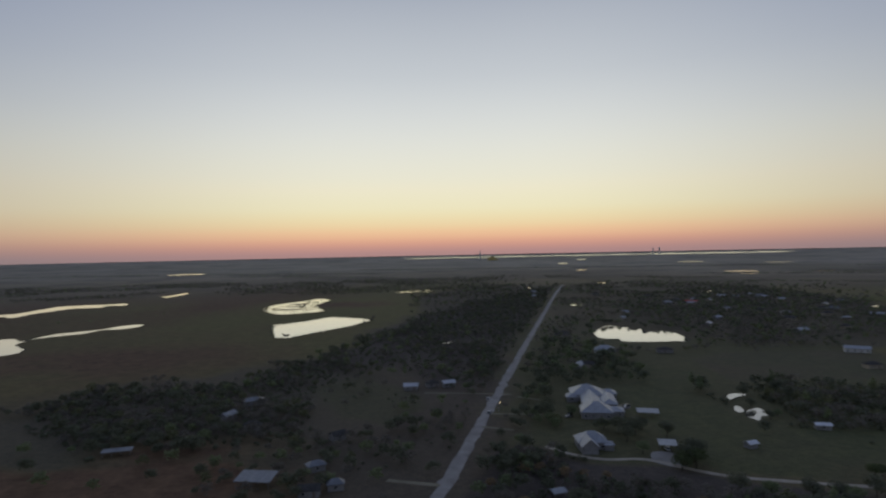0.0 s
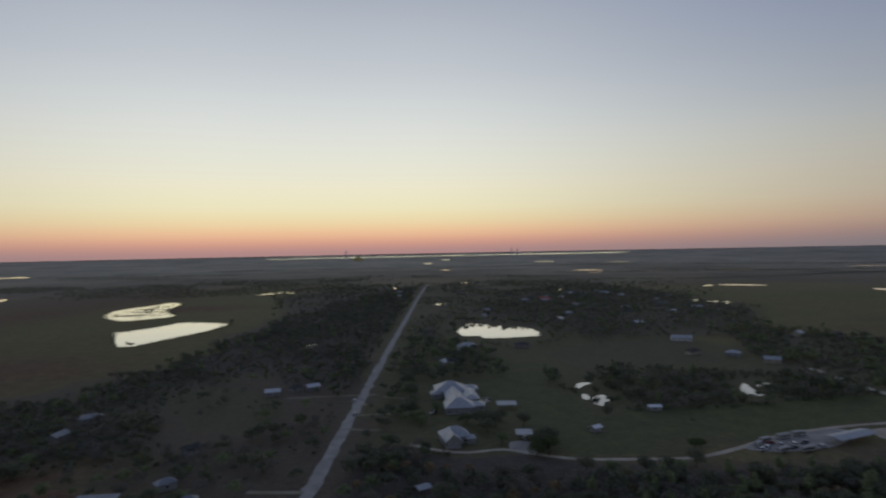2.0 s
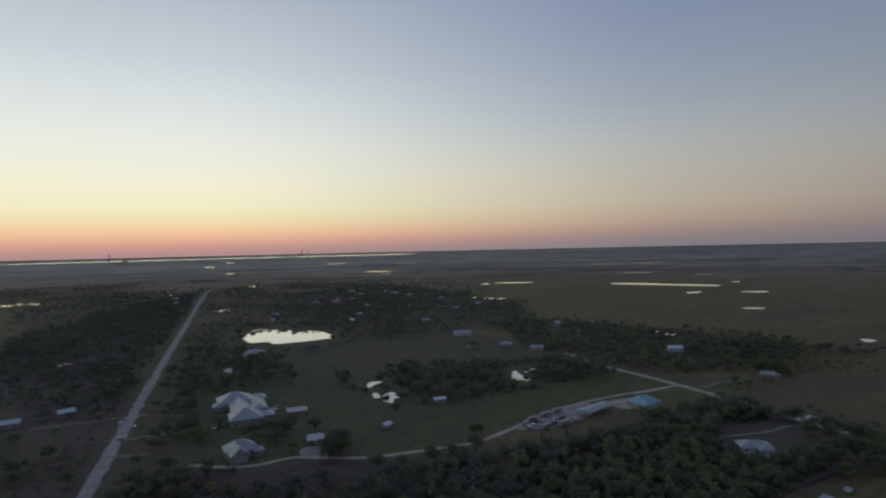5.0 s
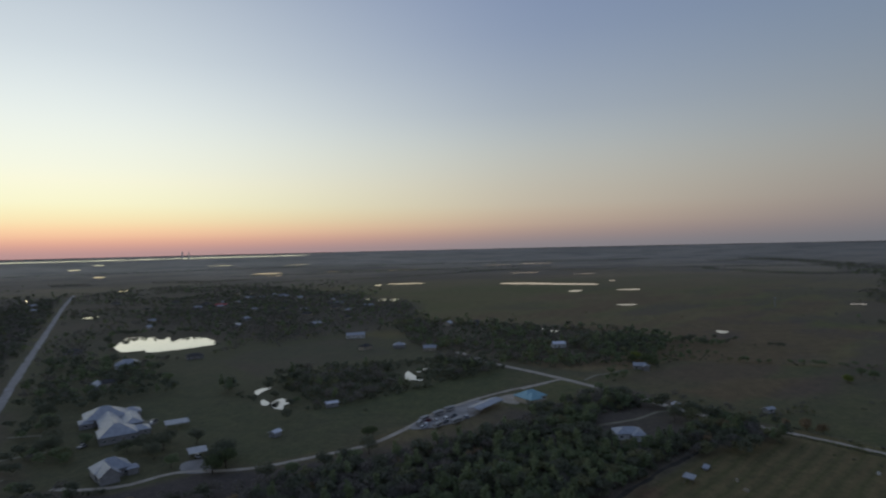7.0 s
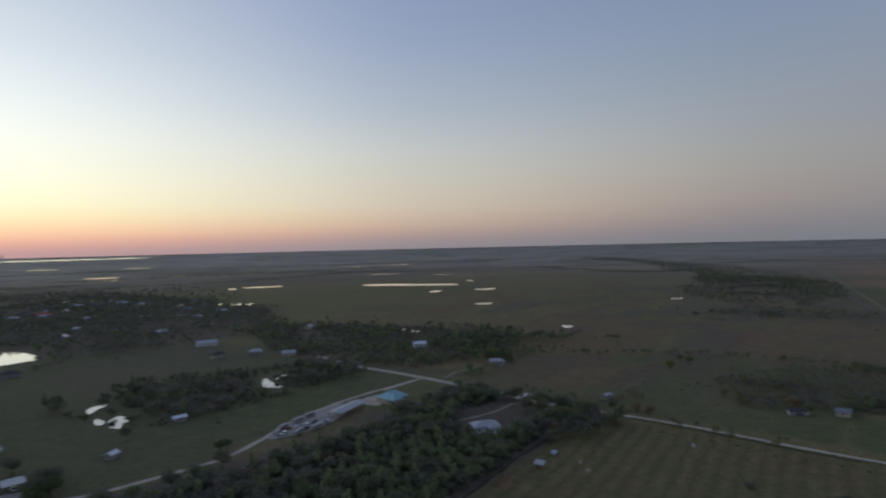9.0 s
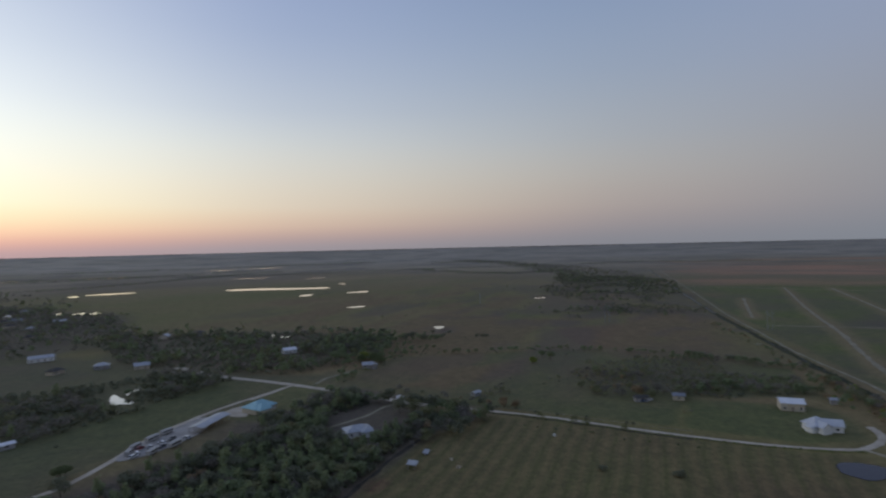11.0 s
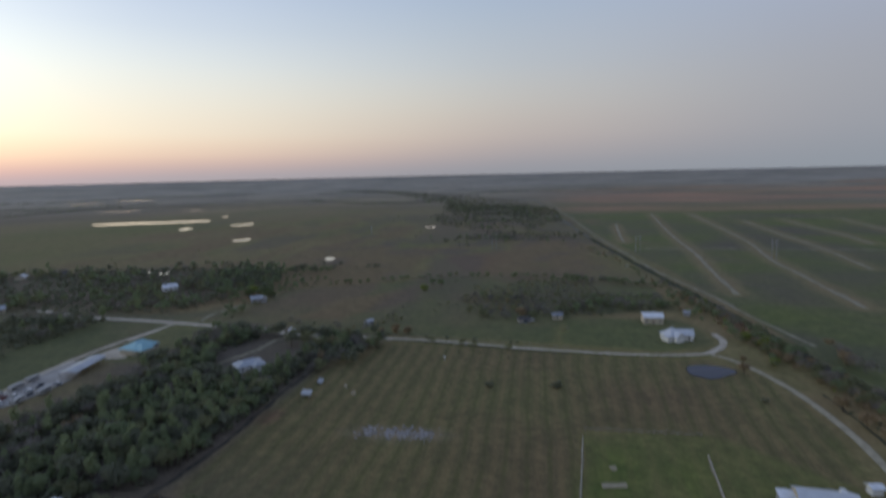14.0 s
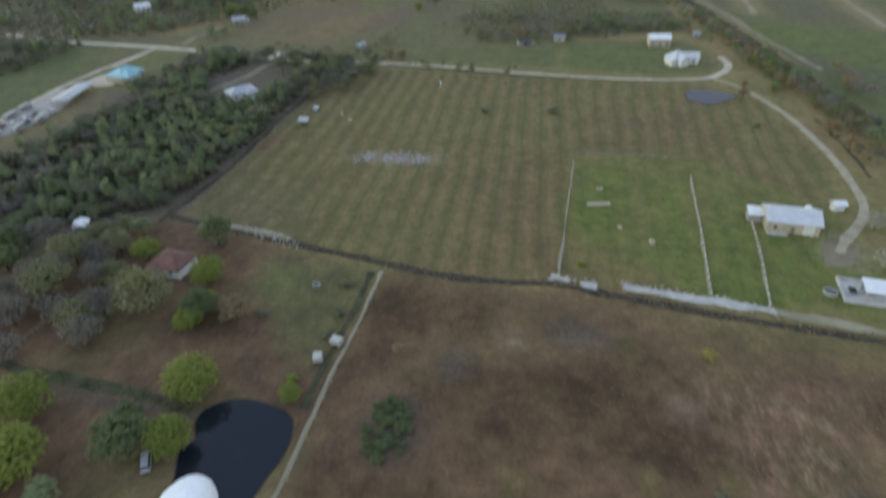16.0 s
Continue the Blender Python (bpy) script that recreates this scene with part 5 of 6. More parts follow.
plant(*scatter([(84, 92), (122, 98), (140, 118), (126, 150), (92, 150), (70, 118)], 8.6, 16, 0.34, 22), {"bare": 4, "grey": 3, "oak_b": 0.6}, 0.6, 1.15)
plant(*scatter([(20, 60), (48, 70), (66, 110), (30, 130), (0, 100)], 10, 17, 0.4, 30), {"lime": 1, "oak_b": 2, "grey": 1}, 0.5, 0.9)
plant(*scatter([(-300, 1250), (300, 1500), (760, 1330), (900, 1700), (300, 2100), (-500, 1900)], 12, 18, 0.55, 130, ragged=180), HAZY_WINTER, 0.3, 0.65)
plant(*scatter([(600, 800), (720, 900), (900, 1300), (640, 1300)], 24, 19, 0.5, 90, ragged=120), HAZY_WINTER, 0.6, 1.1)
plant(*scatter(FORE_SCRUB, 7.4, 20, 0.36, 35), {"oak": 3, "bare": 5, "bush": 1, "rust": 1.2}, 0.45, 0.9)
plant(*scatter([(340, -96), (300, -100), (262, -112), (280, -122), (400, -106), (400, -92), (366, -90)], 9, 21, 0.40, 30), {"oak_b": 3, "grey": 3, "lime_bush": 1, "rust": 3}, 0.4, 0.8)
# undergrowth between the trunks
for poly, step, seed in ((NEAR_WOOD, 3.6, 31), (MID_WOOD, 5.0, 32), (FORE_SCRUB, 5.0, 33), (EAST_WOOD, 6.0, 34), (WEST_WOOD, 7.0, 35), (WEST_BELT, 9.0, 36)):
    plant(*scatter(poly, step, seed, 0.3, 30), {"bush": 1}, 0.6, 1.25, low=True)
# hedges and tree belts
def belt(pts, step, width, kinds, lo, hi, seeds=itertools.count(40)):
    """A ragged line of trees."""
    far = math.hypot(*pts[len(pts) // 2]) > 1200
    plant(*along(pts, step * (0.5 if far else 1), width, next(seeds)), kinds, lo * (0.66 if far else 1), hi * (0.66 if far else 1))


belt([(400, 214), (432, 199), (465, 130), (490, 69), (482, -20), (452, -95)], 3.6, 5, {"oak_b": 4, "bush": 3, "grey": 2}, 0.35, 0.65)
belt([(291, 94), (294, 112), (299, 130), (301, 142)], 3.6, 3, {"oak": 3, "oak_b": 3, "grey": 2}, 0.65, 1.0)
belt([(301, 146), (310, 176), (318, 203)], 4.0, 3, {"oak": 2, "oak_b": 3, "bare": 2}, 0.45, 0.8)
belt([(364, -14), (370, -50), (384, -88)], 2.2, 3, {"oak_b": 3, "grey": 2, "bush": 2}, 0.4, 0.8)
belt([(533, 350), (530, 300), (516, 240), (500, 186)], 6, 9, {"oak": 4, "oak_b": 3, "pine": 1}, 0.6, 1.0)
belt([(540, 215), (530, 150)], 6, 5, {"oak": 4, "bush": 2}, 0.4, 0.7)
belt([(1300, 1990), (1509, 1798), (1708, 1218), (2050, 850), (2300, 420)], 1.7, 70, {"bare": 4, "oak_b": 2}, 0.3, 0.65)
belt([(-900, 2480), (-582, 2358), (-57, 1910), (200, 1760)], 4, 80, {"bare": 4, "oak_b": 2}, 0.5, 1.0)
belt([(579, 1586), (729, 1524), (883, 1460), (1022, 1369), (1227, 1353), (1568, 1388), (1936, 1366)], 3.0, 34, {"bare": 4, "oak_b": 2}, 0.4, 0.8)
belt([(2559, 967), (2726, 779), (2489, 547), (1736, 246)], 3.6, 60, {"bare": 4, "oak_b": 2}, 0.6, 1.1)
belt([(1707, 539), (1755, 386), (1867, 264)], 3.0, 40, {"bare": 4, "oak_b": 2}, 0.4, 0.8)
belt([(2369, 220), (2549, 45), (2532, -96), (2500, -400)], 4.0, 60, {"bare": 4, "oak_b": 2}, 0.6, 1.1)
belt([(1994, 798), (1821, 573), (1709, 396), (1805, 271), (1650, 166)], 3.0, 36, {"bare": 4, "oak_b": 2}, 0.4, 0.8)
for i, wood in enumerate(([(-987, 1285), (-890, 1388), (-849, 1622), (-696, 1467), (-660, 1193)], [(-1437, 1871), (-1078, 1884), (-771, 2049), (-594, 1812), (-743, 1567), (-1061, 1381)],
                          [(-611, 1621), (-440, 1999), (-167, 2006), (25, 1739), (-122, 1464), (-298, 1353), (-461, 1326)], [(-109, 1299), (23, 1589), (257, 1505), (197, 1301), (37, 1105), (-45, 1004)])):
    plant(*scatter(wood, 11, 80 + i, 0.47, 110, ragged=160), HAZY_WINTER, 0.3, 0.7)
for line in ([(-2300, 2500), (-1300, 2700), (-300, 2500)], [(-400, 2950), (700, 2750), (1500, 2500)], [(900, 1950), (1400, 1720), (1900, 1500)], [(1700, 2300), (2300, 1750), (2700, 1350)]):
    belt(line, 5.0, 45, {"bare": 4, "oak_b": 2}, 0.6, 1.1)
belt([(512, 272), (510, 234), (515, 191)], 3.5, 6, {"oak": 3, "oak_b": 3, "bush": 2}, 0.4, 0.75)
belt([(376, -23), (386, -45), (379, -63), (384, -88)], 2.4, 4, {"oak_b": 3, "grey": 3, "bare": 3}, 0.4, 0.75)
belt([(300, -110), (272, -116), (252, -120), (228, -121), (200, -122), (170, -126)], 2.6, 4, {"rust": 4, "grey": 3, "bare": 3, "oak_b": 2, "lime_bush": 1.5, "bush": 2}, 0.45, 0.85)
belt([(420, -104), (380, -108), (340, -114), (306, -118), (280, -122), (256, -124), (232, -127), (200, -129), (170, -132)], 1.9, 4, {"rust": 3, "grey": 4, "bare": 4, "oak_b": 3, "lime": 0.4, "bush": 3}, 0.4, 0.8)
belt([(284, 80), (281, 60), (279, 36), (274, 10), (271, -20)], 8, 1.5, {"bush": 4, "dark_bush": 2}, 0.25, 0.5)
belt([(300, -143), (285, -141), (270, -138), (258, -141)], 5.0, 3, {"bare": 4, "rust": 1, "grey": 1}, 0.6, 0.95)
belt([(2900, 900), (2274, 397), (1800, 160), (1273, 13)], 2.0, 80, {"bare": 4, "grey": 2}, 0.5, 1.0)
belt([(-300, 315), (-172, 375), (-131, 400), (-112, 474), (-82, 590), (-50, 640), (-30, 760)], 4.5, 9, {"oak": 4, "oak_b": 2, "bare": 2}, 0.5, 0.9)
belt([(150, 690), (200, 700), (250, 650), (262, 600)], 6, 5, {"oak": 4, "oak_b": 2}, 0.5, 0.9)
belt([(680, -60), (560, -84), (430, -100), (330, -112), (240, -117), (165, -119)], 7.5, 5, {"oak_b": 2, "grey": 3, "rust": 3.5, "bush": 3, "blossom": 1}, 0.35, 0.7)
belt([(430, -96), (370, -98), (330, -106), (300, -108), (270, -112)], 7, 6, {"oak_b": 3, "grey": 3, "lime_bush": 2, "lime": 0.6, "rust": 2}, 0.45, 0.8)
belt([(297, 84), (295, 62), (291, 36), (286, 10)], 3.2, 1.0, {"bush": 4, "grey": 2, "dark_bush": 2}, 0.25, 0.6)
belt([(310, 84), (304, 60), (301, 30), (296, 8)], 7, 2, {"bush": 4, "oak_b": 1, "rust": 1}, 0.4, 0.8)
belt([(258, 90), (274, 86), (290, 84)], 5, 5, {"oak": 3, "grey": 3, "pine": 2}, 0.6, 1.0)
belt([(36, 374), (44, 372), (66, 372)], 8, 4, {"oak": 4}, 0.5, 0.9)
belt([(474, -20), (470, -60), (456, -90)], 2.2, 9, {"oak_b": 4, "bare": 3, "grey": 2}, 0.4, 0.75)
belt([(345, 12), (352, -4), (356, -20)], 2.5, 6, {"bare": 4, "rust": 1, "grey": 2}, 0.4, 0.8)
belt([(300, 60), (306, 84), (318, 112), (330, 150)], 4.0, 5, {"bare": 3, "bush": 3, "rust": 1}, 0.35, 0.7)
belt([(372, 60), (392, 30), (396, 0), (388, -30)], 3.0, 8, {"bare": 4, "bush": 3, "grey": 2}, 0.25, 0.5)



def garden(rows, group):
    for k, x, y, s, turn in rows:
        tree(k, x, y, s, turn, int(turn) % 3, group=group)


garden([("lime", 73, 64, 1.0, 0), ("lime", 60, 62, 0.78, 40), ("lime", 109, 79, 0.82, 80), ("lime", 117, 101, 0.74, 120), ("lime", 74, 44, 0.42, 10), ("lime", 64.5, 95, 0.95, 200)], "garden trees")
garden([("lime", 51.5, 87, 1.1, 31), ("dark", 57.5, 69.5, 1.15, 60), ("dark", 63, 72, 0.75, 5), ("dark", 95, 74, 1.0, 15), ("rust", 95.5, 65.5, 1.15, 77), ("dark", 126, 85, 1.05, 140)], "garden trees")
garden([("grey", 97, 88, 1.5, 20), ("lime", 104, 96, 0.6, 33), ("grey", 98, 115, 1.4, 90), ("dark", 108, 137, 0.95, 9), ("grey", 112, 119, 1.25, 300), ("lime", 117, 120, 0.55, 14)], "garden trees")
garden([("grey", 124, 119, 0.85, 21), ("grey", 130, 116, 0.7, 52), ("bush", 100, 42, 0.9, 2), ("bush", 112, 43, 0.9, 55), ("bush", 93, 42, 0.8, 91), ("bush", 98, 60, 0.8, 37)], "garden trees")
garden([("blossom", 160, -106, 0.8, 20), ("blossom", 153, -98, 0.95, 44), ("blossom", 133, -92, 0.95, 68), ("rust", 89.4, 25, 0.45, 40), ("bush", 234, 18, 1.0, 7)], "trees round the barn")
garden([("bush", 236, -10, 1.2, 70), ("bush", 227, -88, 0.8, 35), ("lime_bush", 127, -16, 0.7, 5), ("lime_bush", 120, -48, 0.7, 66), ("rust", 275, -96, 0.55, 18), ("rust", 309, 69, 0.9, 81)], "trees round the barn")
garden([("oak", 84, 284, 0.85, 12), ("oak", 91, 279, 0.9, 50), ("oak_b", 79, 290, 0.7, 90), ("oak", 97, 287, 0.7, 130), ("oak", 98, 238, 1.0, 170), ("oak", 104, 243, 1.05, 210)], "trees round the farmhouse")
garden([("oak", 104, 246, 0.95, 3), ("oak_b", 108, 250, 0.85, 61), ("oak_b", 86, 254, 0.75, 33), ("oak", 84, 270, 0.8, 17), ("oak", 60, 349, 1.0, 25), ("oak_b", 62, 362, 0.95, 71)], "trees round the farmhouse")
garden([("oak", 64, 378, 1.0, 8), ("oak_b", 68, 312, 0.8, 14), ("oak", 54, 311, 0.95, 29), ("oak", 57, 326, 0.85, 56), ("oak", 172, 512, 0.45, 11), ("oak", 116, 436, 0.9, 65)], "trees round the farmhouse")
garden([("rust", 259, -91, 0.9, 24), ("rust", 221, -112, 1.1, 51), ("rust", 207, -113, 1.0, 80), ("rust", 273, -139, 1.1, 37), ("lime", 310, -109, 0.55, 19), ("lime_bush", 272, -108, 1.6, 44)], "trees beside the canal")
rng_b = random.Random(77)
for i in range(48):
    a, k = rng_b.uniform(0, 6.28), math.sqrt(rng_b.random())
    tree("dark_bush", 69.0 + 7.6 * k * math.cos(a), 22.8 + 4.4 * k * math.sin(a), rng_b.uniform(0.42, 0.68), rng_b.uniform(0, 360), i % 3, group="bushes in the fallow field")
garden([("lime_bush", 78, 45, 1.1, 6), ("bush", 62, -36, 0.6, 21), ("bush", 55, -48, 0.7, 74)], "bushes in the fallow field")
garden([("lime", 100, 75, 0.5, 12), ("lime", 92, 75, 0.7, 47), ("rust", 98, 69, 0.85, 29), ("dark", 116, 143, 0.95, 73), ("grey", 121, 113, 0.85, 18), ("lime", 412, 214, 0.8, 9), ("lime", 429, 82, 0.6, 15)], "garden trees")
garden([("grey", 287, 120, 1.0, 4), ("rust", 284, 104, 1.0, 39), ("oak_b", 259, 107, 0.8, 55), ("rust", 306, 103, 0.7, 82), ("bush", 316, 90, 1.3, 21), ("oak", 283, 127, 0.9, 68)], "trees at the wood's edge")
garden([("oak_b", 154, 606, 0.9, 12), ("oak", 160, 640, 1.0, 66), ("oak", 190, 690, 0.9, 33), ("oak", 226, 652, 0.7, 81), ("oak_b", 252, 600, 1.0, 7), ("bush", 205, 644, 0.9, 54)], "lakeside trees")
garden([("bare", -104, 752, 0.5, 10), ("bare", -96, 770, 0.6, 50), ("bare", -98, 800, 0.7, 110)], "bare trees in the marsh")
garden([("oak", 178, 347, 0.7, 11), ("oak_b", 174, 304, 0.55, 63), ("oak", 170, 323, 0.6, 21), ("oak", 168, 300, 0.5, 85), ("oak_b", 274, 308, 0.6, 42), ("oak", 270, 296, 0.6, 5)], "trees round the lawn pools")
garden([("oak", 106.5, 211, 0.8, 14), ("oak_b", 116, 207, 0.75, 35), ("oak", 128, 203, 0.85, 57), ("oak_b", 141, 201, 0.8, 120), ("oak", 138, 204, 0.7, 44), ("oak", 152, 205, 0.85, 18)], "trees below the drive")
garden([("dark", 95, 234, 0.95, 12), ("dark", 101, 235, 1.0, 88), ("dark", 163, 221, 0.7, 31), ("dark", 167, 222, 0.6, 64), ("oak", 86, 280, 0.9, 3), ("oak", 105, 276, 0.8, 93)], "trees round the farmhouse")
garden([("dark", 402, 212, 0.85, 9), ("dark", 406, 202, 0.9, 42), ("dark", 400, 194, 0.75, 71), ("oak_b", 391, 216, 0.7, 28), ("rust", 352, 7, 1.1, 16), ("rust", 313, 77, 0.9, 50)], "trees round the white house")
garden([("oak_b", 448, 72, 0.8, 22), ("oak_b", 455, 80, 0.7, 61), ("grey", 352, 30, 0.7, 40), ("grey", 364, 40, 0.6, 13), ("bare", 360, -4, 0.8, 77), ("bare", 356, 4, 0.8, 8)], "trees beside the brown shed")
garden([("rust", 309, 76, 0.7, 37), ("oak_b", 294, 107, 0.9, 46), ("pine", 283, 97, 0.8, 2), ("oak_b", 290, 100, 0.8, 83), ("bare", 256, 106, 0.9, 29), ("rust", 264, 104, 0.8, 65)], "trees at the wood's edge")
finish_woods()


def tufts(name, label, poly, spacing, seed, size, material, patch=0.0, scale=20.0, line=None, width=1.0):
    """Low clumps of weeds or hedge, joined: three leaf quads a clump."""
    if line:
        rng = np.random.default_rng(seed)
        pts = smooth_line(line, spacing)
        x = np.repeat([p[0] for p in pts], 4) + rng.normal(0, width * 0.45, 4 * len(pts))
        y = np.repeat([p[1] for p in pts], 4) + rng.normal(0, width * 0.45, 4 * len(pts))
    else:
        x, y, rng = scatter(poly, spacing, seed, patch, scale)
    n = len(x)
    quads = []
    for k in range(3):
        s = size * rng.uniform(0.5, 1.3, n)
        a = rng.uniform(0, math.pi, n)
        ux, uy = np.cos(a) * s * 0.6, np.sin(a) * s * 0.6
        lean = rng.normal(0, 0.35, (n, 2)) * s[:, None]
        z0 = np.full(n, 0.02)
        q = np.stack([np.stack([x - ux, y - uy, z0], 1), np.stack([x + ux, y + uy, z0], 1), np.stack([x + ux * 1.4 + lean[:, 0], y + uy * 1.4 + lean[:, 1], s], 1), np.stack([x - ux * 1.4 + lean[:, 0], y - uy * 1.4 + lean[:, 1], s * 0.9], 1)], 1)
        quads.append(q)
    tagged(new(name, quads_mesh(name, np.concatenate(quads), material)), label, "plants", kind="stuff")


tufts("weeds", "dry brown weeds over the fallow field", [(116, 30), (107, -60), (98, -115), (10, -120), (0, 30)], 2.6, 71, 0.16, WEED, 0.46, 14)
tufts("hedge", "dark weeds along the wet garden ditch", None, 0.5, 82, 0.20, GRASS, line=[(73.8, 101), (72.6, 85), (70.4, 70), (69, 63)], width=2.2)
tufts("hedge", "dark ragged weeds along the ditch", None, 0.6, 77, 0.15, LEAF_BARE, line=HEDGE_LINE, width=1.0)
tufts("hedge", "brown ragged weeds along the ditch", None, 0.9, 78, 0.26, WEED, line=HEDGE_LINE, width=2.4)
tufts("reeds", "dark reeds along the canal", None, 3.0, 79, 0.6, LEAF_OAK, line=CANAL[2:], width=3.0)
tufts("reeds", "dark reeds round the marsh pond", None, 5.0, 91, 0.7, LEAF_OAK, line=BIG_POND + BIG_POND[:1], width=2.5)
tufts("reeds", "brown reeds standing in the far pond", None, 4.0, 92, 0.5, WEED, line=REED_POND + REED_POND[:1], width=7.0)
tufts("reeds", "dark reeds round the reedy pond", None, 8.0, 93, 0.5, LEAF_OAK, line=REED_POND + REED_POND[:1], width=4.0)
tufts("reeds", "reeds on the islet in the reedy pond", [(-296, 974), (-290, 1060), (-262, 1110), (-236, 1060), (-208, 962), (-227, 930), (-253, 920), (-280, 940)], 5.0, 95, 0.7, WEED, 0.47, 16)
tufts("reeds", "reeds standing in shallow water", [(-262, 1010), (-262, 1120), (-240, 1140), (-232, 1060)], 7.0, 96, 1.3, LEAF_OAK, 0.55, 14)
tufts("reeds", "reeds at the end of the marsh pond", [(-118, 815), (-102, 800), (-102, 765), (-112, 752), (-120, 780)], 6.0, 97, 0.9, LEAF_OAK, 0.5, 12)
tufts("hedge", "low green growth along the farm lane", None, 1.2, 81, 0.3, GRASS, line=[(x - 3, y) for x, y in FARM_LANE], width=1.6)


# ---- fences, yards and small things ----
def fence(label, pts, spacing, height, rails, post_mat, rail_mat, group="fences"):
    """Posts along a line with rails between them."""
    t = thing("fence", label, "fence", *pts[0], group=group)
    ox, oy = pts[0]
    for (ax, ay), (bx, by) in zip(pts, pts[1:]):
        n = max(1, round(math.hypot(bx - ax, by - ay) / spacing))
        for i in range(n + 1):
            x, y = ax + (bx - ax) * i / n - ox, ay + (by - ay) * i / n - oy
            part("post", add_box(bmesh.new(), x - 0.08, y - 0.08, 0, x + 0.08, y + 0.08, height + 0.1), post_mat, t)
        for k in range(rails):
            z = height * (k + 1) / rails
            bm = bmesh.new()
            add_limb(bm, (ax - ox, ay - oy, z), (bx - ox, by - oy, z), 0.06, 0.06, 4)
            part("rail", bm, rail_mat, t)
    return t


fence("pale board fence between the paddocks", [(188, -16.5), (147, -12.5), (121, -10)], 3.2, 1.25, 3, WHITE_PAINT, TIMBER)
fence("pale board fence between the paddocks", [(180, -54), (144, -50), (118, -46.5)], 3.2, 1.25, 3, WHITE_PAINT, TIMBER)
fence("pale board fence beside the metal barn", [(156, -66), (135, -63), (112.5, -58.6)], 3.2, 1.25, 3, WHITE_PAINT, TIMBER)
fence("weathered timber fence along the brown field", [(120.5, 35), (101, 35.6), (84, 37), (56, 38)], 5.0, 1.1, 1, TIMBER, TIMBER)
fence("weathered timber fence across the paddock", [(196, -18), (195, -56)], 4.0, 1.1, 2, TIMBER, TIMBER)
fence("weathered post fence along the farm lane", [(305, 84), (304, 62), (300, 36), (294, 8), (290, -18)], 7.0, 1.2, 1, TIMBER, TIMBER)
fence("dark garden fence below the trees", [(77, 113), (90, 111), (103, 109)], 3.0, 1.3, 2, TIMBER, TIMBER)
strip("path", [(188, -16.5), (147, -12.5), (121, -10)], 0.7, TRACK, "pale worn line along the paddock fence", "path", 0.05, 0.6, 3)
strip("path", [(180, -54), (144, -50), (118, -46.5)], 0.7, TRACK, "pale worn line along the paddock fence", "path", 0.05, 0.6, 3)
strip("path", [(156, -66), (135, -63), (112.5, -58.6)], 0.7, TRACK, "pale worn line along the barn fence", "path", 0.05, 0.6, 3)


def yard(name, label, pts, material, z=0.10, rough=0.4):
    line = smooth_line(pts, 2.0, True)
    bm = bmesh.new()
    vs = [bm.verts.new((x + rough * noise.noise(Vector((x / 3, y / 3, 1))), y + rough * noise.noise(Vector((x / 3, y / 3, 7))), z)) for x, y in line]
    es = [bm.edges.new((vs[i], vs[(i + 1) % len(vs)])) for i in range(len(vs))]
    bmesh.ops.triangle_fill(bm, edges=es, use_beauty=True, normal=(0, 0, 1))
    return tagged(part(name, bm, material), label, "yard", kind="structure")


for mud in ([(-286, 962), (-262, 972), (-226, 962), (-244, 955), (-270, 954)], [(-276, 1010), (-256, 1022), (-240, 1012), (-258, 1004)], [(-284, 1060), (-262, 1075), (-246, 1066), (-266, 1054)]):
    yard("islet", "low reedy mud islet in the pond", mud, MUD, 0.24, 3.0)
yard("islet", "low mud spit in the marsh pond", [(-189, 673), (-181, 658), (-177, 662), (-176, 644), (-181, 649)], MUD, 0.24, 1.5)
yard("pavement", "worn concrete apron before the carport", [(91, 256), (99, 254), (98, 246), (98, 236), (90, 240), (87, 246)], ASPHALT)
yard("pavement", "pale gravel lot with parked vehicles", [(187, 216), (190, 221), (210, 227), (234, 229), (250, 228), (246, 219), (228, 210), (207, 209), (195, 211)], ASPHALT, 0.15)
yard("pavement", "pale gravel apron round the teal-roofed house", [(255, 213), (260, 223), (272, 223), (278, 216), (272, 213), (262, 208), (257, 206)], SHELL_ROAD, 0.05)
yard("pavement", "worn terrace beside the farmhouse", [(99, 334), (104, 335), (104, 326), (99, 325)], TRACK, 0.1)
yard("pavement", "worn dirt yard before the barn", [(140, -80), (147, -83), (146, -89), (140, -89), (134, -84), (134, -79)], TAN_SOIL, 0.07, 1.6)


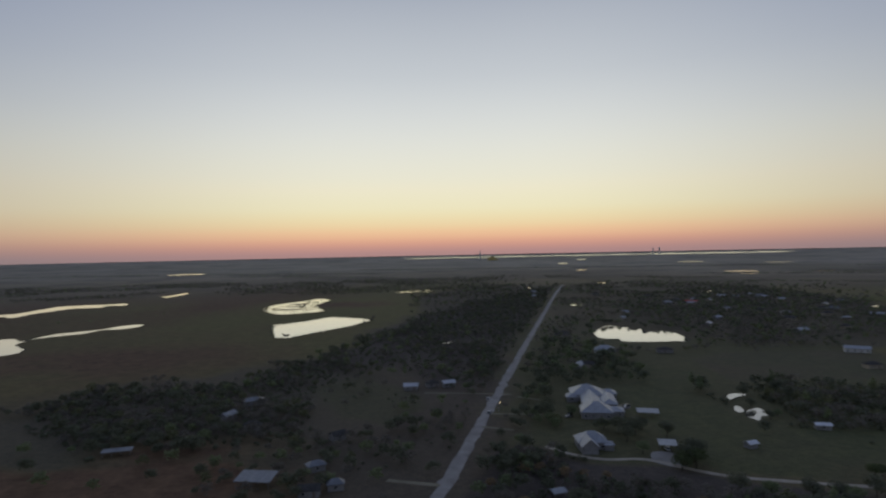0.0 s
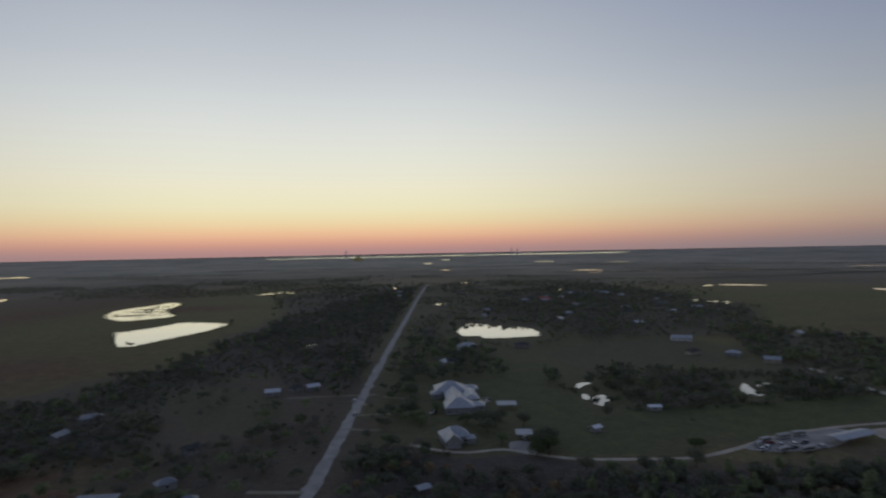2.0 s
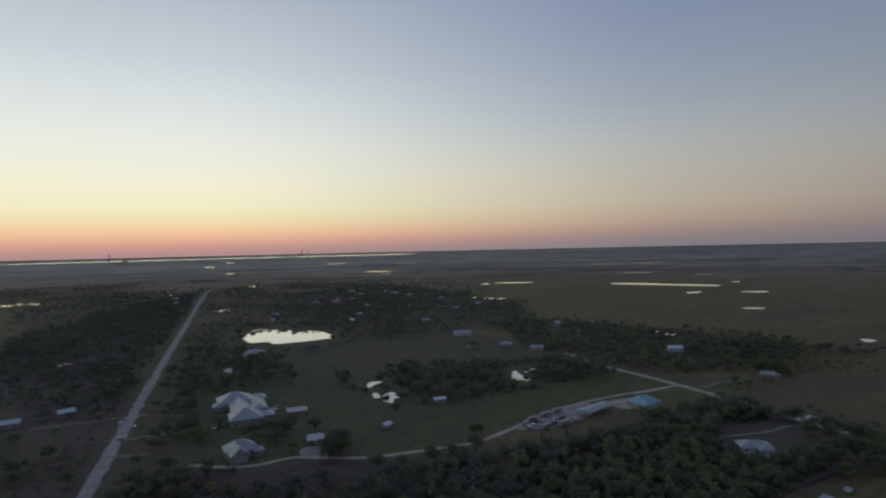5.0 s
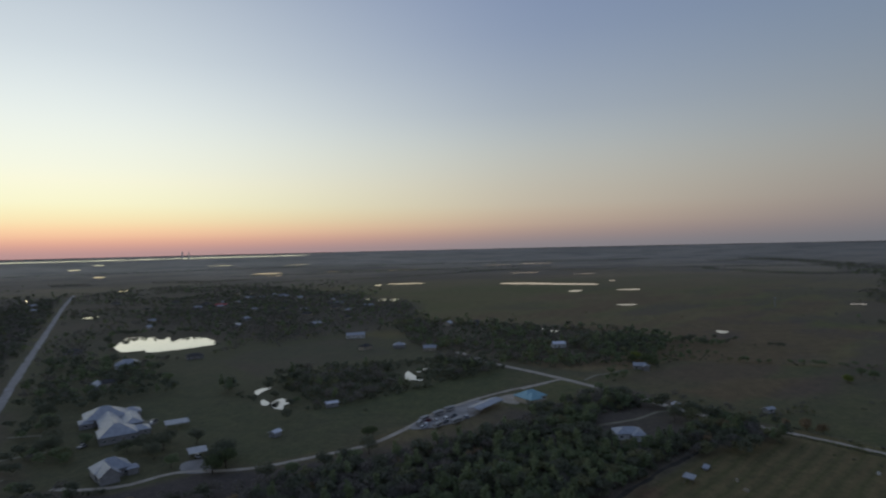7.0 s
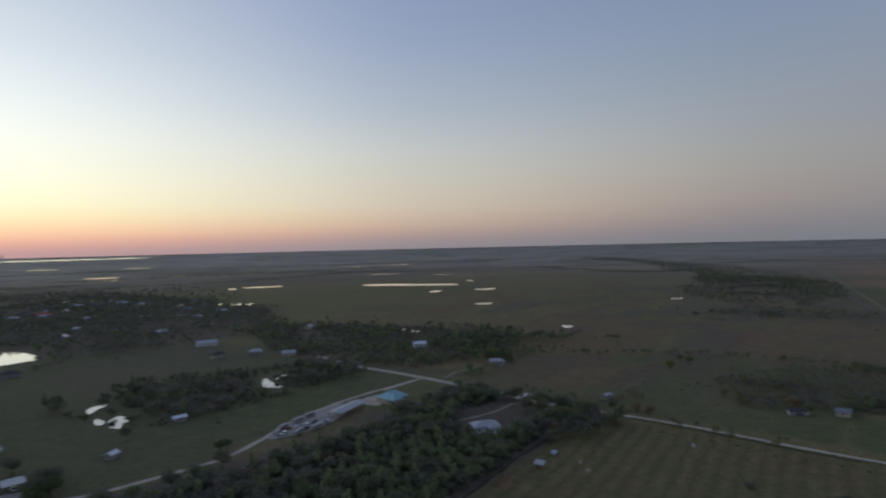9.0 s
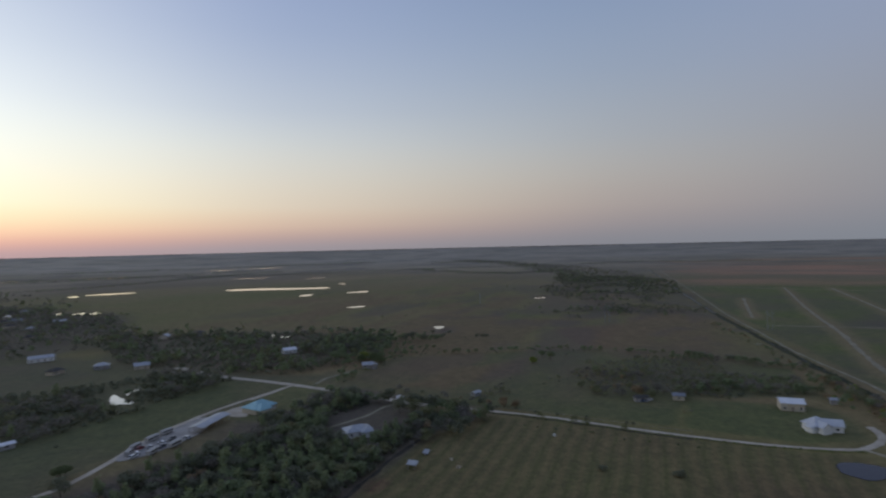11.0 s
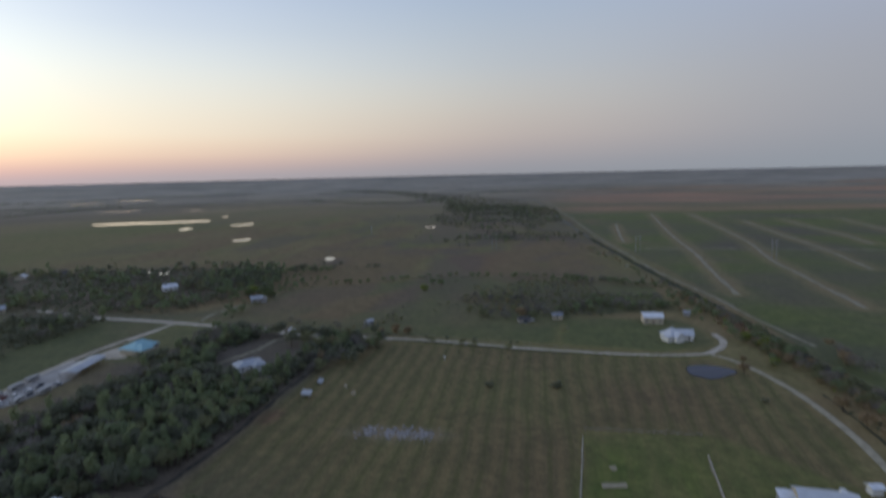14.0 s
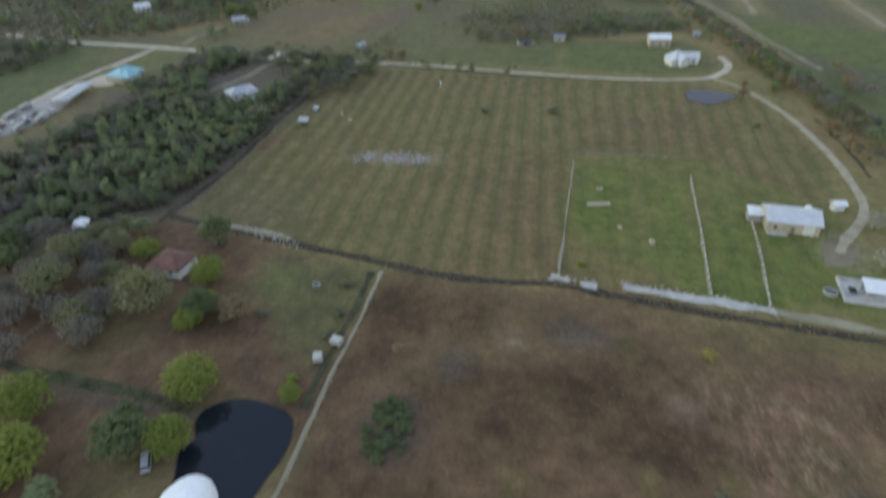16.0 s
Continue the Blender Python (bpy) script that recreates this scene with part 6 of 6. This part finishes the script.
def slab_with_shelter(x, y, turn):
    t = thing("concrete_pad", "concrete pad with raised kerbs beside the lane", "pad", x, y, turn=turn)
    part("slab", box(-5.5, -5, 0, 5.5, 5, 0.22, 0.05), CONCRETE, t)
    for a in ((-5.5, -5, 5.5, -4.4), (-5.5, 4.4, 5.5, 5)):
        part("kerb", box(a[0], a[1], 0.224, a[2], a[3], 0.75, 0.05), CONCRETE, t)
    part("kerb", box(-5.5, -4.39, 0.224, -4.9, 4.39, 0.75, 0.05), CONCRETE, t)
    s = thing("shelter", "small shelter with a bright white roof", "shelter", *(Matrix.Rotation(radians(turn), 2) @ Vector((1.2, -0.8)) + Vector((x, y))), z=0.22, turn=turn)
    part("roof", roof_mesh(4.6, 4.4, 2.5, 0.7, "shed", 0.3), ROOF_WHITE, s)
    part("back_wall", box(-2.2, 2.05, 0, 2.2, 2.15, 3.0), WALL_GREY, s)
    for px, py, h in ((-2.1, -2.0, 2.5), (2.1, -2.0, 2.5), (-2.1, 1.9, 3.1), (2.1, 1.9, 3.1)):
        part("post", add_limb(bmesh.new(), (px, py, 0), (px, py, h), 0.07, 0.07), STEEL, s)
    g = thing("grill_table", "dark table under the shelter", "table", *(Matrix.Rotation(radians(turn), 2) @ Vector((-3.0, -0.5)) + Vector((x, y))), z=0.22, turn=turn)
    part("top", box(-0.8, -1.3, 0.72, 0.8, 1.3, 0.8, 0.02), RUBBER, g)
    for px in (-0.7, 0.7):
        for py in (-1.2, 1.2):
            part("leg", add_limb(bmesh.new(), (px, py, 0), (px, py, 0.72), 0.05, 0.05), STEEL, g)


slab_with_shelter(122.5, -83, -100)


def ring_tank(x, y, r, h, label, name="water_tank", mat=STEEL):
    t = thing(name, label, "tank", x, y)
    bm = bmesh.new()
    n = 24
    rings = []
    for rad, z in ((r, 0), (r, h), (r - 0.12, h), (r - 0.12, 0.15)):
        rings.append([bm.verts.new((rad * math.cos(2 * math.pi * i / n), rad * math.sin(2 * math.pi * i / n), z)) for i in range(n)])
    for a, b in zip(rings, rings[1:]):
        for i in range(n):
            bm.faces.new((a[i], a[(i + 1) % n], b[(i + 1) % n], b[i]))
    bm.faces.new(rings[-1])
    part("wall", bm, mat, t)
    bm = bmesh.new()
    bm.faces.new([bm.verts.new(((r - 0.14) * math.cos(2 * math.pi * i / n), (r - 0.14) * math.sin(2 * math.pi * i / n), h * 0.8)) for i in range(n)])
    part("water_surface", bm, WATER, t)


ring_tank(122, -75, 1.6, 0.7, "round grey cattle tank on the grass", mat=CONCRETE)
house("small white shed beside the dirt lane", 164, -92.5, -80, [(0, 0, 0, 3.0, 2.4, 2.1, 0.6, "gable")], ROOF_WHITE, WALL_WHITE, "shed", "shed")


def trough(x, y, w, d, h, turn, label, mat=CONCRETE):
    t = thing("trough", label, "trough", x, y, turn=turn)
    part("base", box(-w / 2, -d / 2, 0, w / 2, d / 2, 0.12), mat, t)
    for a in ((-w / 2, -d / 2, w / 2, -d / 2 + 0.1), (-w / 2, d / 2 - 0.1, w / 2, d / 2), (-w / 2, -d / 2 + 0.101, -w / 2 + 0.1, d / 2 - 0.101), (w / 2 - 0.1, -d / 2 + 0.101, w / 2, d / 2 - 0.101)):
        part("side", box(a[0], a[1], 0.121, a[2], a[3], h), mat, t)


trough(160, -23, 7.0, 1.6, 0.6, -80, "long pale feed trough in the paddock", WALL_BEIGE)
trough(170, -24, 1.8, 1.4, 0.6, -80, "small pale water trough in the paddock", WALL_BEIGE)
trough(140, -36, 2.0, 1.2, 0.7, 10, "pale hay feeder in the paddock", WALL_BEIGE)
trough(270, 42.5, 1.4, 1.0, 0.9, 15, "small white water tub in the hay field", WHITE_PAINT)
trough(228, 79, 1.2, 0.8, 0.9, 40, "small pale tub at the hay field's edge", WALL_BEIGE)
trough(221, 73.5, 1.6, 1.2, 0.8, 70, "small pale crate at the hay field's edge", WALL_BEIGE)
trough(147, -28, 1.4, 0.8, 0.5, 30, "small pale trough in the paddock", WALL_BEIGE)


# ---- vehicles ----
PAINTS = [two_tone("car_paint_" + n, a, tuple(0.9 * c for c in a[:3]) + (1,), 1.0, 0.3, 0.5) for n, a in
          (("white", rgb(0.7, 0.7, 0.7)), ("silver", rgb(0.4, 0.41, 0.43)), ("dark", rgb(0.04, 0.04, 0.05)), ("blue", rgb(0.06, 0.10, 0.20)), ("red", rgb(0.25, 0.04, 0.03)))]


def car(x, y, turn, paint, label, pickup=False):
    t = thing("car", label, "car", x, y, turn=turn, group="parked vehicles")
    bm = add_box(bmesh.new(), -2.3, -0.9, 0.35, 2.3, 0.9, 0.95, 0.12)
    part("body", bm, paint, t)
    x0, x1 = (-0.3, 1.2) if pickup else (-1.9, 1.1)
    bm = bmesh.new()
    lo = [bm.verts.new(p) for p in ((x0 - 0.2, -0.82, 0.94), (x1 + 0.5, -0.82, 0.94), (x1 + 0.5, 0.82, 0.94), (x0 - 0.2, 0.82, 0.94))]
    hi = [bm.verts.new(p) for p in ((x0 + 0.15, -0.68, 1.5), (x1 - 0.2, -0.68, 1.5), (x1 - 0.2, 0.68, 1.5), (x0 + 0.15, 0.68, 1.5))]
    for i in range(4):
        bm.faces.new((lo[i], lo[(i + 1) % 4], hi[(i + 1) % 4], hi[i]))
    bm.faces.new(lo[::-1])
    bm.faces.new(hi)
    part("windows", bm, GLASS, t)
    part("roof", box(x0 + 0.1, -0.66, 1.505, x1 - 0.15, 0.66, 1.55, 0.02), paint, t)
    for wx in (-1.45, 1.45):
        for wy in (-0.85, 0.85):
            w = part("wheel", add_limb(bmesh.new(), (wx, wy - 0.1, 0.34), (wx, wy + 0.1, 0.34), 0.34, 0.34, 14), RUBBER, t)
            part("rim", add_limb(bmesh.new(), (wx, wy - 0.11, 0.34), (wx, wy + 0.11, 0.34), 0.2, 0.2, 10), STEEL, w)


LOT = [(196, 216, 40, 0), (200, 213, 20, 2), (204, 217, 60, 1), (206, 212, 10, 2), (210, 216, 80, 0), (213, 211, 30, 3), (216, 216, 15, 2), (219, 210, 70, 1), (192, 214, 10, 0), (201, 220, 5, 4)]
for x, y, turn, p in LOT:
    car(x, y, turn, PAINTS[p], ("white", "silver", "black", "dark blue", "dark red")[p] + " vehicle parked on the gravel lot", p == 2)
car(98.5, 258.5, 80, PAINTS[0], "white car under the carport")
car(66, 312, 30, PAINTS[1], "silver pickup beside the farmhouse", True)
car(68, 318, 60, PAINTS[2], "dark car beside the farmhouse")
car(26, 352, 72, PAINTS[0], "white car at the roadside")
car(24, 322, 75, PAINTS[1], "silver car beside the road")
car(103, 330, 20, PAINTS[2], "dark car on the farmhouse terrace")
car(101, 326, 40, PAINTS[0], "white car on the farmhouse terrace")
car(56.3, 65, 30, PAINTS[1], "silver car under garden trees")
car(341, 3.5, -60, PAINTS[3], "dark blue car beside the russet tree")
car(344, 0.5, -40, PAINTS[0], "white car beside the brown shed")


def trailer(x, y, turn, l, label):
    t = thing("trailer", label, "trailer", x, y, turn=turn)
    part("body", add_box(bmesh.new(), -l / 2, -1.0, 0.5, l / 2, 1.0, 1.7 + 0.13 * l, 0.15), CONCRETE, t)
    part("drawbar", add_limb(bmesh.new(), (l / 2 - 0.2, 0, 0.55), (l / 2 + 1.2, 0, 0.45), 0.07, 0.05), STEEL, t)
    for wy in (-0.95, 0.95):
        part("wheel", add_limb(bmesh.new(), (-0.3, wy - 0.1, 0.36), (-0.3, wy + 0.1, 0.36), 0.36, 0.36, 14), RUBBER, t)
    part("window", box(-l / 2 + 0.6, -1.03, 1.4, l / 2 - 0.6, -1.005, 1.9), GLASS, t)


trailer(90.5, 39.4, 75, 2.6, "small white trailer beside the fence")
trailer(85.0, 42, 15, 2.4, "small white trailer on the grass")
trailer(198, 209.5, 15, 6.5, "white travel trailer on the gravel lot")
trailer(209, 207.5, 5, 7.0, "white travel trailer beside the woods")
for x, y, turn, l in ((201, 222.5, 8, 6.0), (212, 224, 4, 7.5), (222, 225.5, -3, 6.5), (194, 219, 30, 5.0)):
    trailer(x, y, turn, l, "white box trailer parked along the gravel lot")


# ---- young palm in the fallow field ----
FROND = leaf_material("yellowed_palm_fronds", rgb(0.150, 0.130, 0.036), rgb(0.215, 0.180, 0.058))


def palm(x, y, h=2.2):
    t = thing("palm_tree", "young yellow-green palm with drooping fronds", "palm", x, y)
    part("trunk", add_limb(bmesh.new(), (0, 0, 0), (0.1, 0.05, h), 0.22, 0.16, 8), BARK, t)
    rng = random.Random(3)
    for i in range(18):
        a, lift, ln = i * 2.4, rng.uniform(0.2, 1.0), rng.uniform(1.5, 2.1)
        bm = bmesh.new()
        rows = []
        for k in range(5):
            u = k / 4
            r, z, w = ln * u, h + lift * ln * u * 0.8 - 1.3 * u * u, 0.30 * (1 - 0.75 * abs(2 * u - 0.8)) + 0.03
            c, s_ = math.cos(a), math.sin(a)
            rows.append((bm.verts.new((r * c - w * s_, r * s_ + w * c, z - 0.1)), bm.verts.new((r * c, r * s_, z)), bm.verts.new((r * c + w * s_, r * s_ - w * c, z - 0.1))))
        for p, q in zip(rows, rows[1:]):
            bm.faces.new((p[0], p[1], q[1], q[0]))
            bm.faces.new((p[1], p[2], q[2], q[1]))
        part("frond", bm, FROND, t)


palm(94.8, -40.8)


# ---- white fabric shelter at the pond ----
def fabric_dome(x, y, turn):
    t = thing("fabric_shelter", "large white rounded fabric shelter at the pond", "tent", x, y, turn=turn)
    bm = bmesh.new()
    n, m = 28, 8
    rings = []
    for j in range(m):
        e = j / m * math.pi / 2
        rings.append([bm.verts.new((9.5 * math.cos(e) ** 0.7 * math.cos(2 * math.pi * i / n), 5.6 * math.cos(e) ** 0.7 * (1 + 0.015 * (-1) ** i) * math.sin(2 * math.pi * i / n), 4.6 * math.sin(e))) for i in range(n)])
    for a, b in zip(rings, rings[1:]):
        for i in range(n):
            bm.faces.new((a[i], a[(i + 1) % n], b[(i + 1) % n], b[i]))
    top = bm.verts.new((0, 0, 4.6))
    for i in range(n):
        bm.faces.new((rings[-1][i], rings[-1][(i + 1) % n], top))
    for f in bm.faces:
        f.smooth = True
    part("cover", bm, two_tone("white_fabric", rgb(0.78, 0.78, 0.79), rgb(0.84, 0.84, 0.84), 0.3, 0.6), t)
    bm = bmesh.new()
    for i in range(0, n, 1):
        a, b = 2 * math.pi * i / n, 2 * math.pi * (i + 1) / n
        add_limb(bm, (9.55 * math.cos(a), 5.65 * math.sin(a), 0.06), (9.55 * math.cos(b), 5.65 * math.sin(b), 0.06), 0.07, 0.07, 5)
    part("base_rail", bm, STEEL, t)


fabric_dome(45.5, 52.5, 8)


# ---- power line and far landmarks ----
def pylon(x, y, turn, h=19.0):
    t = thing("power_pole", "pale timber H-frame power pole in the marsh", "power pole", x, y, turn=turn, group="power line")
    for s in (-2.4, 2.4):
        part("pole", add_limb(bmesh.new(), (s, 0, 0), (s, 0, h), 0.3, 0.22, 8), WALL_GREY, t)
    part("crossarm", box(-4.0, -0.15, h - 2.6, 4.0, 0.15, h - 2.2), WALL_GREY, t)
    for a, b in (((-2.4, 0, h - 6), (2.4, 0, h - 3)), ((2.4, 0, h - 6), (-2.4, 0, h - 3))):
        part("brace", add_limb(bmesh.new(), a, b, 0.08, 0.08, 5), WALL_GREY, t)
    for s in (-3.7, 0, 3.7):
        part("insulator", add_limb(bmesh.new(), (s, 0, h - 3.6), (s, 0, h - 2.6), 0.12, 0.12, 6), STEEL, t)


for x, y in ((672, 44), (639, -112), (594, -231)):
    pylon(x, y, 104)


def marker_post(x, y, h):
    t = thing("post", "slender pale post standing in the marsh", "post", x, y)
    part("shaft", add_limb(bmesh.new(), (0, 0, 0), (0, 0, h), 0.9, 0.55, 8), WALL_GREY, t)
    part("cap", add_limb(bmesh.new(), (0, 0, h), (0, 0, h + 0.5), 0.7, 0.3, 8), STEEL, t)


marker_post(856, 244, 13)


def stack(x, y, h, r, label, name="chimney"):
    t = thing(name, label, "chimney", x, y)
    # white paint stands in for the haze over far chimneys
    part("shaft", add_limb(bmesh.new(), (0, 0, 0), (0, 0, h), r, r * 0.7, 16), WHITE_PAINT, t)
    part("rim", add_limb(bmesh.new(), (0, 0, h), (0, 0, h + 2.5), r * 0.8, r * 0.8, 16), WHITE_PAINT, t)
    part("platform", add_limb(bmesh.new(), (0, 0, h * 0.6), (0, 0, h * 0.6 + 1.2), r * 1.25, r * 1.25, 16), STEEL, t)


stack(268, 4170, 58, 5, "tall chimney on the far shore, painted pale as haze")
stack(1520, 4180, 48, 5, "thin chimney of a far power station")
stack(1560, 4165, 48, 5, "thin chimney of a far power station")


# ---- rubble in the hay field, lamps, far mound ----
BRUSH = two_tone("bleached_brushwood", rgb(0.27, 0.25, 0.24), rgb(0.36, 0.335, 0.325), 0.6, 0.9, 0.2)


def rubble(cx, cy, lx, ly, n, seed):
    rng = random.Random(seed)
    bm = bmesh.new()
    for i in range(n):
        x, y, s = cx + rng.gauss(0, lx), cy + ly * (rng.choice((-0.75, -0.25, 0.2, 0.8)) + rng.gauss(0, 0.16)), rng.uniform(0.2, 0.75)
        m = Matrix.LocRotScale((x, y, s * 0.2), Euler((rng.uniform(-0.4, 0.4), rng.uniform(-0.4, 0.4), rng.uniform(0, 3))), (s * 1.6, s, s * 0.5))
        bmesh.ops.create_cube(bm, size=1, matrix=m)
    tagged(part("rubble", bm, BRUSH), "low strewn heap of pale rubble in the hay field", "rubble", kind="stuff")


def stones(line, width, n, seed, material, label):
    """Pale stones strewn along a line."""
    rng = random.Random(seed)
    pts = smooth_line(line, 0.5)
    bm = bmesh.new()
    for i in range(n):
        x, y = pts[rng.randrange(len(pts))]
        s = rng.uniform(0.12, 0.36)
        bmesh.ops.create_cube(bm, size=1, matrix=Matrix.LocRotScale((x + rng.gauss(0, width), y + rng.gauss(0, 0.4), 0.16 + s * 0.15), Euler((rng.uniform(-0.4, 0.4), rng.uniform(-0.4, 0.4), rng.uniform(0, 3))), (s * 1.5, s, s * 0.6)))
    tagged(part("stones", bm, material), label, "stones", kind="stuff")


rubble(187, 46.5, 2.2, 13.0, 260, 5)
stones([(119.2, -26), (116.6, -42), (113.2, -60)], 1.1, 220, 6, CONCRETE, "loose pale rubble along the fence ditch")
stones([(137, 96), (133, 76), (128, 62)], 1.4, 120, 7, CONCRETE, "loose pale rubble at the field corner")
stones([(121, -8), (119, -19)], 1.0, 60, 8, CONCRETE, "loose pale rubble beside the ditch")
ring_tank(111.2, 51.2, 1.0, 0.35, "round pale stone ring on the grass", "fire_ring", CONCRETE)
LAMP_GLOW = Mat("warm_lamp", 0.4).colour(rgb(0.9, 0.75, 0.45))
LAMP_GLOW.p.inputs["Emission Color"].default_value = rgb(1.0, 0.75, 0.4)
LAMP_GLOW.p.inputs["Emission Strength"].default_value = 6.0


def yard_lamp(x, y, h=5.0, r=0.2):
    t = thing("yard_lamp", "lit yard lamp on a slender pole", "lamp", x, y)
    part("pole", add_limb(bmesh.new(), (0, 0, 0), (0, 0, h), 0.09, 0.06, 8), STEEL, t)
    part("arm", add_limb(bmesh.new(), (0, 0, h), (0.7, 0, h + 0.15), 0.05, 0.05, 6), STEEL, t)
    bm = bmesh.new()
    bmesh.ops.create_icosphere(bm, subdivisions=2, radius=r, matrix=Matrix.Translation((0.9, 0, h)))
    part("globe", bm, LAMP_GLOW.m, t)


yard_lamp(29.5, 326)
yard_lamp(189, 1284, 7, 0.8)
house("low farm shed with a bright red metal roof", 400, 938, -40, [(0, 0, 0, 22, 8, 3.2, 2.0, "gable")], sheet_metal("red_metal_roof", rgb(0.42, 0.06, 0.05), rgb(0.5, 0.09, 0.07)), WALL_GREY, "shed", "shed")


def mound(x, y, r, h, label):
    t = thing("mound", label, "mound", x, y)
    bm = bmesh.new()
    n = 24
    rings = [[bm.verts.new((r * k * (1 + 0.08 * math.sin(3 * a)) * math.cos(a), r * k * math.sin(a), h * z)) for a in (2 * math.pi * i / n for i in range(n))] for k, z in ((1, 0), (0.75, 0.5), (0.45, 0.85), (0.15, 1))]
    for a, b in zip(rings, rings[1:]):
        for i in range(n):
            bm.faces.new((a[i], a[(i + 1) % n], b[(i + 1) % n], b[i]))
    bm.faces.new(rings[-1])
    # yellow base colour stands in for golden light on the heap
    part("heap", bm, two_tone("golden_lit_heap", rgb(0.42, 0.32, 0.10), rgb(0.55, 0.43, 0.16), 0.02, 0.9), t)


mound(340, 3990, 38, 26, "far heap near the bay, coloured as golden-lit")
